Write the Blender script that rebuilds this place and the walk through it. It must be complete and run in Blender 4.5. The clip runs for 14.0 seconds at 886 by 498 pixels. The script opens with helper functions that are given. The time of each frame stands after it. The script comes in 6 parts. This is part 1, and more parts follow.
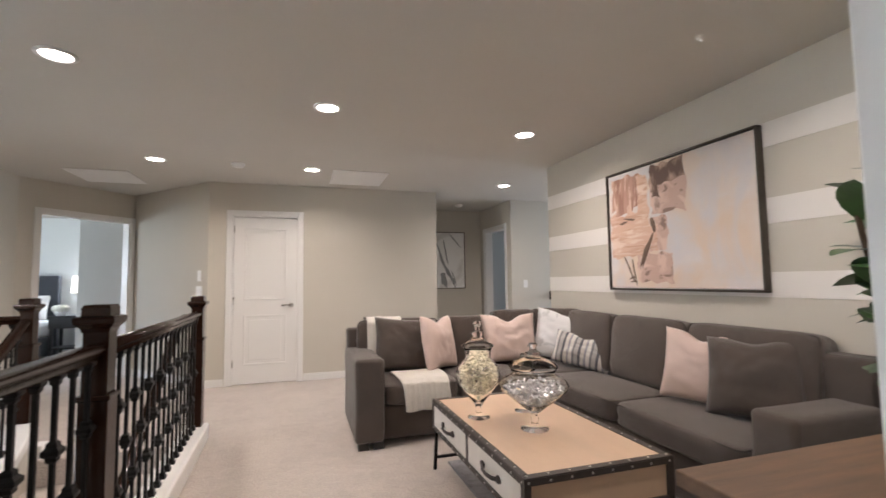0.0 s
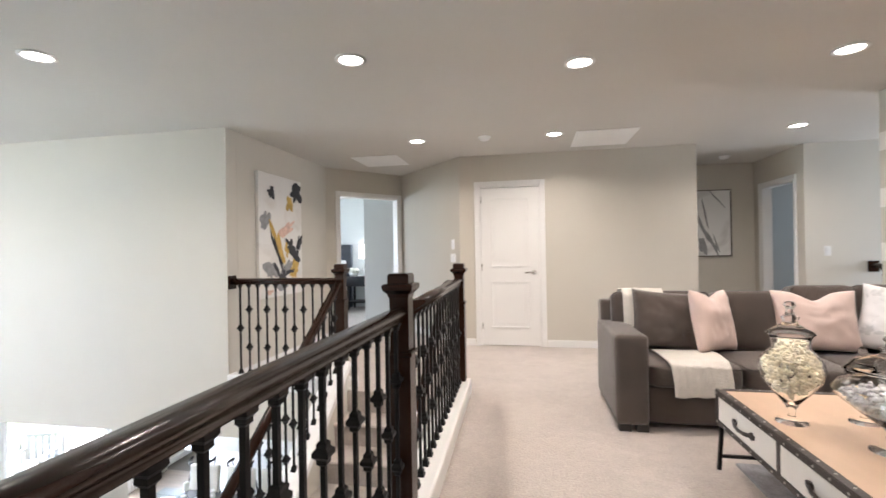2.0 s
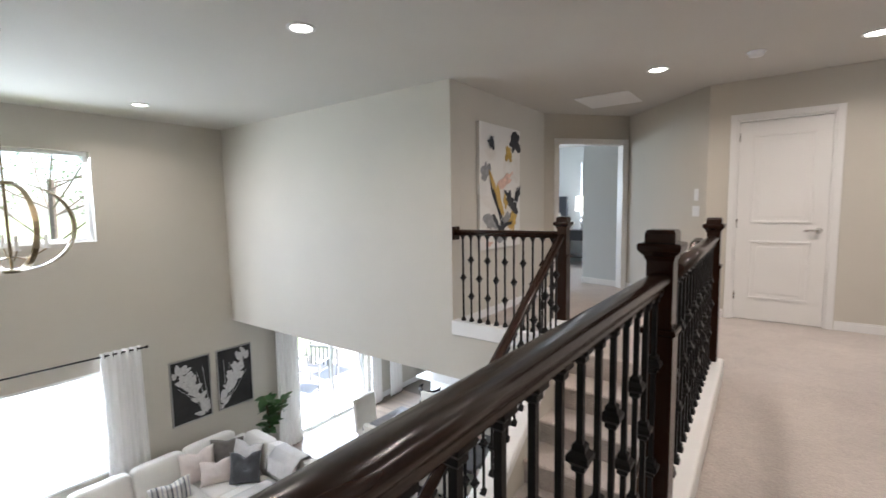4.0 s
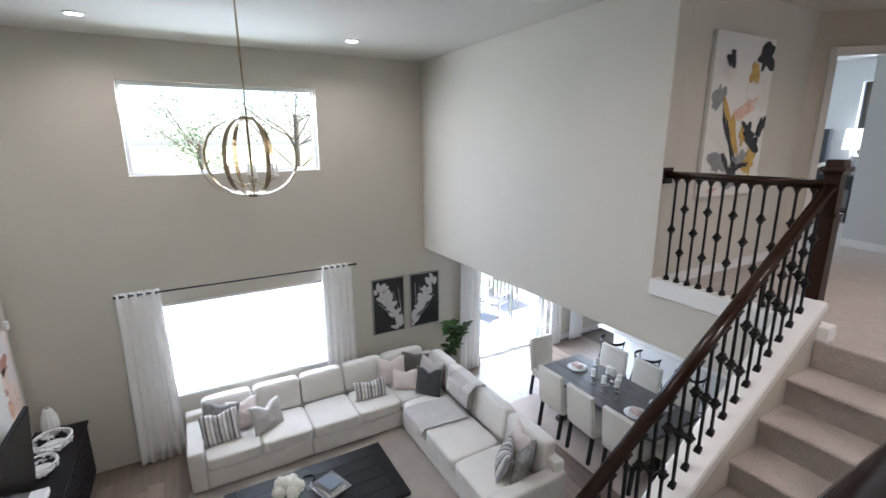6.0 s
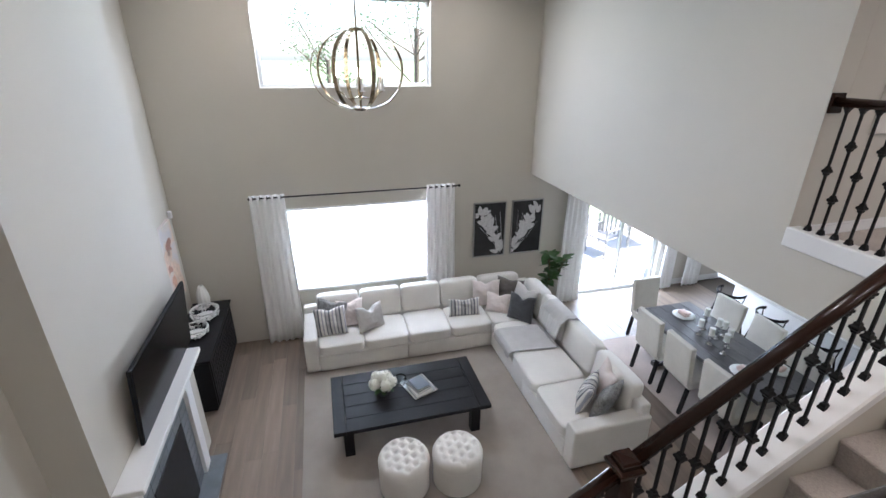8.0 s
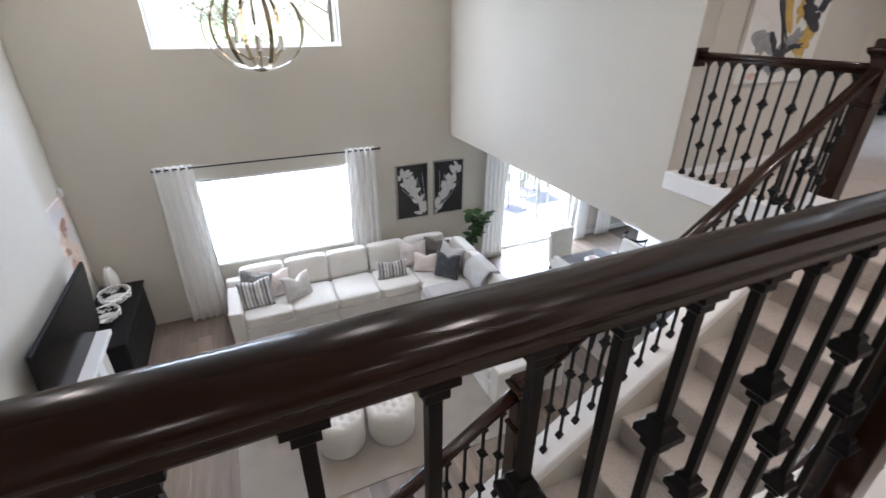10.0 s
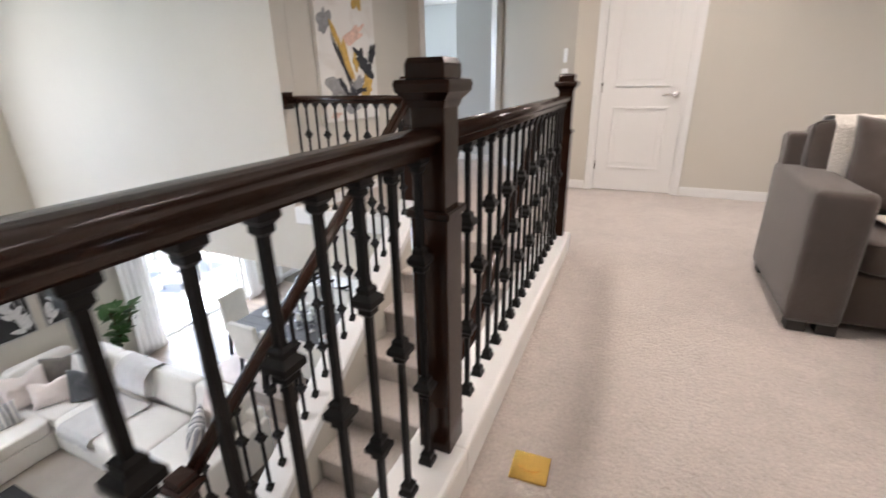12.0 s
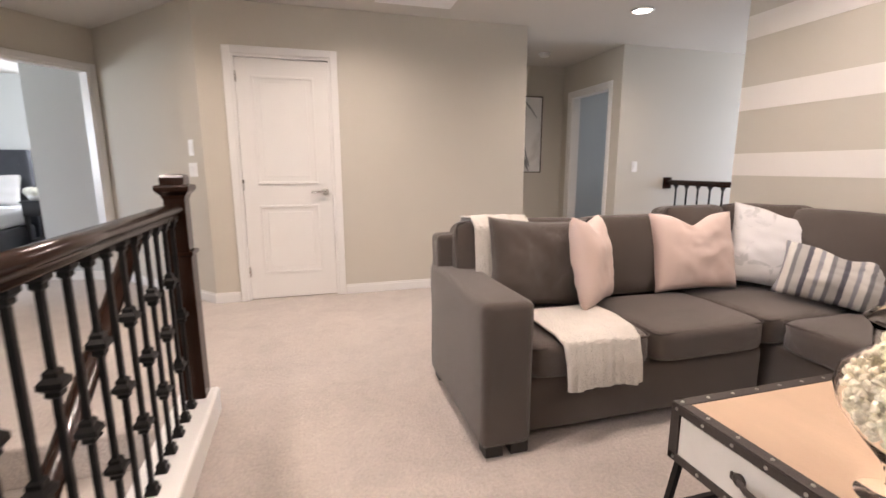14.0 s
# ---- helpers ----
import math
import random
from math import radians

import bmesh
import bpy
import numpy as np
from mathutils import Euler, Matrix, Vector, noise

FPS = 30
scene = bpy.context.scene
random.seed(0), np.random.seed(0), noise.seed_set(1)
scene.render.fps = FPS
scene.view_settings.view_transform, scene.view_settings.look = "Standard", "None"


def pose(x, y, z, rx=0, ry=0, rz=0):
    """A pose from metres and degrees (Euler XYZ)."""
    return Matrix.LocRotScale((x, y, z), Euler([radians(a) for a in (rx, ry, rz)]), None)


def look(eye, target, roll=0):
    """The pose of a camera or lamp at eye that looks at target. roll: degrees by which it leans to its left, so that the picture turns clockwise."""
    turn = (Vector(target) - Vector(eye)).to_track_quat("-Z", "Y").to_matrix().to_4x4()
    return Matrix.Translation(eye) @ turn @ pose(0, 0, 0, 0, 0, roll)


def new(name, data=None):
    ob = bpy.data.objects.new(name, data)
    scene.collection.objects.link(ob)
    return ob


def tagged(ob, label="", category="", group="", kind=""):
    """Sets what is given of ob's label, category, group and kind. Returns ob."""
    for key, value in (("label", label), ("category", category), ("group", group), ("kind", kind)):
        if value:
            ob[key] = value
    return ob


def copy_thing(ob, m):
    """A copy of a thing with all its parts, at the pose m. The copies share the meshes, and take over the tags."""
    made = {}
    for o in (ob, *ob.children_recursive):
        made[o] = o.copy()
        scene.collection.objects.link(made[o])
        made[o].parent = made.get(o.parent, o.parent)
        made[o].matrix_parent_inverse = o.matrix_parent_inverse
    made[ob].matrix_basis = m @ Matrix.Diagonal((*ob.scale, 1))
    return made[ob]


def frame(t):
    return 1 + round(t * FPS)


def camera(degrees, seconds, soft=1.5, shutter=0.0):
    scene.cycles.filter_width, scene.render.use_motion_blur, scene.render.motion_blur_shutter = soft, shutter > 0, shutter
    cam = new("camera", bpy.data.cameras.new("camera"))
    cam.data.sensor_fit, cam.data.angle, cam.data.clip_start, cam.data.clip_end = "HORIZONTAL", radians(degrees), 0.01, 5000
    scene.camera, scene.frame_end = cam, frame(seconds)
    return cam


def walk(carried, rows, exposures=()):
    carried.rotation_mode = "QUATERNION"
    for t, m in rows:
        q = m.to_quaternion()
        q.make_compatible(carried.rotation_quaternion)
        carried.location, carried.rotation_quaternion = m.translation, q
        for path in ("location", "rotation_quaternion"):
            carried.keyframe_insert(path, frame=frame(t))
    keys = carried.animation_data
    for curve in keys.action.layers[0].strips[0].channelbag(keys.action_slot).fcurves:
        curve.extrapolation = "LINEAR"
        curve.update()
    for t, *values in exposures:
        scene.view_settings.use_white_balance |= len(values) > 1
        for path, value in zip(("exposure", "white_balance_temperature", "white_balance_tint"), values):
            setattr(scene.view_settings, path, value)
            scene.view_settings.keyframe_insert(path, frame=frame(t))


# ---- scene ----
cam = camera(88.9, 14.0, shutter=0.3)
PATH = [
    (0, (0.356, 0.074, 1.21), (0.958, 1.976, 1.351), -0.8),
    (0.5, (0.297, 0.116, 1.221), (0.666, 2.079, 1.328), -1.0),
    (1, (0.232, 0.146, 1.217), (0.366, 2.14, 1.292), -1.0),
    (1.5, (0.202, 0.188, 1.229), (0.079, 2.184, 1.27), -1.2),
    (2, (0.183, 0.229, 1.234), (-0.189, 2.194, 1.24), -1.0),
    (2.5, (0.16, 0.272, 1.233), (-0.444, 2.178, 1.197), -0.9),
    (3, (0.129, 0.327, 1.228), (-0.695, 2.148, 1.145), -0.9),
    (3.5, (0.043, 0.389, 1.222), (-0.974, 2.106, 1.092), -0.8),
    (3.7, (0.01, 0.416, 1.223), (-1.078, 2.087, 1.071), -0.9),
    (5.8, (-0.283, 0.65, 1.256), (-1.949, 1.668, 0.82), -0.3),
    (6, (-0.276, 0.662, 1.246), (-1.969, 1.621, 0.783), -0.4),
    (6.5, (-0.272, 0.734, 1.233), (-2.029, 1.528, 0.698), -0.2),
    (7, (-0.272, 0.746, 1.216), (-2.062, 1.395, 0.604), -0.0),
    (7.2, (-0.273, 0.752, 1.217), (-2.07, 1.348, 0.572), 0.1),
    (9.3, (-0.149, 0.87, 1.228), (-1.861, 1.357, 0.317), 0.6),
    (9.5, (-0.11, 0.882, 1.224), (-1.809, 1.416, 0.313), 0.5),
    (10, (-0.077, 0.885, 1.208), (-1.702, 1.613, 0.299), 0.3),
    (10.5, (-0.037, 0.907, 1.176), (-1.534, 1.885, 0.28), -0.2),
    (11, (-0.004, 0.938, 1.156), (-1.301, 2.192, 0.294), -0.6),
    (11.5, (0.029, 1.019, 1.139), (-1.026, 2.515, 0.336), -1.1),
    (12, (0.094, 1.138, 1.094), (-0.685, 2.842, 0.395), -1.0),
    (12.5, (0.124, 1.34, 1.097), (-0.316, 3.193, 0.487), -0.4),
    (13, (0.123, 1.507, 1.11), (0.06, 3.435, 0.581), -0.1),
    (13.5, (0.12, 1.704, 1.135), (0.392, 3.635, 0.688), -0.1),
    (14, (0.161, 1.909, 1.149), (0.695, 3.803, 0.792), -0.1),
]
EXPOSURE = [(0.0, 2.5, 6100, 14), (1.5, 3.0, 5950, 12), (3.0, 2.62, 6000, 12), (6.0, 2.13, 5750, 13.5), (7.0, 2.13, 5700, 13.5), (9.5, 2.22, 5740, 14), (11.0, 2.53, 5900, 14), (12.5, 2.68, 6060, 15), (14.0, 2.76, 6420, 19)]
walk(cam, [(t, look(eye, target, roll)) for t, eye, target, roll in PATH], EXPOSURE)

# ---- world, sun and large lights ----
F = -2.95         # lower floor
H = 2.44          # ceiling
GX2 = -0.408      # far end of the guard, by the stair landing
GX = -0.352       # line of the balcony guard
WX = -6.93        # window wall, inner face
world = bpy.data.worlds.new("world")
scene.world = world
world.use_nodes = True
wn = world.node_tree.nodes
sky = wn.new("ShaderNodeTexSky")
sky.sky_type, sky.sun_disc = "NISHITA", False
sky.sun_elevation, sky.sun_rotation = radians(65), radians(15)
sky.dust_density = 1.8
world.node_tree.links.new(sky.outputs[0], wn["Background"].inputs[0])
wn["Background"].inputs[1].default_value = 0.15
sun = new("sun", bpy.data.lights.new("sun", "SUN"))
sun.data.energy, sun.data.angle, sun.data.color = 5.0, radians(0.6), (1.0, 0.95, 0.88)
sun.matrix_world = look((0, 0, 0), (-0.12, -0.45, -1.0))
CAN = 2.35


def area(name, where, target, w, h, watts, color=(1, 1, 1)):
    lamp = new(name, bpy.data.lights.new(name, "AREA"))
    lamp.data.shape, lamp.data.size, lamp.data.size_y = "RECTANGLE", w, h
    lamp.data.energy, lamp.data.color = watts, color
    lamp.matrix_world = look(where, target)
    return lamp


DAY = (0.84, 0.92, 1.0)
area("daylight_lower_window", (WX - 0.086, 1.265, -1.47), (0, 1.265, -1.47), 2.08, 1.24, 54, DAY)
area("daylight_upper_window", (WX - 0.045, 1.24, 1.895), (WX + 1.0, 1.24, 0.9), 2.2, 0.08, 20, DAY)
area("daylight_slider", (WX - 0.085, 6.0, -1.95), (0, 6.0, -2.4), 1.5, 1.95, 30, DAY)
area("daylight_breakfast_window", (WX - 0.085, 8.6, -1.5), (0, 8.6, -1.5), 1.1, 1.1, 13, DAY)
area("daylight_front_window", (7.05, 5.4, 1.4), (0, 5.4, 1.2), 1.3, 1.3, 13, DAY)
area("daylight_bedroom_window", (-3.1, 9.96, 1.52), (-3.1, 0, 1.2), 0.65, 1.1, 8, DAY)
# added fill from an unseen west opening, to brighten the bedroom partition
area("daylight_bedroom_west", (WX - 0.085, 7.3, 1.5), (0, 7.3, 1.2), 2.1, 1.1, 18, DAY)
# added fill with no known source, lifts the dark room beyond the hall
area("daylight_office_window", (5.46, 7.05, 1.5), (0, 7.05, 1.2), 0.8, 1.0, 1.25, DAY)

# ---- materials ----
MATS = {}


def mat(name, color, rough=0.6, metal=0.0, var=0.08, scale=8.0, bump=0.0, bscale=120.0, stretch=(1, 1, 1), coat=0.0, sheen=0.0, fine=0.0, spec=0.5):
    """A node material: base colour varied at two scales, with a fine relief."""
    if name in MATS:
        return MATS[name]
    m = bpy.data.materials.new(name)
    m.use_nodes = True
    n, l = m.node_tree.nodes, m.node_tree.links
    b = n["Principled BSDF"]
    b.inputs["Metallic"].default_value = metal
    b.inputs["Coat Weight"].default_value = coat
    b.inputs["Sheen Weight"].default_value = sheen
    b.inputs["Specular IOR Level"].default_value = spec
    tc, mp = n.new("ShaderNodeTexCoord"), n.new("ShaderNodeMapping")
    mp.inputs["Scale"].default_value = stretch
    l.new(tc.outputs["Object"], mp.inputs["Vector"])
    big, small = n.new("ShaderNodeTexNoise"), n.new("ShaderNodeTexNoise")
    big.inputs["Scale"].default_value, big.inputs["Detail"].default_value = scale, 4
    small.inputs["Scale"].default_value, small.inputs["Detail"].default_value = bscale, 3
    for t in (big, small):
        l.new(mp.outputs[0], t.inputs["Vector"])
    mixn = n.new("ShaderNodeMath")
    mixn.operation = "MULTIPLY_ADD"
    l.new(small.outputs["Fac"], mixn.inputs[0])
    mixn.inputs[1].default_value = fine
    l.new(big.outputs["Fac"], mixn.inputs[2])
    ramp = n.new("ShaderNodeMapRange")
    ramp.inputs["From Min"].default_value, ramp.inputs["From Max"].default_value = 0.25 + fine * 0.25, 0.75 + fine * 0.75
    ramp.inputs["To Min"].default_value, ramp.inputs["To Max"].default_value = 1 - var, 1 + var
    l.new(mixn.outputs[0], ramp.inputs["Value"])
    mul = n.new("ShaderNodeVectorMath")
    mul.operation = "SCALE"
    mul.inputs[0].default_value = color[:3]
    l.new(ramp.outputs[0], mul.inputs["Scale"])
    l.new(mul.outputs[0], b.inputs["Base Color"])
    rr = n.new("ShaderNodeMapRange")
    rr.inputs["To Min"].default_value, rr.inputs["To Max"].default_value = max(0.02, rough - 0.06), min(1, rough + 0.06)
    l.new(big.outputs["Fac"], rr.inputs["Value"])
    l.new(rr.outputs[0], b.inputs["Roughness"])
    if bump:
        bp = n.new("ShaderNodeBump")
        bp.inputs["Strength"].default_value, bp.inputs["Distance"].default_value = min(1, bump * 2), 0.004 * max(1, bump * 2)
        l.new(small.outputs["Fac"], bp.inputs["Height"])
        l.new(bp.outputs[0], b.inputs["Normal"])
    MATS[name] = m
    return m


def glow(name, color, strength):
    m = bpy.data.materials.new(name)
    m.use_nodes = True
    b = m.node_tree.nodes["Principled BSDF"]
    b.inputs["Base Color"].default_value = (0.9, 0.9, 0.9, 1)
    b.inputs["Emission Color"].default_value = (*color, 1)
    b.inputs["Emission Strength"].default_value = strength
    return m


def glass(name, tint=(1, 1, 1), rough=0.0, ior=1.45):
    m = bpy.data.materials.new(name)
    m.use_nodes = True
    b = m.node_tree.nodes["Principled BSDF"]
    b.inputs["Base Color"].default_value = (*tint, 1)
    b.inputs["Transmission Weight"].default_value = 1
    b.inputs["Roughness"].default_value, b.inputs["IOR"].default_value = rough, ior
    return m


WALL = mat("wall_paint", (0.585, 0.55, 0.48), 0.75, var=0.025, scale=1.3, bump=0.10, bscale=220)
CEIL = mat("ceiling_paint", (0.585, 0.56, 0.515), 0.85, var=0.02, scale=1.2, bump=0.14, bscale=160)
WHITE = mat("white_trim_paint", (0.80, 0.79, 0.77), 0.35, var=0.015, scale=3, bump=0.02, bscale=90)


def carpet(name, color):
    """Cut pile: broad brushed patches, hand-sized tufts leaning each way and single yarns."""
    m = bpy.data.materials.new(name)
    m.use_nodes = True
    n, l = m.node_tree.nodes, m.node_tree.links
    b = n["Principled BSDF"]
    b.inputs["Roughness"].default_value = 0.95
    b.inputs["Specular IOR Level"].default_value = 0.15
    b.inputs["Sheen Weight"].default_value = 0.15
    tc = n.new("ShaderNodeTexCoord")
    total = None
    height = None
    for sc, detail, warp, amp in ((2.2, 3, 0.8, 0.30), (11.0, 3, 1.2, 0.26), (70.0, 2, 0.0, 0.40), (260.0, 1, 0.0, 0.45)):
        t = n.new("ShaderNodeTexNoise")
        t.inputs["Scale"].default_value, t.inputs["Detail"].default_value = sc, detail
        t.inputs["Distortion"].default_value = warp
        l.new(tc.outputs["Object"], t.inputs["Vector"])
        k = n.new("ShaderNodeMath")
        k.operation = "MULTIPLY_ADD"
        l.new(t.outputs["Fac"], k.inputs[0])
        k.inputs[1].default_value = amp
        if total is None:
            k.inputs[2].default_value = 1.0 - 0.5 * (0.30 + 0.26 + 0.40 + 0.45)
        else:
            l.new(total, k.inputs[2])
        total, height = k.outputs[0], t.outputs["Fac"] if sc < 100 else height
    mul = n.new("ShaderNodeVectorMath")
    mul.operation = "SCALE"
    mul.inputs[0].default_value = color
    l.new(total, mul.inputs["Scale"])
    l.new(mul.outputs[0], b.inputs["Base Color"])
    bp = n.new("ShaderNodeBump")
    bp.inputs["Strength"].default_value, bp.inputs["Distance"].default_value = 0.9, 0.008
    l.new(height, bp.inputs["Height"])
    l.new(bp.outputs[0], b.inputs["Normal"])
    MATS[name] = m
    return m


CARPET = carpet("beige_carpet", (0.47, 0.42, 0.38))
DARKWOOD = mat("espresso_wood", (0.021, 0.0085, 0.0048), 0.21, var=0.12, scale=2.0, stretch=(4, 1, 4), spec=0.3)
IRON = mat("black_iron", (0.010, 0.009, 0.0085), 0.42, var=0.2, scale=20, bump=0.05, bscale=200, spec=0.14)
GREYSOFA = mat("grey_brown_chenille", (0.080, 0.061, 0.050), 0.9, var=0.30, scale=6, bump=0.6, bscale=260, sheen=0.35, fine=0.8)
PLANKS = mat("grey_oak_plank", (0.22, 0.168, 0.128), 0.42, var=0.25, scale=2.2, bump=0.06, bscale=40, stretch=(0.5, 6, 6))
WHITESOFA = mat("off_white_linen", (0.72, 0.69, 0.64), 0.9, var=0.05, scale=5, bump=0.35, bscale=450, sheen=0.2, fine=0.3)
BLACKWOOD = mat("black_stained_wood", (0.010, 0.0095, 0.0105), 0.45, var=0.4, scale=10, bump=0.08, bscale=45, stretch=(8, 1, 8), spec=0.2)


# ---- geometry helpers ----
def mesh_of(bm, name, material, smooth=False):
    bmesh.ops.recalc_face_normals(bm, faces=bm.faces)
    me = bpy.data.meshes.new(name)
    if smooth:
        for f in bm.faces:
            f.smooth = True
    bm.to_mesh(me)
    bm.free()
    me.materials.append(material)
    return me


def part(name, bm, material, parent, label="", smooth=False):
    """One mesh under a thing or a part; bm may be a mesh that is shared."""
    me = bm if isinstance(bm, bpy.types.Mesh) else mesh_of(bm, name, material, smooth)
    ob = new(name, me)
    ob.parent = parent
    if label:
        ob["label"] = label
    return ob


def thing(name, label, category, m=None, group="", kind=""):
    ob = new(name)
    ob.empty_display_size = 0.1
    ob.matrix_world = m or Matrix()
    return tagged(ob, label, category, group, kind)


def solid(name, bm, material, label="", category="", kind="", group="", m=None, smooth=False):
    """A thing or a piece of the setting that is one mesh."""
    ob = new(name, mesh_of(bm, name, material, smooth))
    if m is not None:
        ob.matrix_world = m
    return tagged(ob, label, category, group, kind)


def box(bm, x0, x1, y0, y1, z0, z1, bevel=0.0, seg=1, m=None):
    t = bmesh.new()
    bmesh.ops.create_cube(t, size=1)
    for v in t.verts:
        v.co = Vector((x0 + (v.co.x + 0.5) * (x1 - x0), y0 + (v.co.y + 0.5) * (y1 - y0), z0 + (v.co.z + 0.5) * (z1 - z0)))
    if bevel:
        bmesh.ops.bevel(t, geom=t.edges[:], offset=bevel, segments=seg, profile=0.5, affect="EDGES", clamp_overlap=True)
    return join(bm, t, m)


def join(bm, t, m=None):
    if m is not None:
        bmesh.ops.transform(t, matrix=m, verts=t.verts)
    me = bpy.data.meshes.new("tmp")
    t.to_mesh(me)
    t.free()
    bm.from_mesh(me)
    bpy.data.meshes.remove(me)
    return bm


def B(*a, **k):
    return box(bmesh.new(), *a, **k)


def lathe(profile, seg=24, m=None, bm=None):
    """A turned body from (radius, height) pairs."""
    t = bmesh.new()
    rings = []
    for r, z in profile:
        if r < 1e-5:
            rings.append([t.verts.new((0, 0, z))])
        else:
            rings.append([t.verts.new((r * math.cos(2 * math.pi * i / seg), r * math.sin(2 * math.pi * i / seg), z)) for i in range(seg)])
    for a, b in zip(rings, rings[1:]):
        for i in range(seg):
            j = (i + 1) % seg
            if len(a) == 1 and len(b) > 1:
                t.faces.new((a[0], b[i], b[j]))
            elif len(b) == 1 and len(a) > 1:
                t.faces.new((a[i], a[j], b[0]))
            elif len(a) > 1:
                t.faces.new((a[i], a[j], b[j], b[i]))
    return join(bm if bm is not None else bmesh.new(), t, m)


def sweep(points, section, closed=False, bm=None, up=Vector((0, 0, 1))):
    """A section [(side, up)] drawn along points."""
    t = bmesh.new()
    pts = [Vector(p) for p in points]
    rings = []
    for i, p in enumerate(pts):
        a = pts[(i - 1) % len(pts)] if (i or closed) else p
        b = pts[(i + 1) % len(pts)] if (i < len(pts) - 1 or closed) else p
        d = (b - a).normalized()
        ref = up if abs(d.dot(up)) < 0.99 else Vector((1, 0, 0))
        s = d.cross(ref).normalized()
        u = s.cross(d).normalized()
        rings.append([t.verts.new(p + s * x + u * y) for x, y in section])
    n = len(section)
    for i in range(len(rings) if closed else len(rings) - 1):
        a, b = rings[i], rings[(i + 1) % len(rings)]
        for k in range(n):
            t.faces.new((a[k], a[(k + 1) % n], b[(k + 1) % n], b[k]))
    if not closed:
        t.faces.new(rings[0][::-1])
        t.faces.new(rings[-1])
    return join(bm if bm is not None else bmesh.new(), t)


def circle(r, n=10):
    return [(r * math.cos(2 * math.pi * i / n), r * math.sin(2 * math.pi * i / n)) for i in range(n)]


def cushion(w, d, h, puff=0.35, corner=0.12, nx=14, wave=0.01, seed=0, bm=None, m=None):
    """A soft seat cushion: a rounded box of w x d x h, base at z 0, domed on top, a little uneven."""
    t = bmesh.new()
    bmesh.ops.create_cube(t, size=2)
    bmesh.ops.subdivide_edges(t, edges=t.edges[:], cuts=nx, use_grid_fill=True)
    for v in t.verts:
        p = v.co.copy()
        e = 8.0
        k = (abs(p.x) ** e + abs(p.y) ** e + abs(p.z) ** e) ** (1 / e)
        q = p / k
        dome = (1 - q.x ** 2) * (1 - q.y ** 2)
        z = q.z * (1 + (puff * dome if q.z > 0 else 0))
        nz = noise.noise(Vector((q.x * 2 + seed * 7.1, q.y * 2, q.z * 2 + seed)))
        v.co = Vector((q.x * w / 2 * (1 + wave * nz), q.y * d / 2 * (1 + wave * nz), (z + 1) * h / 2 + wave * nz * h))
    return join(bm if bm is not None else bmesh.new(), t, m)


def pillow(w, h, thick, seed=0, chop=0.0, n=18, bm=None, m=None):
    """A throw pillow standing in the xz plane, base at z 0, with pinched corners; chop: how deep the top is dented."""
    t = bmesh.new()
    grid = {}
    for side in (1, -1):
        for i in range(n + 1):
            for j in range(n + 1):
                u, v = 2 * i / n - 1, 2 * j / n - 1
                edge = i in (0, n) or j in (0, n)
                if side == -1 and edge:
                    grid[(side, i, j)] = grid[(1, i, j)]
                    continue
                f = max(0, (1 - u ** 2) * (1 - v ** 2)) ** 0.42
                nz = noise.noise(Vector((u * 1.7 + seed * 3.3, v * 1.7, side * 2.0 + seed)))
                nf = noise.noise(Vector((u * 5 + seed * 3.3, v * 5, side * 4.0 + seed)))
                pin = 1 - 0.07 * (1 - u * u) * v * v - 0.0
                pinx = 1 - 0.07 * (1 - v * v) * u * u
                x = u * w / 2 * pinx
                z = v * h / 2 * pin
                if chop and v > 0:
                    z -= chop * h * math.exp(-(u / 0.33) ** 2) * v
                y = side * f * thick / 2 * (1 + 0.25 * nz) + 0.012 * nf * f
                grid[(side, i, j)] = t.verts.new((x, y, z + h / 2))
        for i in range(n):
            for j in range(n):
                q = [grid[(side, i, j)], grid[(side, i + 1, j)], grid[(side, i + 1, j + 1)], grid[(side, i, j + 1)]]
                t.faces.new(q if side == 1 else q[::-1])
    return join(bm if bm is not None else bmesh.new(), t, m)


def wall_with_holes(axis, at, thick, a0, a1, z0, z1, holes=()):
    """A wall whose inner face is at x (or y) = at, thick towards thick's sign, with holes (a0, a1, z0, z1)."""
    bm = bmesh.new()
    p0, p1 = sorted((at, at + thick))
    cuts = sorted({a0, a1, *[h[0] for h in holes], *[h[1] for h in holes]})
    for a, b in zip(cuts, cuts[1:]):
        spans, z = [], z0
        for h in sorted((h for h in holes if h[0] <= a and h[1] >= b), key=lambda h: h[2]):
            if h[2] > z:
                spans.append((z, h[2]))
            z = h[3]
        if z < z1:
            spans.append((z, z1))
        for s, e in spans:
            if axis == "x":
                box(bm, p0, p1, a, b, s, e)
            else:
                box(bm, a, b, p0, p1, s, e)
    return bm


def wall(name, *a, material=None, label="greige painted plaster wall"):
    return solid(name, wall_with_holes(*a), material or WALL, label, "wall", "structure")


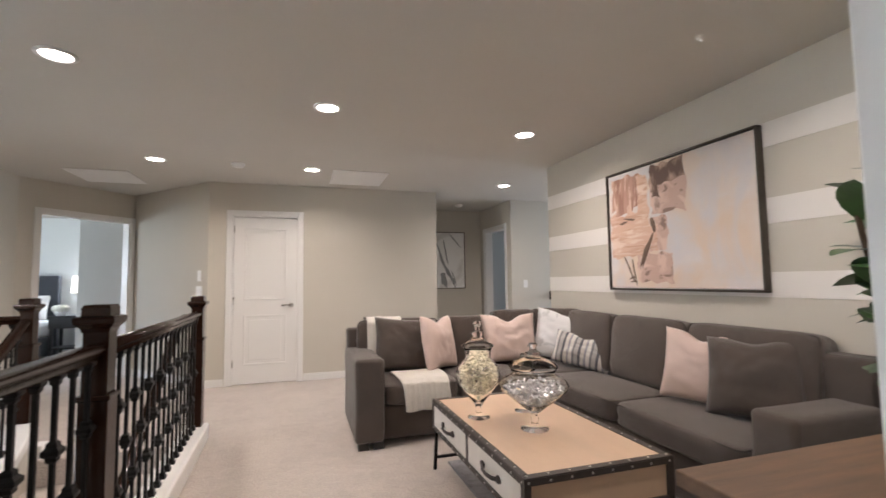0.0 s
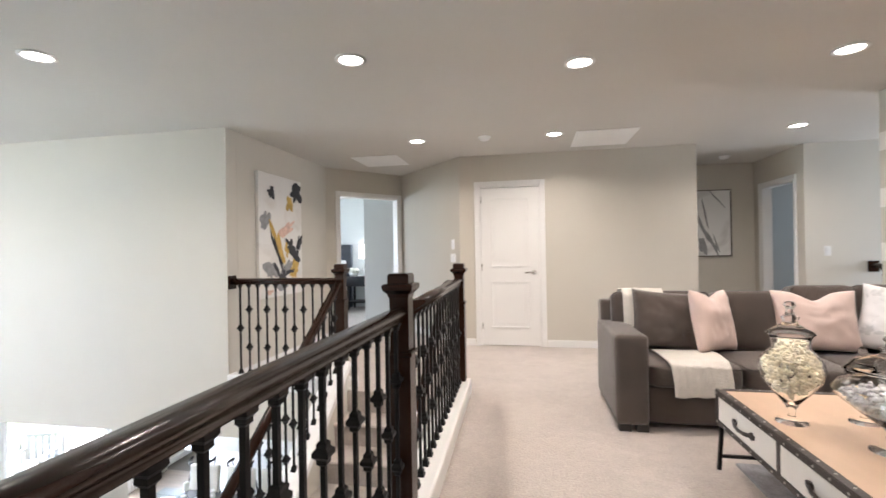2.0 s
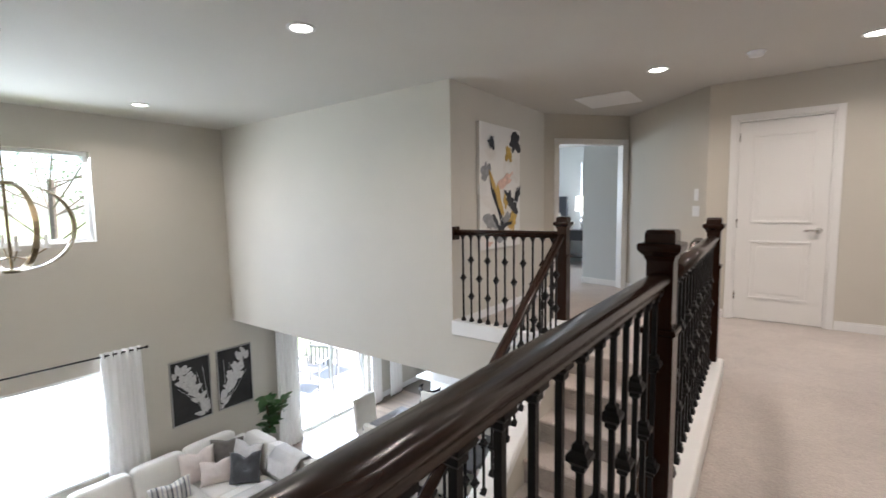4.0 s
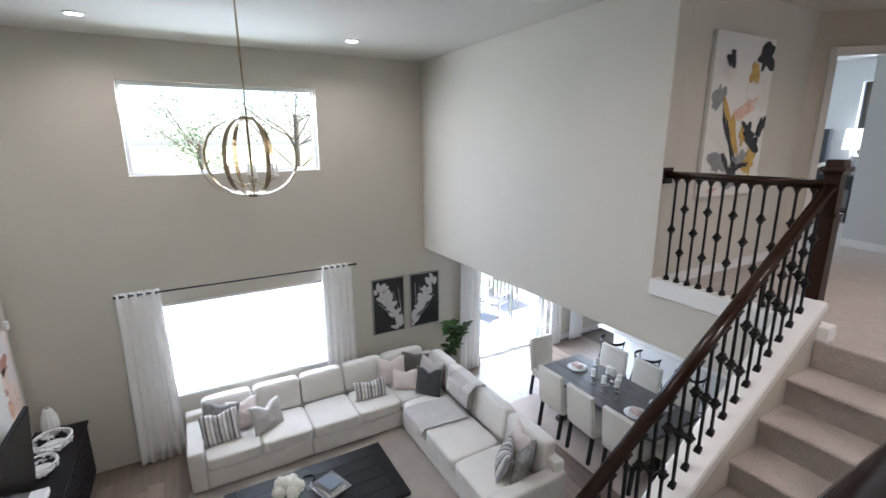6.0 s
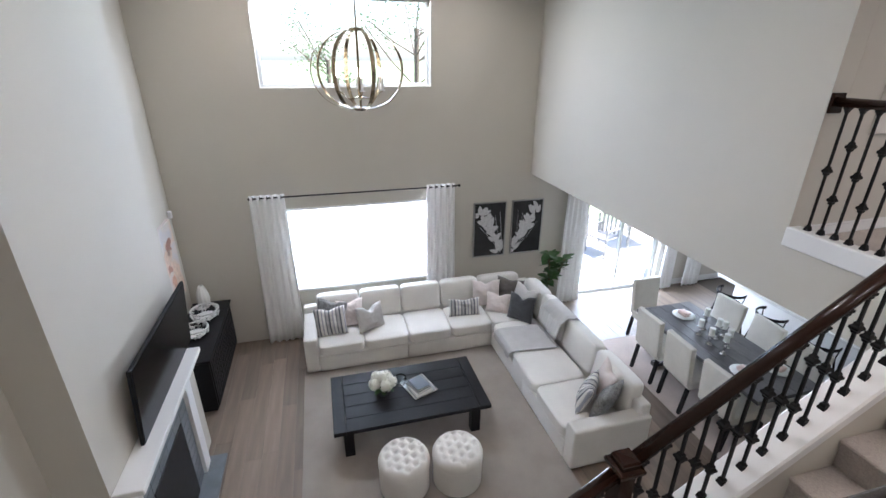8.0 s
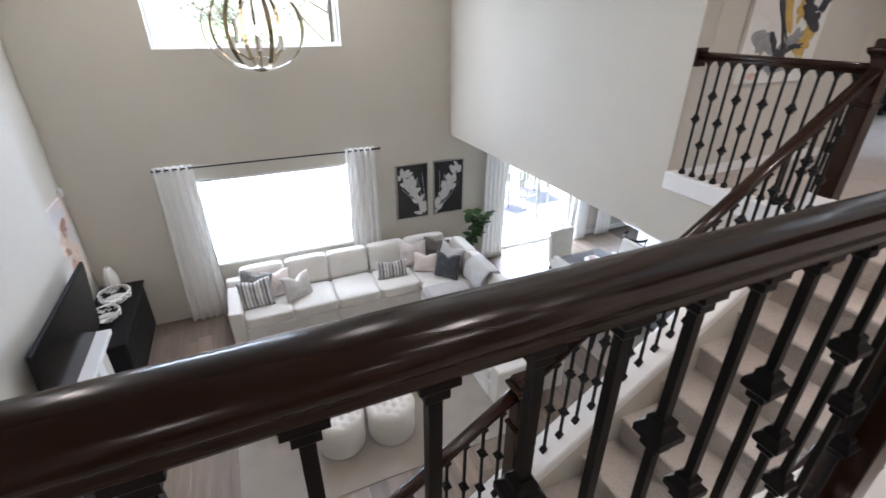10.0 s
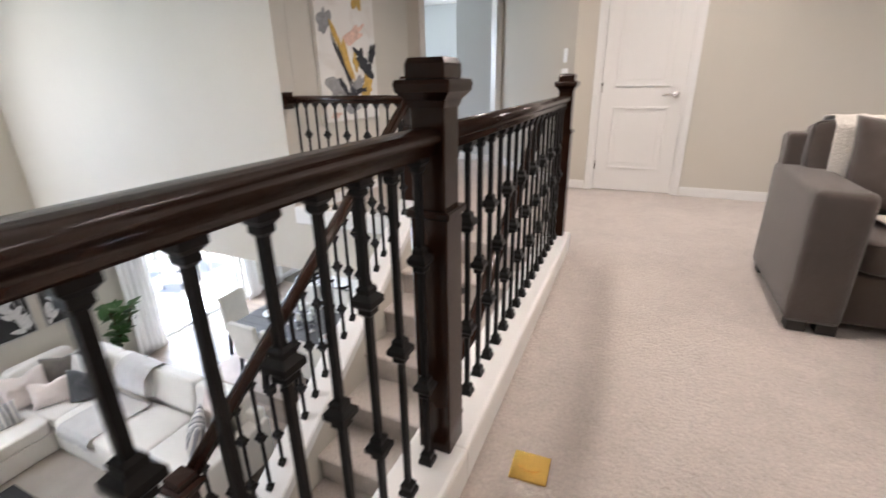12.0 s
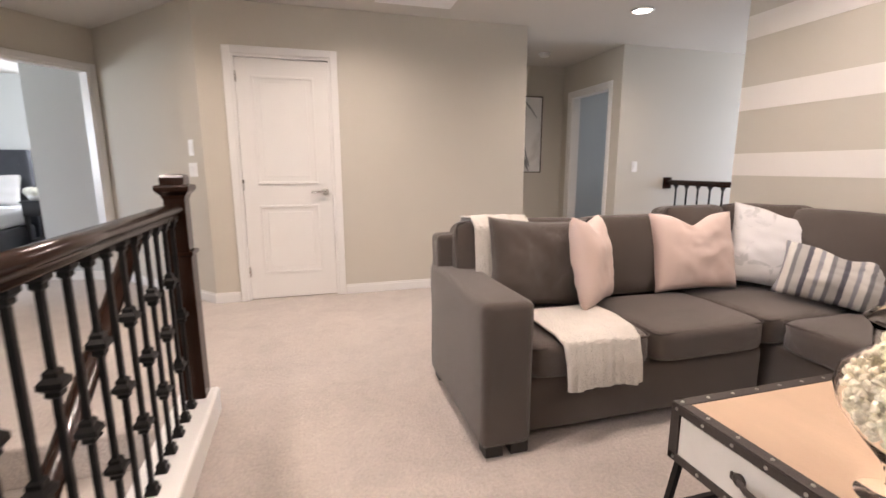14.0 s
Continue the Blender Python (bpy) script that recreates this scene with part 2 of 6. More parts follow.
# ---- structure: shell ----
SL0, SL1 = 5.24, 6.90      # sliding door
LAND_Y = 4.06              # edge of the landing
# the last hole is invented, out of view, for the bedroom fill lamp
wall_w = wall("wall_west", "x", WX, -0.2, -1.6, 11.0, F - 0.1, H + 0.1,
     [(0.17, 2.36, -2.14, -0.80), (0.09, 2.39, 0.86, 1.97), (SL0, SL1, F, F + 2.05), (8.0, 9.2, F + 0.9, F + 2.05), (6.2, 8.4, 0.9, 2.1)])
wall("wall_south_recess", "y", -1.3, -0.2, WX, -4.87, F, H)
solid("wall_chimney", B(-4.87, -2.9, -1.5, -0.8, F, H), WALL, "greige painted chimney breast", "wall", "structure")
wall("wall_south", "y", -1.1, -0.2, -2.9, GX + 0.1, F, H)
solid("wall_void_north", B(WX, -2.63, LAND_Y, 4.22, -0.5, H), WALL, "greige painted wall above the dining area", "wall", "structure")
solid("wall_landing_face", B(-2.63, -1.41, LAND_Y, 4.22, -0.5, -0.06), WALL, "greige painted edge of the upper floor", "wall", "structure")
solid("wall_art", B(-2.75, -2.63, 4.222, 6.23, 0, H), WALL, "greige painted wall of the landing", "wall", "structure")
solid("ceiling", B(WX - 0.2, 7.2, -2.2, 12, H, H + 0.15), CEIL, "flat pale ceiling with fine texture", "ceiling", "structure")
fl = bmesh.new()
box(fl, GX - 0.06, 7.0, -2.0, LAND_Y, -0.3, 0)
box(fl, -2.63, 7.0, LAND_Y, 4.22, -0.06, 0)
box(fl, -7.0, 7.0, 4.22, 12.0, -0.3, 0)
solid("floor_upper", fl, CARPET, "beige cut-pile carpet of the upper floor", "carpet", "structure")
wall("wall_north", "y", 6.03, 0.12, -0.69, 2.15, 0, H, [(-0.435, 0.335, 0, 2.045)])
solid("wall_closet", B(-0.9, 0.9, 6.9, 7.0, 0, H), WALL, "greige painted closet wall", "wall", "structure")
solid("wall_hall_west", B(2.03, 2.15, 6.15, 7.6, 0, H), WALL, "greige painted hall wall", "wall", "structure")
wall("wall_hall_north", "y", 7.55, 0.12, 2.03, 3.55, 0, H)
wall("wall_hall_east", "x", 3.43, 0.12, 6.33, 7.55, 0, H, [(6.54, 7.34, 0, 2.04)])
wall("wall_stair_north", "y", 6.33, 0.12, 3.55, 7.0, 0, H)
striped = solid("wall_striped", B(2.95, 3.07, 0.44, 4.42, 0, H, 0.004, 1), WALL, "greige accent wall with painted white stripes", "wall", "structure")
for z0, z1 in ((1.09, 1.235), (1.515, 1.665), (1.965, 2.11)):
    part("stripe", B(2.947, 2.9505, 0.46, 4.417, z0, z1), mat("white_wall_paint", (0.80, 0.77, 0.73), 0.7, var=0.02, scale=2, bump=0.08, bscale=220), striped, "satin white painted stripe")
SA = Matrix.Translation((-0.69, 6.03, 0)) @ Matrix.Rotation(radians(133), 4, "Z")
solid("wall_slanted_plain", B(0.0, 1.64, -0.12, 0, 0, H), WALL, "greige painted slanted wall", "wall", "structure", m=SA)
SB = Matrix.Translation((-2.64, 6.20, 0)) @ Matrix.Rotation(radians(51), 4, "Z")
solid("wall_slanted_opening", wall_with_holes("y", 0, 0.12, -0.08, 1.36, 0, H, [(0.224, 1.254, 0, 2.06)]), WALL, "greige painted slanted wall with a doorway", "wall", "structure", m=SB)
wall("wall_loft_south", "y", -2.0, -0.12, GX - 0.06, 7.0, 0, H)
solid("wall_nook", B(1.065, 3.07, 0.32, 0.44, 0, H), WALL, "painted wall beside the loft entrance", "wall", "structure")
solid("wall_nook_casing", B(1.045, 1.065, 0.30, 0.46, 0, H, 0.004, 1), WHITE, "white painted wall end casing", "trim", "structure")
wall("wall_east", "x", 7.0, 0.12, -2.2, 12.0, F, H, [(4.7, 6.1, 0.7, 2.1)])
wall("wall_far_north", "y", 11.0, 0.12, WX - 0.2, 7.0, F, H)
solid("wall_guard_south", B(GX - 0.06, GX + 0.06, -2.0, -1.1, -0.3, H), WALL, "greige painted wall end", "wall", "structure")
solid("wall_under_loft", B(-0.5, -0.38, -1.3, 4.1, F, -0.3), WALL, "greige painted wall under the loft", "wall", "structure")
solid("ceiling_lower", B(WX, 7.0, 4.22, 11, -0.5, -0.3), CEIL, "flat pale ceiling of the dining area", "ceiling", "structure")
solid("soffit", B(WX, -1.41, LAND_Y, 4.22, -0.504, -0.5), CEIL, "flat pale soffit edge", "ceiling", "structure")


def baseboard(pts, side, h=0.09, t=0.014, z=0.0):
    """White baseboard along pts; side +1 puts it left of the way."""
    bm = bmesh.new()
    for a, b in zip(pts, pts[1:]):
        a, b = Vector((*a, z)), Vector((*b, z))
        d = (b - a)
        m = Matrix.Translation(a) @ Matrix.Rotation(math.atan2(d.y, d.x), 4, "Z")
        y0, y1 = (0.001, t) if side > 0 else (-t, -0.001)
        box(bm, 0, d.length, y0, y1, 0.002, h * 0.8, m=m)
        y2 = (0.001, t * 0.6) if side > 0 else (-t * 0.6, -0.001)
        box(bm, 0, d.length, y2[0], y2[1], h * 0.8, h, 0.002, 1, m=m)
    return solid("baseboard", bm, WHITE, "white painted wooden baseboard", "baseboard", "structure")


def on(m, x, y):
    p = m @ Vector((x, y, 0))
    return (p.x, p.y)


baseboard([(2.15, 6.03), (0.40, 6.03)], +1)
baseboard([(-0.50, 6.03), (-0.69, 6.03), on(SA, 1.63, 0)], +1)
baseboard([(-2.63, 6.2), (-2.63, 4.22)], +1)
baseboard([on(SB, 0.0, 0), on(SB, 0.16, 0)], -1)
baseboard([(2.95, 0.46), (2.95, 4.42), (3.07, 4.42)], +1)
baseboard([(7.0, 6.33), (3.55, 6.33)], +1)
baseboard([(2.15, 7.55), (3.43, 7.55)], -1)
baseboard([(WX, 5.0), (WX, -1.3), (-4.87, -1.3)], -1, 0.12, 0.016, F)
baseboard([(WX, 6.95), (WX, 10.9)], -1, 0.12, 0.016, F)


def casing(name, w, h, m, depth=0.12, width=0.06):
    """White casing round an opening of w x h in a wall whose face is local y 0 and which runs back along +y."""
    bm = bmesh.new()
    for y0, y1 in ((-0.016, -0.001), (depth + 0.001, depth + 0.016)):
        box(bm, -width, 0, y0, y1, 0, h + width, 0.004, 1)
        box(bm, w, w + width, y0, y1, 0, h + width, 0.004, 1)
        box(bm, 0, w, y0, y1, h, h + width, 0.004, 1)
        for x0, x1 in ((-width + 0.006, -width + 0.02), (w + width - 0.02, w + width - 0.006)):
            ya, yb = (y0 - 0.004, y0 + 0.002) if y0 < 0 else (y1 - 0.002, y1 + 0.004)
            box(bm, x0, x1, ya, yb, 0, h + width - 0.006)
    box(bm, -0.001, 0.018, 0, depth, 0, h)
    box(bm, w - 0.018, w + 0.001, 0, depth, 0, h)
    box(bm, 0.018, w - 0.018, 0, depth, h - 0.018, h + 0.001)
    return solid(name, bm, WHITE, "white painted door casing", "trim", "structure", m=m)


casing("door_casing_closet", 0.77, 2.045, pose(-0.435, 6.03, 0))
casing("door_casing_bedroom", 1.03, 2.06, SB @ pose(0.224, 0, 0))
casing("door_casing_hall", 0.80, 2.04, Matrix.Translation((3.43, 7.34, 0)) @ Matrix.Rotation(radians(-90), 4, "Z"))

# ---- stairs ----
RISE, RUN = 0.1844, 0.266
stairs = thing("staircase", "straight stair flight covered in beige carpet", "stairs", kind="structure")
tread = bmesh.new()
box(tread, -1.43, -0.50, -0.30, 0.03, -0.03, 0.0, 0.014, 2)
box(tread, -1.43, -0.50, -0.27, 0.0, -0.19, -0.02)
tread_me = mesh_of(tread, "step", CARPET)
for k in range(1, 16):
    s = part("step", tread_me, CARPET, stairs)
    s.location = (0, LAND_Y - RUN * (k - 1) - 0.03, -RISE * k)
nose = part("nosing", B(-1.43, -0.42, LAND_Y - 0.035, LAND_Y + 0.01, -0.19, 0.001, 0.012, 2), CARPET, stairs)
SLOPE = RISE / RUN


def slope_z(y, lift):
    return (y - LAND_Y) * SLOPE + lift


cb = bmesh.new()
for x0, x1 in ((-1.55, -1.43),):
    ys = [LAND_Y + 0.02, -0.15]
    vs = []
    for x in (x0, x1):
        vs.append([cb.verts.new((x, y, z)) for y, z in ((ys[0], F), (ys[0], slope_z(ys[0], 0.20)), (ys[1], slope_z(ys[1], 0.20)), (ys[1], F))])
    cb.faces.new(vs[0])
    cb.faces.new(vs[1][::-1])
    for i in range(4):
        j = (i + 1) % 4
        cb.faces.new((vs[0][i], vs[1][i], vs[1][j], vs[0][j]))
solid("wall_stair_side", cb, WALL, "painted stair side wall", "wall", "structure")
cap = sweep([(-1.51, -0.17, slope_z(-0.17, 0.205)), (-1.51, LAND_Y + 0.03, slope_z(LAND_Y + 0.03, 0.205))], [(-0.095, -0.03), (0.095, -0.03), (0.095, 0.02), (0.085, 0.03), (-0.085, 0.03), (-0.095, 0.02)])
solid("curb_stair", cap, WHITE, "white painted sloping stair curb", "curb", "structure")
solid("curb_landing", B(-2.645, -1.37, LAND_Y - 0.012, 4.17, -0.055, 0.092, 0.012, 2), WHITE, "white painted landing curb", "curb", "structure")
gc = B(GX - 0.085, GX + 0.085, -1.1, 2.08, -0.30, 0.115, 0.014, 2)
box(gc, -0.085, 0.085, -0.02, 2.07, -0.30, 0.117, 0.014, 2, m=Matrix.Translation((GX, 2.08, 0)) @ Matrix.Rotation(math.atan2(GX - GX2, 1.99), 4, "Z"))
solid("curb_guard", gc, WHITE, "white painted curb under the balcony guard", "curb", "structure")

# ---- railings ----
HALF = [(0.020, -0.036), (0.022, -0.030), (0.020, -0.022), (0.021, -0.014), (0.026, -0.008), (0.032, -0.004), (0.035, 0.002), (0.036, 0.009), (0.034, 0.017), (0.030, 0.024), (0.023, 0.030), (0.013, 0.034), (0.0, 0.035)]
HALF = [(x * 1.02, z * 0.82) for x, z in HALF]
RAIL = HALF + [(-x, z) for x, z in HALF[-2::-1]]
Q = Matrix.Rotation(radians(45), 4, "Z")
R2 = math.sqrt(2)


def knuckle(bm, z):
    prof = [(0.009, -0.032), (0.014, -0.026), (0.014, -0.016), (0.023, -0.006), (0.023, 0.006), (0.014, 0.016), (0.014, 0.026), (0.009, 0.032)]
    lathe([(r * R2, h) for r, h in prof], 4, Matrix.Translation((0, 0, z)) @ Q, bm)


BAL = {}


def baluster_mesh(h, knobs):
    key = (round(h, 3), knobs)
    if key not in BAL:
        bm = B(-0.0068, 0.0068, -0.0068, 0.0068, 0, h)
        for k in knobs:
            knuckle(bm, k * h)
        lathe([(r * R2, z) for r, z in ((0.0, 0.0), (0.019, 0.0), (0.019, 0.014), (0.015, 0.022), (0.015, 0.034), (0.008, 0.044))], 4, Q, bm)
        lathe([(r * R2, h - z) for r, z in ((0.0, 0.0), (0.019, 0.0), (0.019, 0.012), (0.012, 0.02), (0.012, 0.03), (0.007, 0.036))], 4, Q, bm)
        BAL[key] = mesh_of(bm, "baluster", IRON)
    return BAL[key]


def newel(parent, x, y, z0, z1):
    bm = bmesh.new()
    box(bm, -0.047, 0.047, -0.047, 0.047, z0, z1 - 0.33, 0.003, 1)
    box(bm, -0.056, 0.056, -0.056, 0.056, z1 - 0.345, z1 - 0.325, 0.004, 1)
    box(bm, -0.041, 0.041, -0.041, 0.041, z1 - 0.33, z1 - 0.06, 0.003, 1)
    p = part("newel_post", bm, DARKWOOD, parent)
    c = bmesh.new()
    lathe([(r * R2, z1 + z) for r, z in ((0.0, -0.10), (0.043, -0.10), (0.047, -0.085), (0.063, -0.068), (0.066, -0.052), (0.063, -0.044), (0.046, -0.040), (0.046, -0.012), (0.040, 0.0), (0.0, 0.002))], 4, Q, c)
    part("newel_cap", c, DARKWOOD, p)
    p.location = (x, y, 0)
    return p


def rosette(parent, m):
    bm = B(-0.055, 0.055, 0.0, 0.022, -0.075, 0.055, 0.004, 1)
    ob = part("rosette", bm, DARKWOOD, parent)
    ob.matrix_local = m
    return ob


RT = 0.972        # rail centre above the upper floor
guard = thing("balcony_guard", "espresso wood and black iron balcony guard with square newels", "railing")
part("handrail", sweep([(GX, -1.1, RT), (GX, 2.04, RT)], RAIL), DARKWOOD, guard, smooth=True)
part("handrail", sweep([(GX, 2.12, RT), (GX2, 4.04, RT)], RAIL), DARKWOOD, guard, smooth=True)
newel(guard, GX, 2.08, 0.113, 1.14)
newel(guard, GX2, 4.075, 0.113, 1.12)
DOUBLE, SINGLE = (0.30, 0.72), (0.51,)
for k in range(1, 29):
    y = 2.099 - 0.11 * k
    if y > -1.05:
        part("baluster", baluster_mesh(RT - 0.028 - 0.113, DOUBLE if k % 2 else SINGLE), IRON, guard).location = (GX, y, 0.113)
for k in range(1, 18):
    part("baluster", baluster_mesh(RT - 0.028 - 0.113, SINGLE if k % 2 else DOUBLE), IRON, guard).location = (GX + (GX2 - GX) / 18 * k, 2.08 + 1.99 / 18 * k, 0.113)

LR = 4.115
lguard = thing("landing_guard", "espresso wood and black iron guard of the stair landing", "railing")
part("handrail", sweep([(-2.63, LR, RT), (-1.55, LR, RT)], RAIL), DARKWOOD, lguard, smooth=True)
newel(lguard, -1.51, LR, -0.05, 1.125)
rosette(lguard, Matrix.Translation((-2.63, LR, RT)) @ Matrix.Rotation(radians(-90), 4, "Z"))
for k in range(1, 12):
    part("baluster", baluster_mesh(RT - 0.028 - 0.088, SINGLE if k % 2 else DOUBLE), IRON, lguard).location = (-2.63 + 1.12 / 12 * k, LR, 0.088)
SR = 0.95         # lift of the stair rail over the nosing line
part("stair_handrail", sweep([(-1.51, LR - 0.04, slope_z(LR - 0.04, SR)), (-1.51, 2.02, slope_z(2.02, SR))], RAIL), DARKWOOD, lguard, smooth=True)
part("stair_handrail", sweep([(-1.51, 1.94, slope_z(1.94, SR)), (-1.51, 0.05, slope_z(0.05, SR))], RAIL), DARKWOOD, lguard, smooth=True)
newel(lguard, -1.51, 1.98, slope_z(1.98, 0.20), -0.42)
newel(lguard, -1.51, 0.0, slope_z(0, 0.20), slope_z(0, SR + 0.13))
n_b = 0
for k in range(1, 36):
    y = LR - 0.04 - 0.105 * k
    if y < 0.06 or abs(y - 1.98) < 0.06:
        continue
    n_b += 1
    part("baluster", baluster_mesh(SR - 0.20 - 0.075, DOUBLE if n_b % 2 else SINGLE), IRON, lguard).location = (-1.51, y, slope_z(y, 0.228))

wr = thing("wall_handrail", "espresso wooden stair handrail on iron brackets", "handrail")
pts = [(-0.50, 4.07, 0.955), (-0.50, 3.92, 0.94), (-0.50, 3.84, 0.88)] + [(-0.50, y, slope_z(y, 1.03)) for y in (3.69, 2.5, 1.2, -0.1)]
part("handrail", sweep(pts, [(x * 0.85, z * 0.85) for x, z in RAIL]), DARKWOOD, wr, smooth=True)
for y in (3.3, 2.1, 0.9):
    part("bracket", sweep([(-0.50, y, slope_z(y, 1.0)), (-0.50, y, slope_z(y, 0.95)), (-0.455, y, slope_z(y, 0.93))], circle(0.006, 8)), IRON, wr)

hg = thing("stairwell_guard", "espresso wood and black iron guard of the front stairwell", "railing")
part("handrail", sweep([(4.12, 6.33, RT), (4.12, 4.46, RT)], RAIL), DARKWOOD, hg)
rosette(hg, Matrix.Translation((4.12, 6.33, RT)) @ Matrix.Rotation(radians(180), 4, "Z"))
newel(hg, 4.12, 4.42, 0.0, 1.12)
for k in range(1, 12):
    part("baluster", baluster_mesh(RT - 0.028, DOUBLE if k % 2 else SINGLE), IRON, hg).location = (4.12, 6.33 - 0.155 * k, 0)

# ---- ceiling fittings ----
LAMP = glow("lamp_lens", (1.0, 0.90, 0.78), 5.0)


def can_light(x, y, z=H, watts=5.5):
    t = thing("recessed_light", "round white recessed ceiling light, switched on", "ceiling light", pose(x, y, z), "recessed ceiling lights")
    part("trim_ring", lathe([(0.072, -0.001), (0.095, -0.001), (0.097, -0.006), (0.076, -0.012), (0.070, -0.004), (0.072, -0.001)], 28), WHITE, t, smooth=True)
    part("lens", lathe([(0.0, -0.006), (0.045, -0.006), (0.071, -0.0035), (0.071, -0.001), (0.0, -0.001)], 28), LAMP, t, "glowing white lens")
    lamp = area("can_lamp", (x, y, z - 0.02), (x, y, z - 1), 0.13, 0.13, watts, (1.0, 0.85, 0.71))
    lamp.data.shape = "DISK"
    lamp.data.spread = radians(150)
    return t


for x, y in ((-0.89, 2.90), (0.53, 3.27), (2.16, 3.44), (-1.0, 5.05), (0.47, 5.11), (2.88, 5.38), (-2.68, 2.43), (-5.95, 2.63), (-6.0, -0.05), (-2.9, 0.3), (1.7, -0.9), (2.0, 1.3)):
    can_light(x, y, watts=CAN)


def vent(x0, x1, y0, y1, n, label):
    t = thing("ceiling_vent", label, "air vent", pose(0, 0, H))
    bm = bmesh.new()
    for a in ((x0, x1, y0, y0 + 0.03), (x0, x1, y1 - 0.03, y1), (x0, x0 + 0.03, y0 + 0.03, y1 - 0.03), (x1 - 0.03, x1, y0 + 0.03, y1 - 0.03)):
        box(bm, *a, -0.012, -0.001, 0.003, 1)
    part("frame", bm, WHITE, t)
    part("backing", B(x0 + 0.03, x1 - 0.03, y0 + 0.03, y1 - 0.03, -0.004, -0.001), mat("vent_shadow_grey", (0.74, 0.73, 0.72), 0.8), t)
    m = mesh_of(B(x0 + 0.03, x1 - 0.03, -0.0135, 0.0135, -0.0012, 0.0012, m=Matrix.Rotation(radians(-22), 4, "X")), "slat", WHITE)
    for k in range(n):
        part("slat", m, WHITE, t).location = (0, y0 + 0.03 + (y1 - y0 - 0.06) * (k + 0.5) / n, -0.009)


vent(0.69, 1.31, 5.06, 5.76, 20, "white louvred return air vent in the ceiling")
vent(-2.02, -1.42, 5.66, 6.30, 22, "white square louvred air vent in the ceiling")


def smoke(x, y):
    t = thing("smoke_detector", "round white plastic smoke detector on the ceiling", "smoke detector", pose(x, y, H), "smoke detectors")
    part("base", lathe([(0.0, -0.001), (0.068, -0.001), (0.068, -0.012), (0.0, -0.012)], 24), WHITE, t)
    part("cover", lathe([(0.0, -0.042), (0.03, -0.042), (0.05, -0.036), (0.058, -0.022), (0.058, -0.012), (0.0, -0.012)], 24), WHITE, t)


smoke(-0.26, 5.05)
smoke(2.80, 6.92)

# ---- closet door ----
NICKEL = mat("brushed_nickel", (0.55, 0.53, 0.50), 0.28, metal=1.0, var=0.05, scale=30)
door = thing("door_1", "closed white two-panel interior door", "door", pose(-0.415, 6.05, 0.008), kind="structure")
DW, DH = 0.73, 2.014
db = bmesh.new()
box(db, 0, DW, 0, 0.035, 0, DH, 0.002, 1)
part("leaf", db, WHITE, door)
for z0, z1 in ((0.22, 0.82), (1.00, 1.88)):
    pb = bmesh.new()
    x0, x1 = 0.12, DW - 0.12
    w = 0.022
    for a in ((x0, x1, z0, z0 + w), (x0, x1, z1 - w, z1), (x0, x0 + w, z0 + w, z1 - w), (x1 - w, x1, z0 + w, z1 - w)):
        box(pb, a[0], a[1], -0.011, 0.002, a[2], a[3], 0.004, 2)
    box(pb, x0 + 0.06, x1 - 0.06, -0.004, 0.002, z0 + 0.06, z1 - 0.06, 0.003, 1)
    part("panel_moulding", pb, WHITE, door)
hd = bmesh.new()
lathe([(0.0, 0.0), (0.031, 0.0), (0.031, 0.006), (0.026, 0.012), (0.0, 0.012)], 20, Matrix.Translation((DW - 0.065, 0, 0.93)) @ Matrix.Rotation(radians(90), 4, "X"), hd)
lathe([(0.010, 0.0), (0.010, 0.05), (0.0, 0.05)], 12, Matrix.Translation((DW - 0.065, 0, 0.93)) @ Matrix.Rotation(radians(90), 4, "X"), hd)
sweep([(DW - 0.065, -0.045, 0.93), (DW - 0.11, -0.047, 0.932), (DW - 0.18, -0.042, 0.928)], [(x, y * 1.3) for x, y in circle(0.008, 10)], bm=hd)
part("door_handle", hd, NICKEL, door, "brushed nickel lever handle", smooth=True)
for z in (0.2, 0.95, 1.82):
    hb = B(-0.012, 0.012, -0.008, 0.001, z, z + 0.09, 0.002, 1)
    lathe([(0.0, 0), (0.006, 0), (0.006, 0.09), (0, 0.09)], 10, Matrix.Translation((-0.004, -0.01, z)), hb)
    part("hinge", hb, NICKEL, door, "brushed nickel hinge")


def switch_plate(m, gangs=1, kind="switch", h=0.115):
    t = thing("light_switch" if kind == "switch" else kind, "white plastic light switch plate" if kind == "switch" else "white plastic wall thermostat panel", "switch" if kind == "switch" else "thermostat", m)
    w = 0.07 + 0.046 * (gangs - 1)
    part("plate", B(-w / 2, w / 2, -0.007, -0.0005, -h / 2, h / 2, 0.003, 2), WHITE, t)
    for g in range(gangs):
        x = (g - (gangs - 1) / 2) * 0.046
        part("rocker", B(x - 0.016, x + 0.016, -0.011, -0.006, -0.033, 0.033, 0.002, 1, m=Matrix.Rotation(radians(4), 4, "X")), WHITE, t)


SAw = SA @ Matrix.Rotation(radians(180), 4, "Z")
switch_plate(SA @ pose(0.16, 0, 1.13) @ pose(0, 0, 0, 0, 0, 180), 2)
switch_plate(SA @ pose(0.16, 0, 1.31) @ pose(0, 0, 0, 0, 0, 180), 1, "thermostat", 0.13)
switch_plate(pose(3.66, 6.33, 1.15), 1)

# ---- pictures of the loft ----


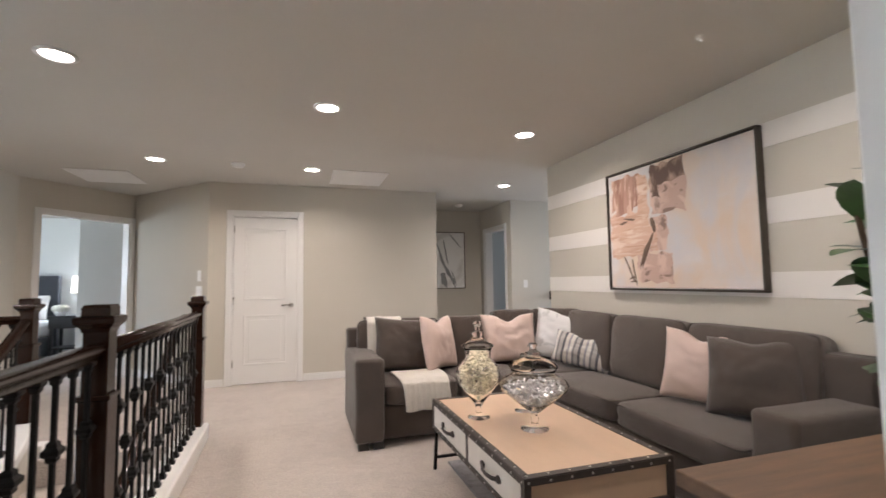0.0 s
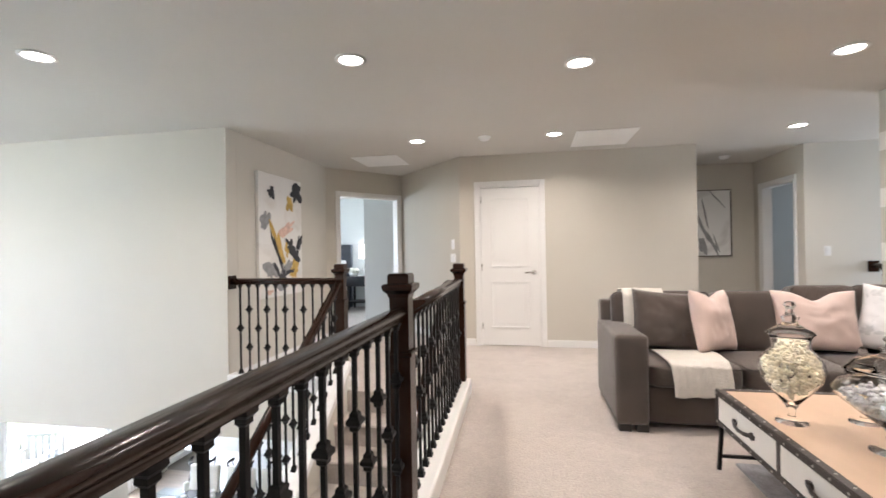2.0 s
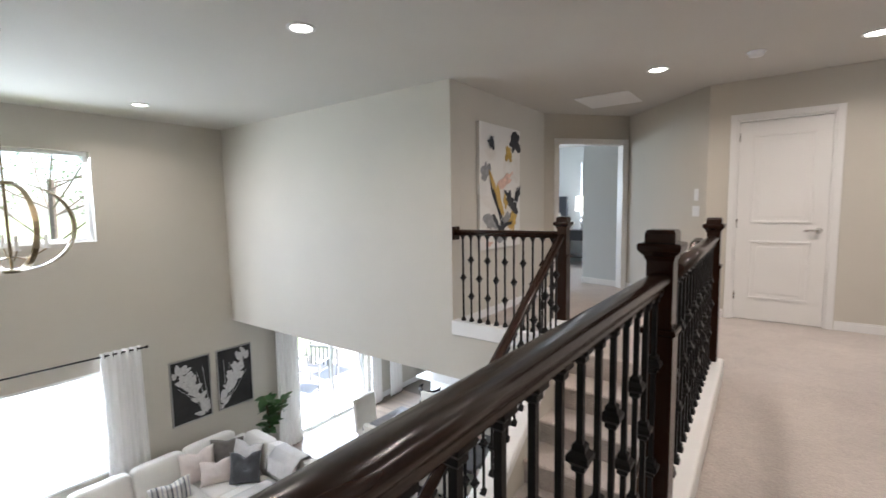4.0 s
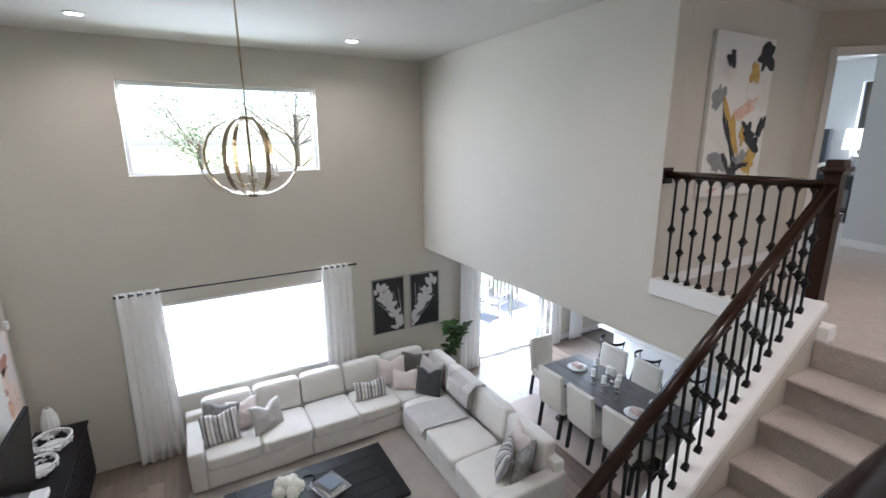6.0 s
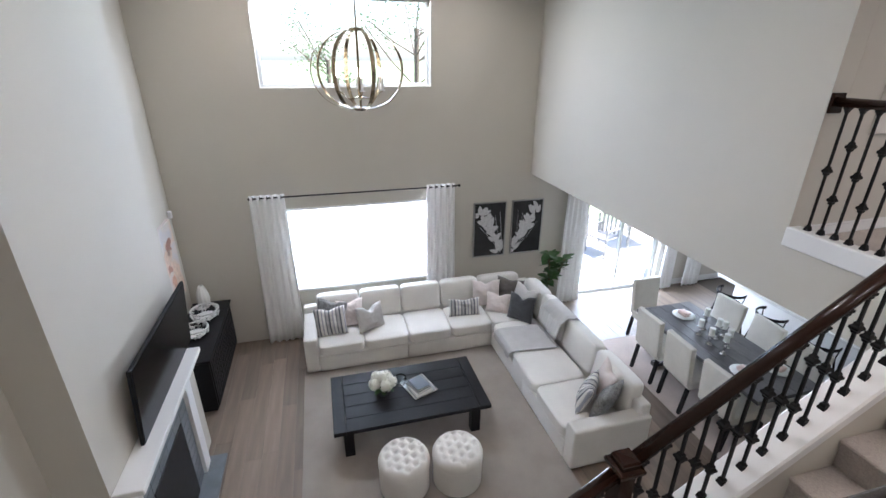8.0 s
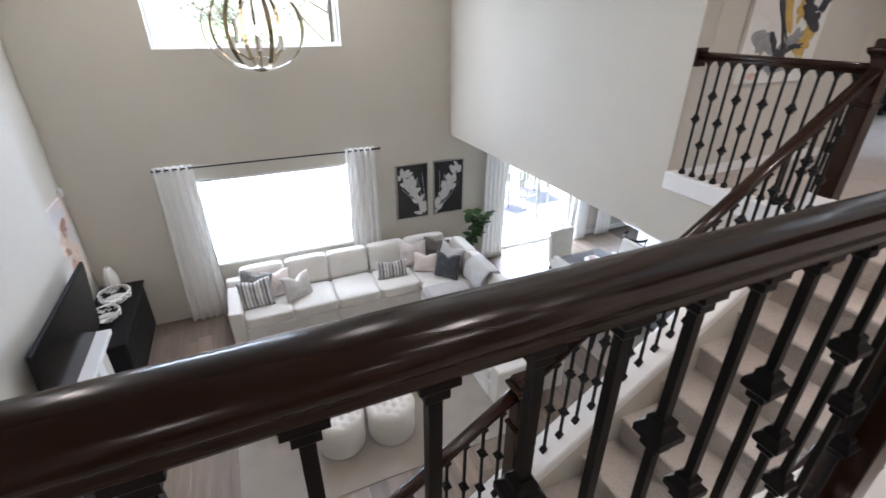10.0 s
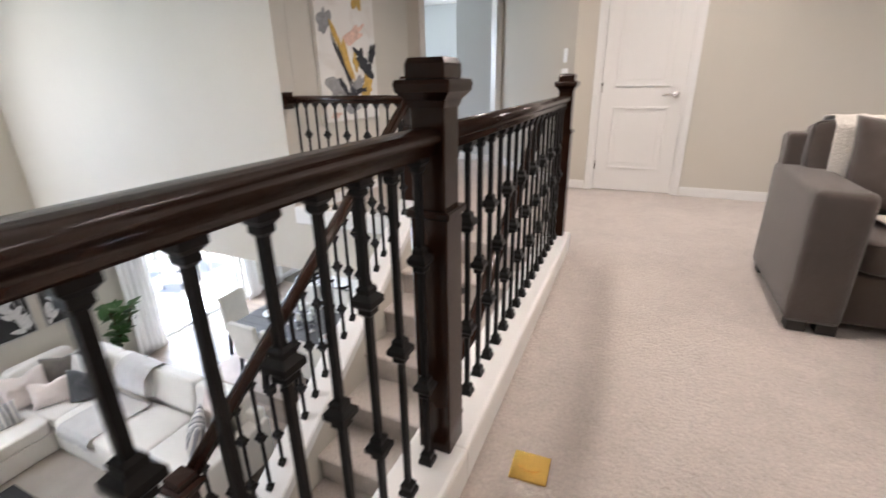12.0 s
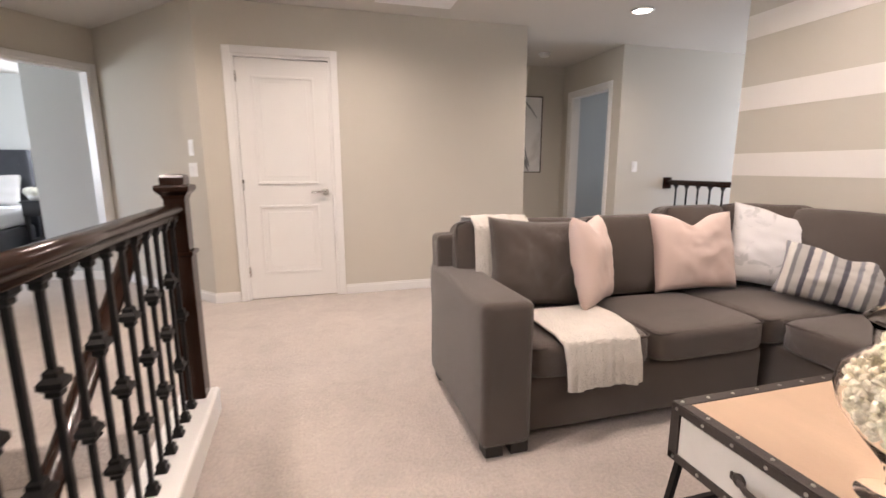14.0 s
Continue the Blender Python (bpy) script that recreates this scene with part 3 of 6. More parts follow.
def canvas(name, colours, base, scale, seed, stretch=(1, 1, 1), limits=(0.5, 0.56), flow=1.2):
    """An abstract painting: soft patches of several colours over a pale ground, in the canvas's own plane."""
    m = bpy.data.materials.new(name)
    m.use_nodes = True
    n, l = m.node_tree.nodes, m.node_tree.links
    b = n["Principled BSDF"]
    b.inputs["Roughness"].default_value = 0.7
    tc = n.new("ShaderNodeTexCoord")
    last = None
    for i, (col, off, sc, lo, hi, st) in enumerate(colours):
        mp = n.new("ShaderNodeMapping")
        mp.inputs["Location"].default_value = (off + seed, off * 2.3, off * 0.7 + seed)
        mp.inputs["Scale"].default_value = st
        l.new(tc.outputs["Object"], mp.inputs["Vector"])
        ns = n.new("ShaderNodeTexNoise")
        ns.inputs["Scale"].default_value, ns.inputs["Detail"].default_value = sc, 5
        ns.inputs["Distortion"].default_value = flow
        l.new(mp.outputs[0], ns.inputs["Vector"])
        r = n.new("ShaderNodeMapRange")
        r.inputs["From Min"].default_value, r.inputs["From Max"].default_value = lo, hi
        l.new(ns.outputs["Fac"], r.inputs["Value"])
        mix = n.new("ShaderNodeMix")
        mix.data_type = "RGBA"
        l.new(r.outputs[0], mix.inputs["Factor"])
        if last is None:
            mix.inputs["A"].default_value = (*base, 1)
        else:
            l.new(last, mix.inputs["A"])
        mix.inputs["B"].default_value = (*col, 1)
        last = mix.outputs["Result"]
    l.new(last, b.inputs["Base Color"])
    return m


def blob(bm, cx, cz, w, h, turn, seed, y, n=18, rough=0.28):
    """One brush mark: an uneven flat patch of paint, a millimetre thick, in the xz plane."""
    ring = []
    for k in range(n):
        a = 2 * math.pi * k / n
        r = 1 + rough * noise.noise(Vector((math.cos(a) * 1.6 + seed, math.sin(a) * 1.6, seed * 1.7)))
        x, z = math.cos(a) * w / 2 * r, math.sin(a) * h / 2 * r
        c, s = math.cos(turn), math.sin(turn)
        ring.append((cx + x * c - z * s, cz + x * s + z * c))
    front = [bm.verts.new((x, y - 0.0012, z)) for x, z in ring]
    back = [bm.verts.new((x, y + 0.0012, z)) for x, z in ring]
    bm.faces.new(front)
    for k in range(n):
        bm.faces.new((front[k], front[(k + 1) % n], back[(k + 1) % n], back[k]))


def paint(name, col):
    return mat(name, col, 0.6, var=0.35, scale=18, bump=0.2, bscale=60, fine=0.6)


SALMON = paint("salmon_paint", (0.62, 0.36, 0.25))
PALE = paint("pale_peach_paint", (0.72, 0.56, 0.46))
RUST = paint("dusty_rose_paint", (0.45, 0.24, 0.18))
UMBER = paint("umber_paint", (0.16, 0.10, 0.07))
OCHRE = paint("ochre_paint", (0.55, 0.36, 0.09))
CHARC = paint("charcoal_paint", (0.035, 0.035, 0.04))
ASH = paint("ash_grey_paint", (0.28, 0.28, 0.28))
BLUSH = paint("blush_paint", (0.68, 0.47, 0.38))
BRONZE = mat("bronze_frame", (0.10, 0.085, 0.07), 0.35, metal=0.7, var=0.15, scale=12)
PEACHY = canvas("blush_wash_canvas", [((0.74, 0.60, 0.49), 1.0, 1.6, 0.42, 0.62, (1, 1, 1)), ((0.66, 0.64, 0.66), 4.0, 1.3, 0.50, 0.64, (1, 1, 1))], (0.74, 0.68, 0.65), 1.5, 3.0)

# big painting: local x runs along the wall to the viewer's right, -y faces the room
P = Matrix.Translation((2.945, 3.36, 1.115)) @ Matrix.Rotation(radians(-90), 4, "Z")
PW, PH = 1.37, 0.985
pic = thing("painting", "large abstract blush and rust painting in a bronze floater frame", "painting", P)
part("canvas", B(0.02, PW - 0.02, -0.035, -0.003, 0.02, PH - 0.02), PEACHY, pic, "canvas with pale blush washes")
fr = bmesh.new()
for a in ((0, PW, 0, 0.014), (0, PW, PH - 0.014, PH), (0, 0.014, 0.014, PH - 0.014), (PW - 0.014, PW, 0.014, PH - 0.014)):
    box(fr, a[0], a[1], -0.05, -0.001, a[2], a[3], 0.002, 1)
part("frame", fr, BRONZE, pic)
STREAKS = {
    "rust": canvas("rust_streaks", [((0.36, 0.19, 0.14), 2.0, 3.0, 0.45, 0.6, (9, 1, 1)), ((0.70, 0.50, 0.40), 5.0, 4.0, 0.52, 0.62, (6, 1, 1.4))], (0.50, 0.30, 0.23), 3, 1.0, flow=0.4),
    "peach": canvas("peach_bands", [((0.58, 0.36, 0.26), 3.0, 3.0, 0.5, 0.62, (1.2, 1, 9)), ((0.78, 0.62, 0.52), 7.0, 4.0, 0.5, 0.62, (1.5, 1, 6))], (0.68, 0.46, 0.35), 3, 2.0, flow=0.5),
    "umber": canvas("umber_smudge", [((0.52, 0.36, 0.28), 4.0, 3.5, 0.48, 0.64, (4, 1, 1.5))], (0.16, 0.10, 0.08), 3, 5.0, flow=0.6),
    "mix": canvas("mauve_smudge", [((0.30, 0.20, 0.16), 6.0, 5.0, 0.55, 0.62, (1.5, 1, 2.5)), ((0.72, 0.54, 0.46), 2.5, 3.0, 0.48, 0.6, (2, 1, 2))], (0.60, 0.42, 0.35), 3, 6.0, flow=1.0),
}
for key, boxes in (("rust", [(0.06, 0.40, 0.66, 0.93), (0.10, 0.30, 0.62, 0.70)]),
                   ("umber", [(0.50, 0.83, 0.80, 0.955), (0.52, 0.60, 0.70, 0.82)]),
                   ("peach", [(0.035, 0.40, 0.26, 0.62), (0.36, 0.47, 0.22, 0.9), (0.25, 0.55, 0.3, 0.5)]),
                   ("mix", [(0.50, 0.84, 0.58, 0.80), (0.48, 0.66, 0.30, 0.56), (0.34, 0.70, 0.06, 0.28)])):
    for i, (x0, x1, z0, z1) in enumerate(boxes):
        bm = bmesh.new()
        ring = []
        nn = 14
        for side in range(4):
            for k in range(nn):
                f = k / nn
                x, z = ((x0 + (x1 - x0) * f, z0), (x1, z0 + (z1 - z0) * f), (x1 - (x1 - x0) * f, z1), (x0, z1 - (z1 - z0) * f))[side]
                jx, jz = noise.noise(Vector((x * 14, z * 14, i * 3.0))), noise.noise(Vector((x * 14 + 9, z * 14, i * 3.0)))
                ring.append((min(max(x + jx * 0.035, 0.022), PW - 0.022), min(max(z + jz * 0.035, 0.022), PH - 0.022)))
        yy = -0.0362 - 0.0006 * i
        bm.faces.new([bm.verts.new((x, yy, z)) for x, z in ring])
        part("brush_mark", bm, STREAKS[key], pic, "translucent " + {"rust": "rust", "umber": "umber", "peach": "peach", "mix": "mauve"}[key] + " brush marks")
for i, (x, z, w, h, a) in enumerate([(0.44, 0.30, 0.05, 0.24, -0.5), (0.20, 0.55, 0.10, 0.02, 0.2), (0.27, 0.57, 0.12, 0.018, -0.2), (0.25, 0.16, 0.015, 0.22, 0.5), (0.30, 0.14, 0.012, 0.2, 0.2), (0.28, 0.1, 0.08, 0.012, 0.3), (0.29, 0.07, 0.08, 0.01, 0.1), (0.52, 0.5, 0.04, 0.1, 0.3)]):
    bm = bmesh.new()
    blob(bm, x, z, w, h, a, i * 2.1, -0.0385 - 0.0003 * i, rough=0.6)
    part("brush_mark", bm, UMBER, pic, "thin dark umber brush line")

# landing painting on the wall x = -2.63
A = Matrix.Translation((-2.63, 4.52, 0.75)) @ Matrix.Rotation(radians(90), 4, "Z")
AW, AH = 0.91, 1.36
art = thing("painting", "tall white abstract canvas with black, ochre and blush brush marks", "painting", A)
CREAM = canvas("cream_canvas", [((0.66, 0.62, 0.56), 1.0, 2.2, 0.5, 0.7, (1, 1, 1))], (0.76, 0.74, 0.70), 1.5, 8.0)
part("canvas", B(0, AW, -0.04, -0.001, 0, AH, 0.003, 1), CREAM, art)
marks = {
    ASH: [(0.13, 0.62, 0.13, 0.22, -0.6), (0.25, 0.22, 0.24, 0.24, -0.6), (0.64, 0.24, 0.28, 0.14, 0.4), (0.50, 0.085, 0.22, 0.11, 0.1)],
    BLUSH: [(0.59, 0.55, 0.34, 0.11, 0.45), (0.19, 0.045, 0.15, 0.07, 0.1)],
    OCHRE: [(0.68, 0.78, 0.15, 0.17, 0.3), (0.42, 0.41, 0.11, 0.50, 0.56), (0.80, 0.21, 0.14, 0.22, -0.4), (0.60, 0.39, 0.07, 0.15, 0.1)],
    CHARC: [(0.86, 0.88, 0.22, 0.18, 0.5), (0.26, 0.85, 0.12, 0.15, -0.5), (0.385, 0.35, 0.055, 0.54, 0.53), (0.70, 0.41, 0.22, 0.13, -0.5), (0.82, 0.33, 0.23, 0.12, -0.4), (0.92, 0.45, 0.09, 0.17, -0.5), (0.36, 0.22, 0.05, 0.20, 0.6), (0.50, 0.16, 0.16, 0.13, 0.2), (0.66, 0.195, 0.17, 0.045, 0.2)],
}
sd = 0
for mt, lst in marks.items():
    for q in lst:
        sd += 1
        bm = bmesh.new()
        blob(bm, min(max(q[0] * AW, q[2] / 2 + 0.03), AW - q[2] / 2 - 0.03), q[1] * AH, q[2], q[3], q[4], sd * 1.31, -0.0415 - 0.0004 * sd, rough=0.9, n=30)
        part("brush_mark", bm, mt, art, mt.name.replace("_paint", "").replace("_", " ") + " brush mark")

# hall painting
HA = pose(2.20, 7.55, 1.075)
hp = thing("painting", "white marbled canvas with grey veins in a thin frame", "painting", HA)
MARBLE = canvas("marbled_canvas", [((0.60, 0.58, 0.55), 2.0, 2.0, 0.52, 0.7, (1, 1, 1))], (0.82, 0.81, 0.79), 2, 4)
part("canvas", B(0.012, 0.90, -0.03, -0.003, 0.012, 0.97), MARBLE, hp)
fr = bmesh.new()
for a in ((0, 0.912, 0, 0.012), (0, 0.912, 0.97, 0.982), (0, 0.012, 0.012, 0.97), (0.90, 0.912, 0.012, 0.97)):
    box(fr, a[0], a[1], -0.04, -0.001, a[2], a[3])
part("frame", fr, BRONZE, hp)
for i, (x, z, w, h, a) in enumerate([(0.50, 0.5, 0.05, 0.5, 0.35), (0.60, 0.28, 0.05, 0.5, 0.5), (0.56, 0.62, 0.03, 0.4, 0.2), (0.52, 0.15, 0.10, 0.25, 0.2), (0.72, 0.85, 0.02, 0.3, 0.7), (0.7, 0.2, 0.02, 0.3, 0.3)]):
    bm = bmesh.new()
    blob(bm, x, z, w, h, a, i * 3.1, -0.0315 - 0.0003 * i, rough=0.8, n=24)
    part("brush_mark", bm, ASH, hp, "grey vein")

# ---- grey sectional sofa ----
PIPING = mat("dark_piping", (0.06, 0.048, 0.042), 0.85, var=0.1, bump=0.2, bscale=300)
BLACKP = mat("black_plastic_foot", (0.02, 0.018, 0.016), 0.5)


def soft_box(w, d, h, bev, m=None, bm=None, wob=0.006, seed=0):
    """An upholstered block: base at z 0, corner at the origin, soft edges."""
    t = bmesh.new()
    bmesh.ops.create_cube(t, size=1)
    bmesh.ops.subdivide_edges(t, edges=t.edges[:], cuts=4, use_grid_fill=True)
    for v in t.verts:
        v.co = Vector(((v.co.x + 0.5) * w, (v.co.y + 0.5) * d, (v.co.z + 0.5) * h))
    sharp = [e for e in t.edges if len(e.link_faces) == 2 and e.link_faces[0].normal.dot(e.link_faces[1].normal) < 0.5]
    bmesh.ops.bevel(t, geom=sharp, offset=bev, segments=3, profile=0.5, affect="EDGES", clamp_overlap=True)
    for v in t.verts:
        q = v.co * 4 + Vector((seed * 3.7, seed, 0))
        v.co += Vector((noise.noise(q), noise.noise(q + Vector((9, 0, 0))), noise.noise(q + Vector((0, 9, 0))))) * wob
    return join(bm if bm is not None else bmesh.new(), t, m)


def piping(w, d, z, m, r=0.0045):
    pts = []
    for x0, y0, a0 in ((w / 2 - 0.03, d / 2 - 0.03, 0), (-w / 2 + 0.03, d / 2 - 0.03, 90), (-w / 2 + 0.03, -d / 2 + 0.03, 180), (w / 2 - 0.03, -d / 2 + 0.03, 270)):
        for k in range(4):
            a = radians(a0 + 30 * k)
            pts.append(m @ Vector((x0 + 0.03 * math.cos(a), y0 + 0.03 * math.sin(a), z)))
    return sweep(pts, circle(r, 6), closed=True)


def seat_cushion(parent, x0, x1, y0, y1, z0, h, material, pip, seed, puff=0.22):
    w, d = x1 - x0, y1 - y0
    c = part("seat_cushion", cushion(w - 0.006, d, h, puff, seed=seed, wave=0.012), material, parent, smooth=True)
    c.location = ((x0 + x1) / 2, (y0 + y1) / 2, z0)
    if pip:
        part("piping", piping(w - 0.03, d - 0.03, h * 0.90, Matrix()), pip, c, "darker piping along the seam")
    return c


def back_cushion(parent, m, w, h, t, material, pip, seed):
    """Stands in its own xz plane with its base at z 0 and the seat side at -y."""
    c = part("back_cushion", cushion(w - 0.008, h, t, 0.30, seed=seed, wave=0.02, m=Matrix.Rotation(radians(90), 4, "X") @ Matrix.Translation((0, h / 2, -t / 2))), material, parent, smooth=True)
    c.matrix_local = m
    if pip:
        part("piping", piping(w - 0.03, h - 0.03, 0, Matrix.Rotation(radians(90), 4, "X") @ Matrix.Translation((0, h / 2, t * 0.38))), pip, c, "darker piping along the seam")
    return c


sofa = thing("sectional_sofa", "grey-brown chenille corner sofa with loose cushions", "sofa", pose(0.005, 0.01, 0))
part("armrest", soft_box(0.215, 0.82, 0.60, 0.03, Matrix.Translation((0.735, 3.40, 0.045)), seed=1), GREYSOFA, sofa, smooth=True)
part("base", soft_box(1.27, 0.73, 0.25, 0.02, Matrix.Translation((0.948, 3.475, 0.04)), seed=2), GREYSOFA, sofa, smooth=True)
part("base", soft_box(0.66, 2.58, 0.25, 0.02, Matrix.Translation((2.27, 1.63, 0.04)), seed=3), GREYSOFA, sofa, smooth=True)
part("armrest", soft_box(0.66, 0.215, 0.58, 0.03, Matrix.Translation((2.27, 1.42, 0.045)), seed=4), GREYSOFA, sofa, smooth=True)
part("back_frame", soft_box(2.20, 0.14, 0.66, 0.05, Matrix.Translation((0.745, 4.085, 0.15)), seed=5), GREYSOFA, sofa, smooth=True)
part("back_frame", soft_box(0.14, 2.8, 0.68, 0.04, Matrix.Translation((2.80, 1.43, 0.15)), seed=6), GREYSOFA, sofa, smooth=True)
for i, (x0, x1) in enumerate(((0.95, 1.55), (1.55, 2.20))):
    seat_cushion(sofa, x0, x1, 3.43, 4.0, 0.285, 0.155, GREYSOFA, PIPING, i + 1)
seat_cushion(sofa, 2.20, 2.80, 3.45, 4.06, 0.285, 0.15, GREYSOFA, PIPING, 4)
for i, (y0, y1) in enumerate(((1.64, 2.54), (2.54, 3.44))):
    seat_cushion(sofa, 2.23, 2.76, y0, y1, 0.285, 0.155, GREYSOFA, PIPING, i + 6)
for i, (x, w) in enumerate(((1.19, 0.74), (1.86, 0.60))):
    back_cushion(sofa, pose(x, 4.06, 0.43, -8), w, 0.45, 0.17, GREYSOFA, PIPING, i + 10)
back_cushion(sofa, pose(2.34, 4.10, 0.43, -6), 0.45, 0.49, 0.17, GREYSOFA, PIPING, 13)
for i, (y, w) in enumerate(((3.55, 0.66), (2.84, 0.74), (2.05, 0.82))):
    back_cushion(sofa, pose(2.84 - 0.04, y, 0.43, -8, 0, -90), w, 0.49, 0.17, GREYSOFA, PIPING, i + 16)
back_cushion(sofa, pose(2.72, 3.95, 0.43, -6, 0, -50), 0.5, 0.50, 0.15, GREYSOFA, PIPING, 21)
for x, y in ((0.76, 3.42), (0.76, 4.12), (0.87, 3.42), (2.29, 1.44), (2.80, 1.44), (2.80, 4.12)):
    part("foot", B(x, x + 0.075, y, y + 0.075, 0, 0.05), BLACKP, sofa)


def throw_pillow(m, w, h, t, material, label, seed, chop=0.0, group="throw pillows on the grey sofa"):
    ob = solid("throw_pillow", pillow(w, h, t, seed, chop, 22), material, label, "pillow", group=group, m=m, smooth=True)
    return ob


PINK = mat("blush_velvet", (0.70, 0.55, 0.49), 0.85, var=0.06, scale=6, bump=0.25, bscale=380, sheen=0.4)
WHITEP = canvas("white_floral_fabric", [((0.58, 0.58, 0.58), 2.0, 7.0, 0.57, 0.62, (1, 1, 1))], (0.76, 0.75, 0.75), 3, 3.0)


def striped_fabric(name, axis=0, cols=((0.10, 0.10, 0.12), (0.60, 0.57, 0.53), (0.30, 0.30, 0.33), (0.66, 0.64, 0.60), (0.20, 0.20, 0.21), (0.44, 0.42, 0.40)), rep=6.5):
    m = bpy.data.materials.new(name)
    m.use_nodes = True
    n, l = m.node_tree.nodes, m.node_tree.links
    b = n["Principled BSDF"]
    b.inputs["Roughness"].default_value = 0.9
    tc, sep = n.new("ShaderNodeTexCoord"), n.new("ShaderNodeSeparateXYZ")
    l.new(tc.outputs["Object"], sep.inputs[0])
    nz = n.new("ShaderNodeTexNoise")
    nz.inputs["Scale"].default_value = 60
    ma = n.new("ShaderNodeMath")
    ma.operation = "MULTIPLY_ADD"
    l.new(nz.outputs["Fac"], ma.inputs[0])
    ma.inputs[1].default_value = 0.02
    l.new(sep.outputs[axis], ma.inputs[2])
    sc = n.new("ShaderNodeMath")
    sc.operation = "MULTIPLY"
    sc.inputs[1].default_value = rep
    l.new(ma.outputs[0], sc.inputs[0])
    fr = n.new("ShaderNodeMath")
    fr.operation = "FRACT"
    l.new(sc.outputs[0], fr.inputs[0])
    cr = n.new("ShaderNodeValToRGB")
    cr.color_ramp.interpolation = "CONSTANT"
    stops = [0.0, 0.14, 0.34, 0.46, 0.66, 0.78]
    for i, (s_, c) in enumerate(zip(stops, cols)):
        e = cr.color_ramp.elements[i] if i < 2 else cr.color_ramp.elements.new(s_)
        e.position, e.color = s_, (*c, 1)
    l.new(fr.outputs[0], cr.inputs[0])
    l.new(cr.outputs[0], b.inputs["Base Color"])
    bp = n.new("ShaderNodeBump")
    bp.inputs["Strength"].default_value, bp.inputs["Distance"].default_value = 0.5, 0.003
    n2 = n.new("ShaderNodeTexNoise")
    n2.inputs["Scale"].default_value = 300
    l.new(n2.outputs["Fac"], bp.inputs["Height"])
    l.new(bp.outputs[0], b.inputs["Normal"])
    return m


STRIPE = striped_fabric("striped_woven_fabric")
throw_pillow(pose(1.195, 3.870, 0.455, -14, 5, 6), 0.52, 0.45, 0.17, GREYSOFA, "grey-brown chenille square pillow on the sofa", 1)
throw_pillow(pose(1.535, 3.840, 0.455, -12, 3, 40), 0.46, 0.46, 0.16, PINK, "blush pink velvet pillow turned sideways", 2, 0.12)
throw_pillow(pose(2.225, 3.910, 0.455, -14, 0, -4), 0.54, 0.45, 0.17, PINK, "blush pink velvet square pillow in the sofa corner", 3, 0.14)
throw_pillow(pose(2.665, 3.810, 0.455, -16, 8, -40), 0.56, 0.47, 0.17, WHITEP, "white pillow with grey flower embroidery", 4, 0.06)
throw_pillow(pose(2.635, 3.470, 0.455, -20, 8, -56), 0.54, 0.29, 0.15, STRIPE, "striped grey and cream lumbar pillow", 5, 0.12)
throw_pillow(pose(2.625, 2.250, 0.455, -14, 4, -62), 0.44, 0.44, 0.16, PINK, "blush pink velvet pillow on the long side", 6, 0.12)
throw_pillow(pose(2.625, 1.890, 0.455, -18, -2, -66), 0.48, 0.44, 0.18, GREYSOFA, "grey-brown chenille pillow beside the armrest", 7, 0.05)

KNIT = mat("cream_knit", (0.68, 0.64, 0.58), 0.95, var=0.08, scale=20, bump=1.0, bscale=95, sheen=0.3, fine=0.6)


def draped(path, width, seed, n=26, sway=0.012, thick=0.008, lean=0.0):
    """A throw laid along a path (y, z) and spread along x, with folds; thick, with an uneven hem."""
    bm = bmesh.new()
    pts = [Vector((0, y, z)) for y, z in path]
    fine = []
    for a, b in zip(pts, pts[1:]):
        for k in range(6):
            fine.append(a.lerp(b, k / 6))
    fine.append(pts[-1])
    rows = []
    for i, p in enumerate(fine):
        f = i / (len(fine) - 1)
        row = []
        for j in range(n + 1):
            u = j / n - 0.5
            nz = noise.noise(Vector((u * 7 + seed, f * 2.2, seed)))
            fold = math.sin(u * 26 + seed + 1.5 * f) * sway * (0.3 + 0.7 * f)
            hem = 0.03 * noise.noise(Vector((u * 4, seed, 5))) * f
            row.append(bm.verts.new((u * width * (1 - 0.10 * f) + nz * 0.014 + lean * f, p.y - abs(fold) - 0.004 * nz, p.z + 0.006 * nz + hem)))
        rows.append(row)
    for a, b in zip(rows, rows[1:]):
        for j in range(n):
            bm.faces.new((a[j], a[j + 1], b[j + 1], b[j]))
    bmesh.ops.recalc_face_normals(bm, faces=bm.faces)
    bmesh.ops.solidify(bm, geom=bm.faces[:], thickness=thick)
    return bm


th = thing("throw_blanket", "cream knitted throw over the sofa seat", "blanket", pose(1.265, 0.01, 0))
part("seat_fold", draped([(3.80, 0.475), (3.62, 0.482), (3.47, 0.475), (3.415, 0.45), (3.40, 0.36), (3.398, 0.25)], 0.40, 2.0, lean=0.02), KNIT, th, smooth=True)
part("back_fold", draped([(4.22, 0.80), (4.17, 0.895), (4.04, 0.905), (3.965, 0.86), (3.94, 0.72), (3.93, 0.55)], 0.32, 5.0), KNIT, th, smooth=True).location = (-0.21, 0, 0)

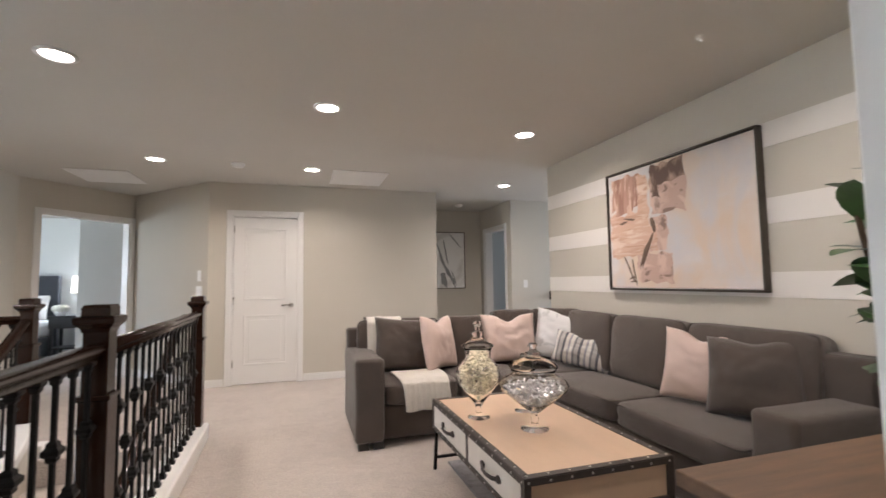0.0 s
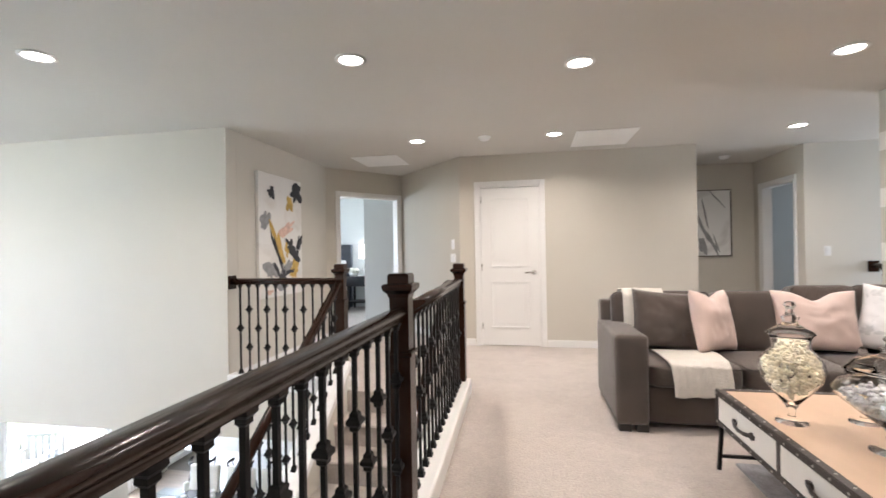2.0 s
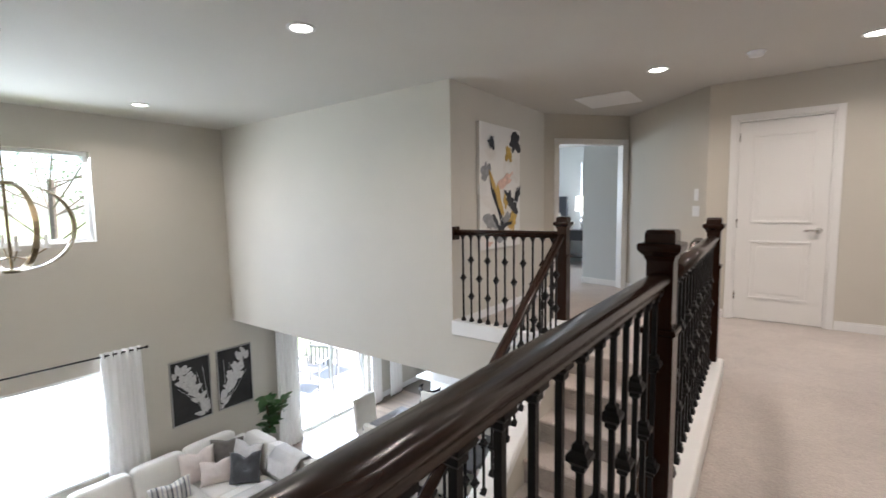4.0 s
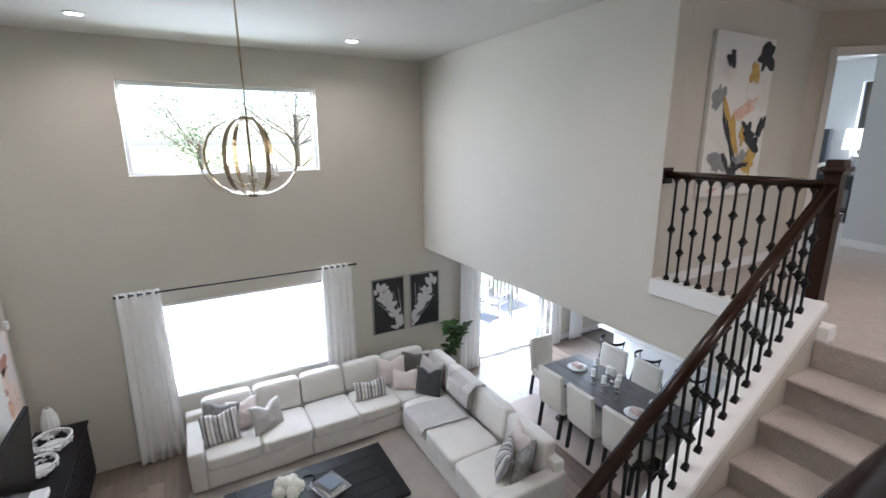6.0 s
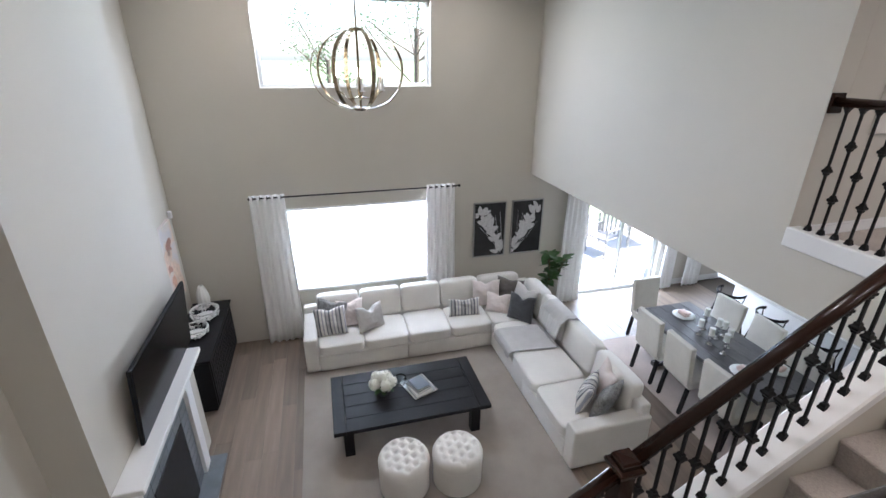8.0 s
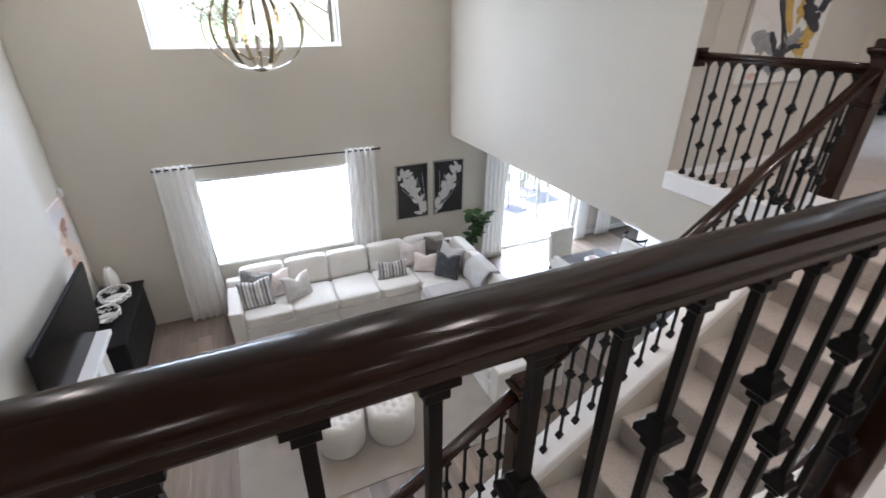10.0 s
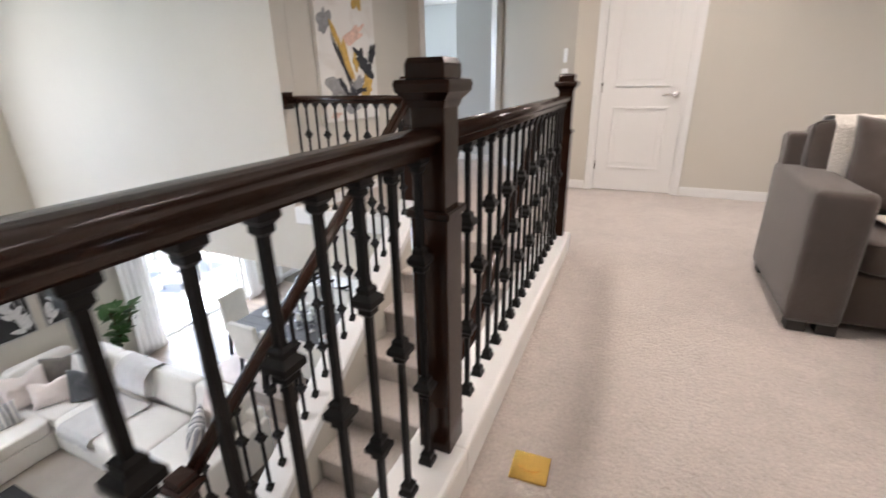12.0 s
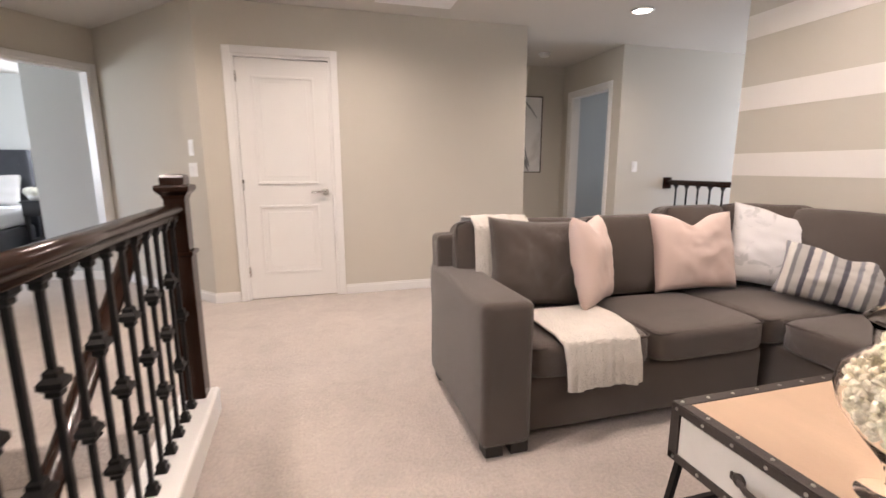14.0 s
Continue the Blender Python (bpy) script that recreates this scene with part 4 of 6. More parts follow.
# ---- trunk coffee table ----
TAN = mat("tan_linen_wood", (0.60, 0.43, 0.30), 0.55, var=0.07, scale=9, bump=0.15, bscale=200, stretch=(1, 0.3, 1))
DRAWER = mat("off_white_canvas", (0.70, 0.67, 0.62), 0.7, var=0.05, scale=10, bump=0.25, bscale=300)
STRAP = mat("dark_leather_strap", (0.045, 0.035, 0.03), 0.5, var=0.25, scale=25, bump=0.2, bscale=150)
RIVET = mat("steel_rivet", (0.5, 0.48, 0.45), 0.3, metal=1.0)
X0, X1, Y0, Y1, ZB, ZT = 1.175, 1.885, 1.68, 2.94, 0.27, 0.45
ct = thing("coffee_table", "trunk-style coffee table with riveted straps and two drawers", "table")
part("body", B(X0 + 0.012, X1 - 0.012, Y0 + 0.012, Y1 - 0.012, ZB, ZT - 0.006), TAN, ct)
part("tabletop", B(X0 + 0.035, X1 - 0.035, Y0 + 0.035, Y1 - 0.035, ZT - 0.006, ZT - 0.001), TAN, ct, "tan top panel")
e = 0.036
for a in ((X0, X1, Y0, Y0 + e), (X0, X1, Y1 - e, Y1), (X0, X0 + e, Y0 + e, Y1 - e), (X1 - e, X1, Y0 + e, Y1 - e)):
    part("strap", B(*a, ZT - 0.005, ZT + 0.002, 0.002, 1), STRAP, ct, "dark leather edge strap")
for z0, z1 in ((ZT - 0.03, ZT - 0.005), (ZB - 0.004, ZB + 0.02)):
    for a in ((X0, X1, Y0, Y0 + 0.01), (X0, X1, Y1 - 0.01, Y1), (X0, X0 + 0.01, Y0 + 0.01, Y1 - 0.01), (X1 - 0.01, X1, Y0 + 0.01, Y1 - 0.01)):
        part("strap", B(*a, z0, z1), STRAP, ct, "dark leather edge strap")
for x in (X0, X1 - 0.03):
    for y in (Y0, Y1 - 0.03):
        part("strap", B(x, x + 0.03, y, y + 0.03, ZB, ZT - 0.03), STRAP, ct, "dark leather edge strap")
part("strap", B(X0, X0 + 0.01, (Y0 + Y1) / 2 - 0.012, (Y0 + Y1) / 2 + 0.012, ZB + 0.02, ZT - 0.03), STRAP, ct, "dark leather edge strap")
rv = mesh_of(lathe([(0.0055, 0), (0.0045, 0.002), (0.0, 0.0032)], 8), "rivet", RIVET, True)
for k in range(14):
    y = Y0 + 0.02 + (Y1 - Y0 - 0.04) * k / 13
    for x in (X0 + 0.018, X1 - 0.018):
        part("rivet", rv, RIVET, ct).location = (x, y, ZT + 0.002)
    r = part("rivet", rv, RIVET, ct)
    r.location, r.rotation_euler = (X0, y, ZT - 0.017), (0, radians(-90), 0)
    r = part("rivet", rv, RIVET, ct)
    r.location, r.rotation_euler = (X0, y, ZB + 0.008), (0, radians(-90), 0)
for k in range(8):
    x = X0 + 0.02 + (X1 - X0 - 0.04) * k / 7
    for y, s in ((Y0 + 0.018, 0), (Y1 - 0.018, 0)):
        part("rivet", rv, RIVET, ct).location = (x, y, ZT + 0.002)
    r = part("rivet", rv, RIVET, ct)
    r.location, r.rotation_euler = (x, Y0, ZT - 0.017), (radians(90), 0, 0)
for y0, y1 in ((Y0 + 0.035, (Y0 + Y1) / 2 - 0.014), ((Y0 + Y1) / 2 + 0.014, Y1 - 0.035)):
    d = part("drawer", B(X0 + 0.002, X0 + 0.016, y0, y1, ZB + 0.022, ZT - 0.032, 0.002, 1), DRAWER, ct, "off-white canvas drawer front")
    yc, zc = (y0 + y1) / 2, (ZB + ZT) / 2 - 0.005
    hb = bmesh.new()
    for s in (-1, 1):
        lathe([(0.0, 0.0), (0.017, 0.0), (0.019, 0.006), (0.012, 0.012), (0.0, 0.013)], 14, Matrix.Translation((X0 + 0.002, yc + s * 0.085, zc)) @ Matrix.Rotation(radians(-90), 4, "Y"), hb)
        box(hb, X0 - 0.006, X0 + 0.003, yc + s * 0.10 - 0.012, yc + s * 0.10 + 0.012, zc - 0.012, zc + 0.012, 0.004, 1)
    sweep([(X0 - 0.005, yc - 0.085, zc), (X0 - 0.020, yc - 0.05, zc - 0.004), (X0 - 0.024, yc, zc - 0.006), (X0 - 0.020, yc + 0.05, zc - 0.004), (X0 - 0.005, yc + 0.085, zc)], [(x, y * 1.7) for x, y in circle(0.006, 8)], bm=hb)
    part("handle", hb, STRAP, d, "dark leather trunk handle", smooth=True)
for x, sx in ((X0 + 0.02, -1), (X1 - 0.02, 1)):
    for y, sy in ((Y0 + 0.03, -1), (Y1 - 0.03, 1)):
        part("leg", sweep([(x, y, ZB), (x - sx * 0.0, y + sy * 0.05, 0.0)], [(-0.009, -0.009), (0.009, -0.009), (0.009, 0.009), (-0.009, 0.009)]), IRON, ct)
for y in (Y0 - 0.0, Y1 + 0.0):
    part("stretcher", B(X0 + 0.03, X1 - 0.03, y - 0.008, y + 0.008, 0.075, 0.091), IRON, ct)

# ---- glass jars ----
CLEAR = glass("clear_glass", (0.99, 1.0, 0.99), 0.0, 1.14)


def jar(x, y, body, lid, fill, fillname, filllabel, label, fmat, n_fill, size, seed):
    t = thing("apothecary_jar", label, "jar", pose(x, y, ZT), "apothecary jars on the coffee table")
    inner = [(max(r - 0.004, 0), z) for r, z in reversed([q for q in body if q[1] > 0.08])]
    bo = part("body", lathe(body + inner + [(0, inner[-1][1])], 32), CLEAR, t, smooth=True)
    lo = part("lid", lathe(lid, 28), CLEAR, t, "clear glass lid with a knob", smooth=True)
    bo.visible_shadow = lo.visible_shadow = False
    rnd = random.Random(seed)
    prof = [q for q in body if q[1] > 0.085]
    bm = bmesh.new()
    for _ in range(n_fill):
        z = rnd.uniform(fill[0], fill[1])
        r = 0
        for (ra, za), (rb, zb) in zip(prof, prof[1:]):
            if za <= z <= zb and zb > za:
                r = ra + (rb - ra) * (z - za) / (zb - za)
        r = max(0, r - 0.007 - size)
        rr = r * math.sqrt(rnd.uniform(0.55, 1.0)) if z < fill[1] - size * 2 else r * math.sqrt(rnd.random())
        a = rnd.uniform(0, 2 * math.pi)
        q = bmesh.new()
        bmesh.ops.create_icosphere(q, subdivisions=1, radius=size)
        for v in q.verts:
            v.co *= rnd.uniform(0.65, 1.3)
        join(bm, q, Matrix.Translation((rr * math.cos(a), rr * math.sin(a), z)) @ Euler((rnd.random() * 6, rnd.random() * 6, 0)).to_matrix().to_4x4())
    f = part(fillname, bm, fmat, t, filllabel)
    f["kind"] = "stuff"
    return t


POPCORN = mat("popcorn", (0.82, 0.75, 0.60), 0.75, var=0.3, scale=40, bump=0.3, bscale=160)
CRYSTAL = mat("silver_wrapped_sweets", (0.72, 0.72, 0.74), 0.22, metal=0.6, var=0.3, scale=45)
jar(1.31, 2.47, [(0.0, 0.001), (0.062, 0.001), (0.060, 0.008), (0.020, 0.018), (0.012, 0.035), (0.016, 0.055), (0.030, 0.085), (0.075, 0.14), (0.112, 0.19), (0.124, 0.24), (0.115, 0.28), (0.082, 0.315), (0.070, 0.33), (0.074, 0.37), (0.082, 0.385)],
    [(0.084, 0.388), (0.092, 0.392), (0.080, 0.405), (0.052, 0.42), (0.030, 0.435), (0.026, 0.45), (0.036, 0.462), (0.020, 0.472), (0.014, 0.49), (0.016, 0.505), (0.024, 0.516), (0.018, 0.53), (0.0, 0.534)],
    (0.095, 0.355), "popcorn", "pale yellow popcorn", "footed clear glass jar filled with popcorn", POPCORN, 900, 0.0095, 1)
jar(1.505, 2.19, [(0.0, 0.001), (0.072, 0.001), (0.070, 0.008), (0.022, 0.02), (0.015, 0.04), (0.022, 0.058), (0.016, 0.075), (0.045, 0.10), (0.115, 0.155), (0.168, 0.20), (0.178, 0.225), (0.160, 0.25), (0.120, 0.268), (0.108, 0.29), (0.118, 0.305)],
    [(0.120, 0.307), (0.126, 0.312), (0.112, 0.335), (0.066, 0.352), (0.038, 0.362), (0.030, 0.375), (0.042, 0.385), (0.020, 0.395), (0.016, 0.41), (0.026, 0.42), (0.020, 0.432), (0.0, 0.436)],
    (0.10, 0.225), "sweets", "silver wrapped sweets", "wide footed clear glass jar of silver sweets", CRYSTAL, 800, 0.0105, 2)
jar(1.605, 2.50, [(0.0, 0.001), (0.055, 0.001), (0.053, 0.007), (0.018, 0.016), (0.012, 0.03), (0.016, 0.05), (0.04, 0.085), (0.075, 0.12), (0.088, 0.155), (0.078, 0.19), (0.058, 0.21), (0.064, 0.228)],
    [(0.066, 0.23), (0.072, 0.234), (0.055, 0.25), (0.028, 0.262), (0.018, 0.275), (0.026, 0.286), (0.014, 0.296), (0.018, 0.312), (0.010, 0.33), (0.0, 0.334)],
    (0.088, 0.14), "sweets", "amber sweets", "small footed clear glass jar of sweets", mat("amber_sweets", (0.55, 0.40, 0.26), 0.35, var=0.3, scale=40), 260, 0.009, 3)

# ---- rug, console and fig by the loft entrance, floor outlet ----
RUG = mat("grey_shag_rug", (0.27, 0.27, 0.28), 0.95, var=0.5, scale=14, bump=1.0, bscale=120, fine=1.0)
solid("rug", B(1.30, 2.17, 1.2, 3.02, 0.001, 0.016, 0.005, 1), RUG, "mottled grey low-pile rug under the coffee table", "rug")
BRASS = mat("polished_brass", (0.72, 0.47, 0.12), 0.25, metal=1.0, var=0.08, scale=20)
op = thing("floor_outlet", "square polished brass floor outlet cover in the carpet", "outlet", pose(-0.11, 2.185, 0.0, 0, 0, 3))
part("plate", B(-0.055, 0.055, -0.055, 0.055, 0.0005, 0.006, 0.002, 1), BRASS, op)
part("lid", lathe([(0.0, 0.006), (0.026, 0.006), (0.026, 0.009), (0.0, 0.009)], 20, Matrix.Diagonal((1.2, 0.7, 1, 1))), BRASS, op, "brass flip lid")
BROWNWOOD = mat("warm_brown_wood", (0.15, 0.088, 0.05), 0.5, var=0.35, scale=4, bump=0.1, bscale=50, stretch=(1, 8, 8))
cs = thing("console_table", "warm brown wooden console table by the wall", "table")
part("tabletop", B(1.22, 2.15, 0.46, 0.98, 0.71, 0.75, 0.006, 2), BROWNWOOD, cs)
for x in (1.25, 2.07):
    for y in (0.48, 0.90):
        part("leg", B(x, x + 0.05, y, y + 0.05, 0, 0.71, 0.003, 1), BROWNWOOD, cs)
part("apron", B(1.27, 2.10, 0.50, 0.93, 0.63, 0.708), BROWNWOOD, cs)


def leaf_mesh(name, ln, wd, material, curl=0.25):
    bm = bmesh.new()
    rows = []
    for i in range(7):
        f = i / 6
        w = wd / 2 * (math.sin(math.pi * min(1, f ** 0.8 * 0.97 + 0.03)) ** 0.8)
        z = -curl * ln * f * f
        rows.append([bm.verts.new((-w, ln * f, z + 0.12 * w)), bm.verts.new((0, ln * f, z)), bm.verts.new((w, ln * f, z + 0.12 * w))])
    for a, b in zip(rows, rows[1:]):
        for k in range(2):
            bm.faces.new((a[k], a[k + 1], b[k + 1], b[k]))
    return mesh_of(bm, name, material, True)


LEAF = mat("fig_leaf", (0.035, 0.085, 0.022), 0.35, var=0.35, scale=10, bump=0.15, bscale=40)
TRUNK = mat("fig_stem", (0.10, 0.065, 0.04), 0.8, var=0.3, scale=20, bump=0.4, bscale=60)
POT = mat("white_ceramic", (0.72, 0.71, 0.69), 0.3, var=0.03, scale=5)
SOIL = mat("dark_soil", (0.03, 0.022, 0.016), 0.95, var=0.4, scale=40, bump=0.8, bscale=90)


def fig_tree(x, y, z, height, leaves, ln, seed, spread, label):
    t = thing("fig_tree", label, "plant", pose(x, y, z))
    rnd = random.Random(seed)
    part("pot", lathe([(0, 0), (0.10, 0), (0.125, 0.02), (0.145, 0.20), (0.15, 0.24), (0.135, 0.24), (0.13, 0.20), (0, 0.20)], 28), POT, t, "white ceramic pot", smooth=True)
    part("soil", lathe([(0, 0.205), (0.128, 0.203), (0.0, 0.215)], 20), SOIL, t)
    lm = leaf_mesh("leaf", ln, ln * 0.68, LEAF)
    stems = [[(0, 0, 0.2), (0.02, 0.01, height * 0.55), (0.05, -0.02, height * 0.8), (0.03, -0.05, height)], [(0.01, 0, height * 0.4), (-0.08, 0.05, height * 0.65), (-0.12, 0.08, height * 0.88)], [(0.015, 0.0, height * 0.5), (0.09, 0.10, height * 0.72), (0.12, 0.13, height * 0.9)]]
    for s in stems:
        s = [(p[0] * spread, p[1] * spread, p[2]) for p in s]
        part("stem", sweep(s, circle(0.011, 8)), TRUNK, t, smooth=True)
    for k in range(leaves):
        s = stems[k % 3]
        i = rnd.randrange(1, len(s))
        f = rnd.random()
        a, b = Vector(s[i - 1]), Vector(s[i])
        p = a.lerp(b, f)
        if p.z < height * 0.42:
            p.z = height * rnd.uniform(0.45, 0.95)
        p.x *= spread
        p.y *= spread
        l = part("leaf", lm, LEAF, t)
        l.matrix_local = Matrix.Translation(p) @ Euler((rnd.uniform(-0.2, 0.9), rnd.uniform(-0.4, 0.4), rnd.uniform(0, 6.28))).to_matrix().to_4x4() @ Matrix.Scale(rnd.uniform(0.7, 1.1), 4)
    return t


fig_tree(2.62, 1.20, 0.0, 1.75, 44, 0.22, 4, 1.2, "potted fiddle-leaf fig beside the console table")

# ---- great room: windows, curtains, blinds ----
PANE = glass("window_glass", (0.99, 1.0, 1.0), 0.0, 1.02)


def window(name, y0, y1, z0, z1, label, mullions=(), sill=False):
    t = thing(name, label, "window", pose(WX - 0.12, 0, 0), kind="structure")
    w = 0.045
    bm = bmesh.new()
    for a in ((y0, y1, z0, z0 + w), (y0, y1, z1 - w, z1), (y0, y0 + w, z0 + w, z1 - w), (y1 - w, y1, z0 + w, z1 - w)):
        box(bm, -0.03, 0.03, a[0], a[1], a[2], a[3], 0.004, 1)
    for y in mullions:
        box(bm, -0.025, 0.025, y - 0.025, y + 0.025, z0 + w, z1 - w, 0.003, 1)
    part("window_frame", bm, WHITE, t)
    ys = [y0 + w, *mullions, y1 - w]
    for a, b in zip(ys, ys[1:]):
        p = part("pane", B(-0.004, 0.004, a, b, z0 + w, z1 - w), PANE, t)
        p.visible_shadow = False
    if sill:
        part("window_sill", B(0.03, 0.14, y0 - 0.03, y1 + 0.03, z0 - 0.02, z0 + 0.012, 0.004, 1), WHITE, t)
    return t


window("window_1", 0.09, 2.39, 0.86, 1.97, "high fixed picture window with a white frame")
window("window_2", 0.17, 2.36, -2.14, -0.80, "wide white-framed window behind blinds", sill=True)
window("window_3", SL0, SL1, F + 0.02, F + 2.05, "sliding glass patio door with a white frame", mullions=((SL0 + SL1) / 2,))


def two_sided(name, color, share=0.45):
    """Thin cloth: part of the light goes through."""
    m = bpy.data.materials.new(name)
    m.use_nodes = True
    n, l = m.node_tree.nodes, m.node_tree.links
    b = n["Principled BSDF"]
    b.inputs["Base Color"].default_value = (*color, 1)
    b.inputs["Roughness"].default_value = 0.85
    tr = n.new("ShaderNodeBsdfTranslucent")
    tr.inputs["Color"].default_value = (*color, 1)
    mx = n.new("ShaderNodeMixShader")
    mx.inputs[0].default_value = share
    nz, bp = n.new("ShaderNodeTexNoise"), n.new("ShaderNodeBump")
    nz.inputs["Scale"].default_value = 350
    bp.inputs["Strength"].default_value, bp.inputs["Distance"].default_value = 0.3, 0.002
    l.new(nz.outputs["Fac"], bp.inputs["Height"])
    l.new(bp.outputs[0], b.inputs["Normal"])
    l.new(b.outputs[0], mx.inputs[1])
    l.new(tr.outputs[0], mx.inputs[2])
    l.new(mx.outputs[0], n["Material Output"].inputs[0])
    return m


SHEER = two_sided("white_linen_curtain", (0.92, 0.91, 0.89), 0.2)
BLIND = two_sided("white_blind_slat", (0.85, 0.85, 0.85), 0.5)
bl = thing("window_blind", "white horizontal slat blind, lowered over the window", "blind", pose(WX - 0.05, 0, 0))
slat = mesh_of(B(-0.024, 0.024, 0.22, 2.31, -0.001, 0.001, m=Matrix.Rotation(radians(-70), 4, "Y")), "slat", BLIND)
for k in range(32):
    part("slat", slat, BLIND, bl).location = (0, 0, -2.10 + 0.0395 * k)
part("headrail", B(-0.03, 0.03, 0.20, 2.33, -0.845, -0.805, 0.003, 1), WHITE, bl)
for y in (0.5, 1.27, 2.05):
    part("cord", B(-0.002, 0.002, y - 0.002, y + 0.002, -2.12, -0.84), WHITE, bl)


def curtain(y0, y1, ztop, folds, seed, label, flare=1.12):
    bm = bmesh.new()
    n, rows = folds * 8, 14
    grid = []
    for i in range(rows + 1):
        f = i / rows
        z = ztop + (F + 0.015 - ztop) * f
        c, w = (y0 + y1) / 2, (y1 - y0) * (1 + (flare - 1) * f)
        row = []
        for j in range(n + 1):
            u = j / n
            ph = 2 * math.pi * folds * u
            amp = 0.026 * (0.75 + 0.5 * noise.noise(Vector((u * 3 + seed, f * 1.5, seed))))
            yy = c + (u - 0.5) * w + 0.02 * noise.noise(Vector((u * 4, f * 2, seed + 3))) * f
            row.append(bm.verts.new((WX + 0.13 + amp * math.sin(ph + 0.8 * f * noise.noise(Vector((seed, u * 2, 1)))), yy, z)))
        grid.append(row)
    for a, b in zip(grid, grid[1:]):
        for j in range(n):
            bm.faces.new((a[j], a[j + 1], b[j + 1], b[j]))
    bmesh.ops.recalc_face_normals(bm, faces=bm.faces)
    bmesh.ops.solidify(bm, geom=bm.faces[:], thickness=0.003)
    t = thing("curtain", label, "curtain", pose(0, 0, 0), "white grommet curtains")
    part("panel", bm, SHEER, t, smooth=True)
    ring = [(0.026 * math.cos(a * math.pi / 8), 0.026 * math.sin(a * math.pi / 8)) for a in range(16)]
    for k in range(folds):
        y = y0 + (y1 - y0) * (k + 0.5) / folds
        part("grommet", sweep([(WX + 0.13 + x, y, ztop - 0.045 + z) for x, z in ring], circle(0.005, 6), closed=True, up=Vector((0, 1, 0))), IRON, t)
    return t


def rod(y0, y1, z):
    t = thing("curtain_rod", "black iron curtain rod with end caps", "curtain rod")
    part("rod", sweep([(WX + 0.13, y0, z), (WX + 0.13, y1, z)], circle(0.011, 10)), IRON, t, smooth=True)
    for y in (y0, y1):
        part("finial", lathe([(0, -0.02), (0.018, -0.015), (0.02, 0.0), (0.018, 0.015), (0, 0.02)], 12, Matrix.Translation((WX + 0.13, y, z)) @ Matrix.Rotation(radians(90), 4, "X")), IRON, t)
    for y in (y0 + 0.06, y1 - 0.06):
        part("bracket", B(WX + 0.001, WX + 0.13, y - 0.008, y + 0.008, z - 0.02, z - 0.011), IRON, t)


rod(-0.25, 2.80, -0.585)
curtain(-0.25, 0.22, -0.54, 5, 1.0, "white linen grommet curtain beside the window", 1.15)
curtain(2.28, 2.73, -0.54, 5, 2.0, "white linen grommet curtain beside the window", 1.1)
rod(4.65, 8.0, -0.60)
curtain(4.72, 5.14, -0.555, 5, 3.0, "white linen grommet curtain by the patio door", 1.1)
curtain(6.92, 7.20, -0.555, 4, 4.0, "white linen grommet curtain by the patio door", 1.1)
curtain(7.48, 7.84, -0.555, 4, 5.0, "white linen grommet curtain by the breakfast window", 1.1)

# ---- outside ----
GRASS = mat("lawn_grass", (0.17, 0.21, 0.10), 0.9, var=0.35, scale=1.5, bump=0.8, bscale=60, fine=0.8)
CONC = mat("patio_concrete", (0.52, 0.50, 0.47), 0.85, var=0.12, scale=1.4, bump=0.2, bscale=70)
solid("ground", B(-900, WX - 0.22, -900, 900, F - 0.5, F - 0.12), GRASS, "mown green lawn behind the house", "lawn", "structure")
solid("patio", B(-10.6, WX - 0.22, 5.0, 9.8, F - 0.12, F - 0.04, 0.01, 1), CONC, "pale concrete patio slab", "patio", "structure")
BARK = mat("tree_bark", (0.13, 0.095, 0.07), 0.9, var=0.3, scale=10, bump=0.6, bscale=30)
TLEAF = two_sided("tree_leaf", (0.17, 0.21, 0.12), 0.6)


def tree(x, y, h, seed):
    t = thing("tree", "leafy garden tree beyond the lawn", "tree", pose(x, y, F - 0.12), "garden trees")
    rnd = random.Random(seed)
    tips = []
    bm = bmesh.new()
    sweep([(0, 0, 0), (0.1, 0.05, h * 0.3), (0.0, 0.12, h * 0.6)], circle(0.13, 8), bm=bm)
    for k in range(11):
        a = rnd.uniform(0, 6.28)
        z0 = h * rnd.uniform(0.3, 0.6)
        ln = h * rnd.uniform(0.18, 0.36)
        tip = Vector((math.cos(a) * ln, math.sin(a) * ln, z0 + h * rnd.uniform(0.1, 0.38)))
        sweep([(0.03, 0.06, z0), (tip.x * 0.5, tip.y * 0.5, (z0 + tip.z) / 2 - 0.1), tip], circle(0.035, 6), bm=bm)
        tips += [tip, tip * 0.7 + Vector((0, 0, z0 * 0.3))]
    part("trunk", bm, BARK, t)
    vs, fs = [], []
    for tip in tips:
        for _ in range(30):
            p = tip + Vector((rnd.gauss(0, 1), rnd.gauss(0, 1), rnd.gauss(0, 0.8))) * h * 0.065
            e = Euler((rnd.random() * 6, rnd.random() * 6, rnd.random() * 6)).to_matrix()
            s = rnd.uniform(0.07, 0.13)
            i = len(vs)
            for q in ((-0.5, 0, 0), (0, -0.9, 0.1), (0.5, 0, 0), (0, 0.9, 0.1)):
                vs.append(p + e @ (Vector(q) * s))
            fs.append((i, i + 1, i + 2, i + 3))
    me = bpy.data.meshes.new("crown")
    me.from_pydata([tuple(v) for v in vs], [], fs)
    me.materials.append(TLEAF)
    c = new("crown", me)
    c.parent = t
    c["kind"] = "stuff"


for x, y, h, s in ((-25, 5.9, 9.5, 1), (-31, 1.6, 7.0, 2), (-33, 12, 9.5, 4)):
    tree(x, y, h, s)


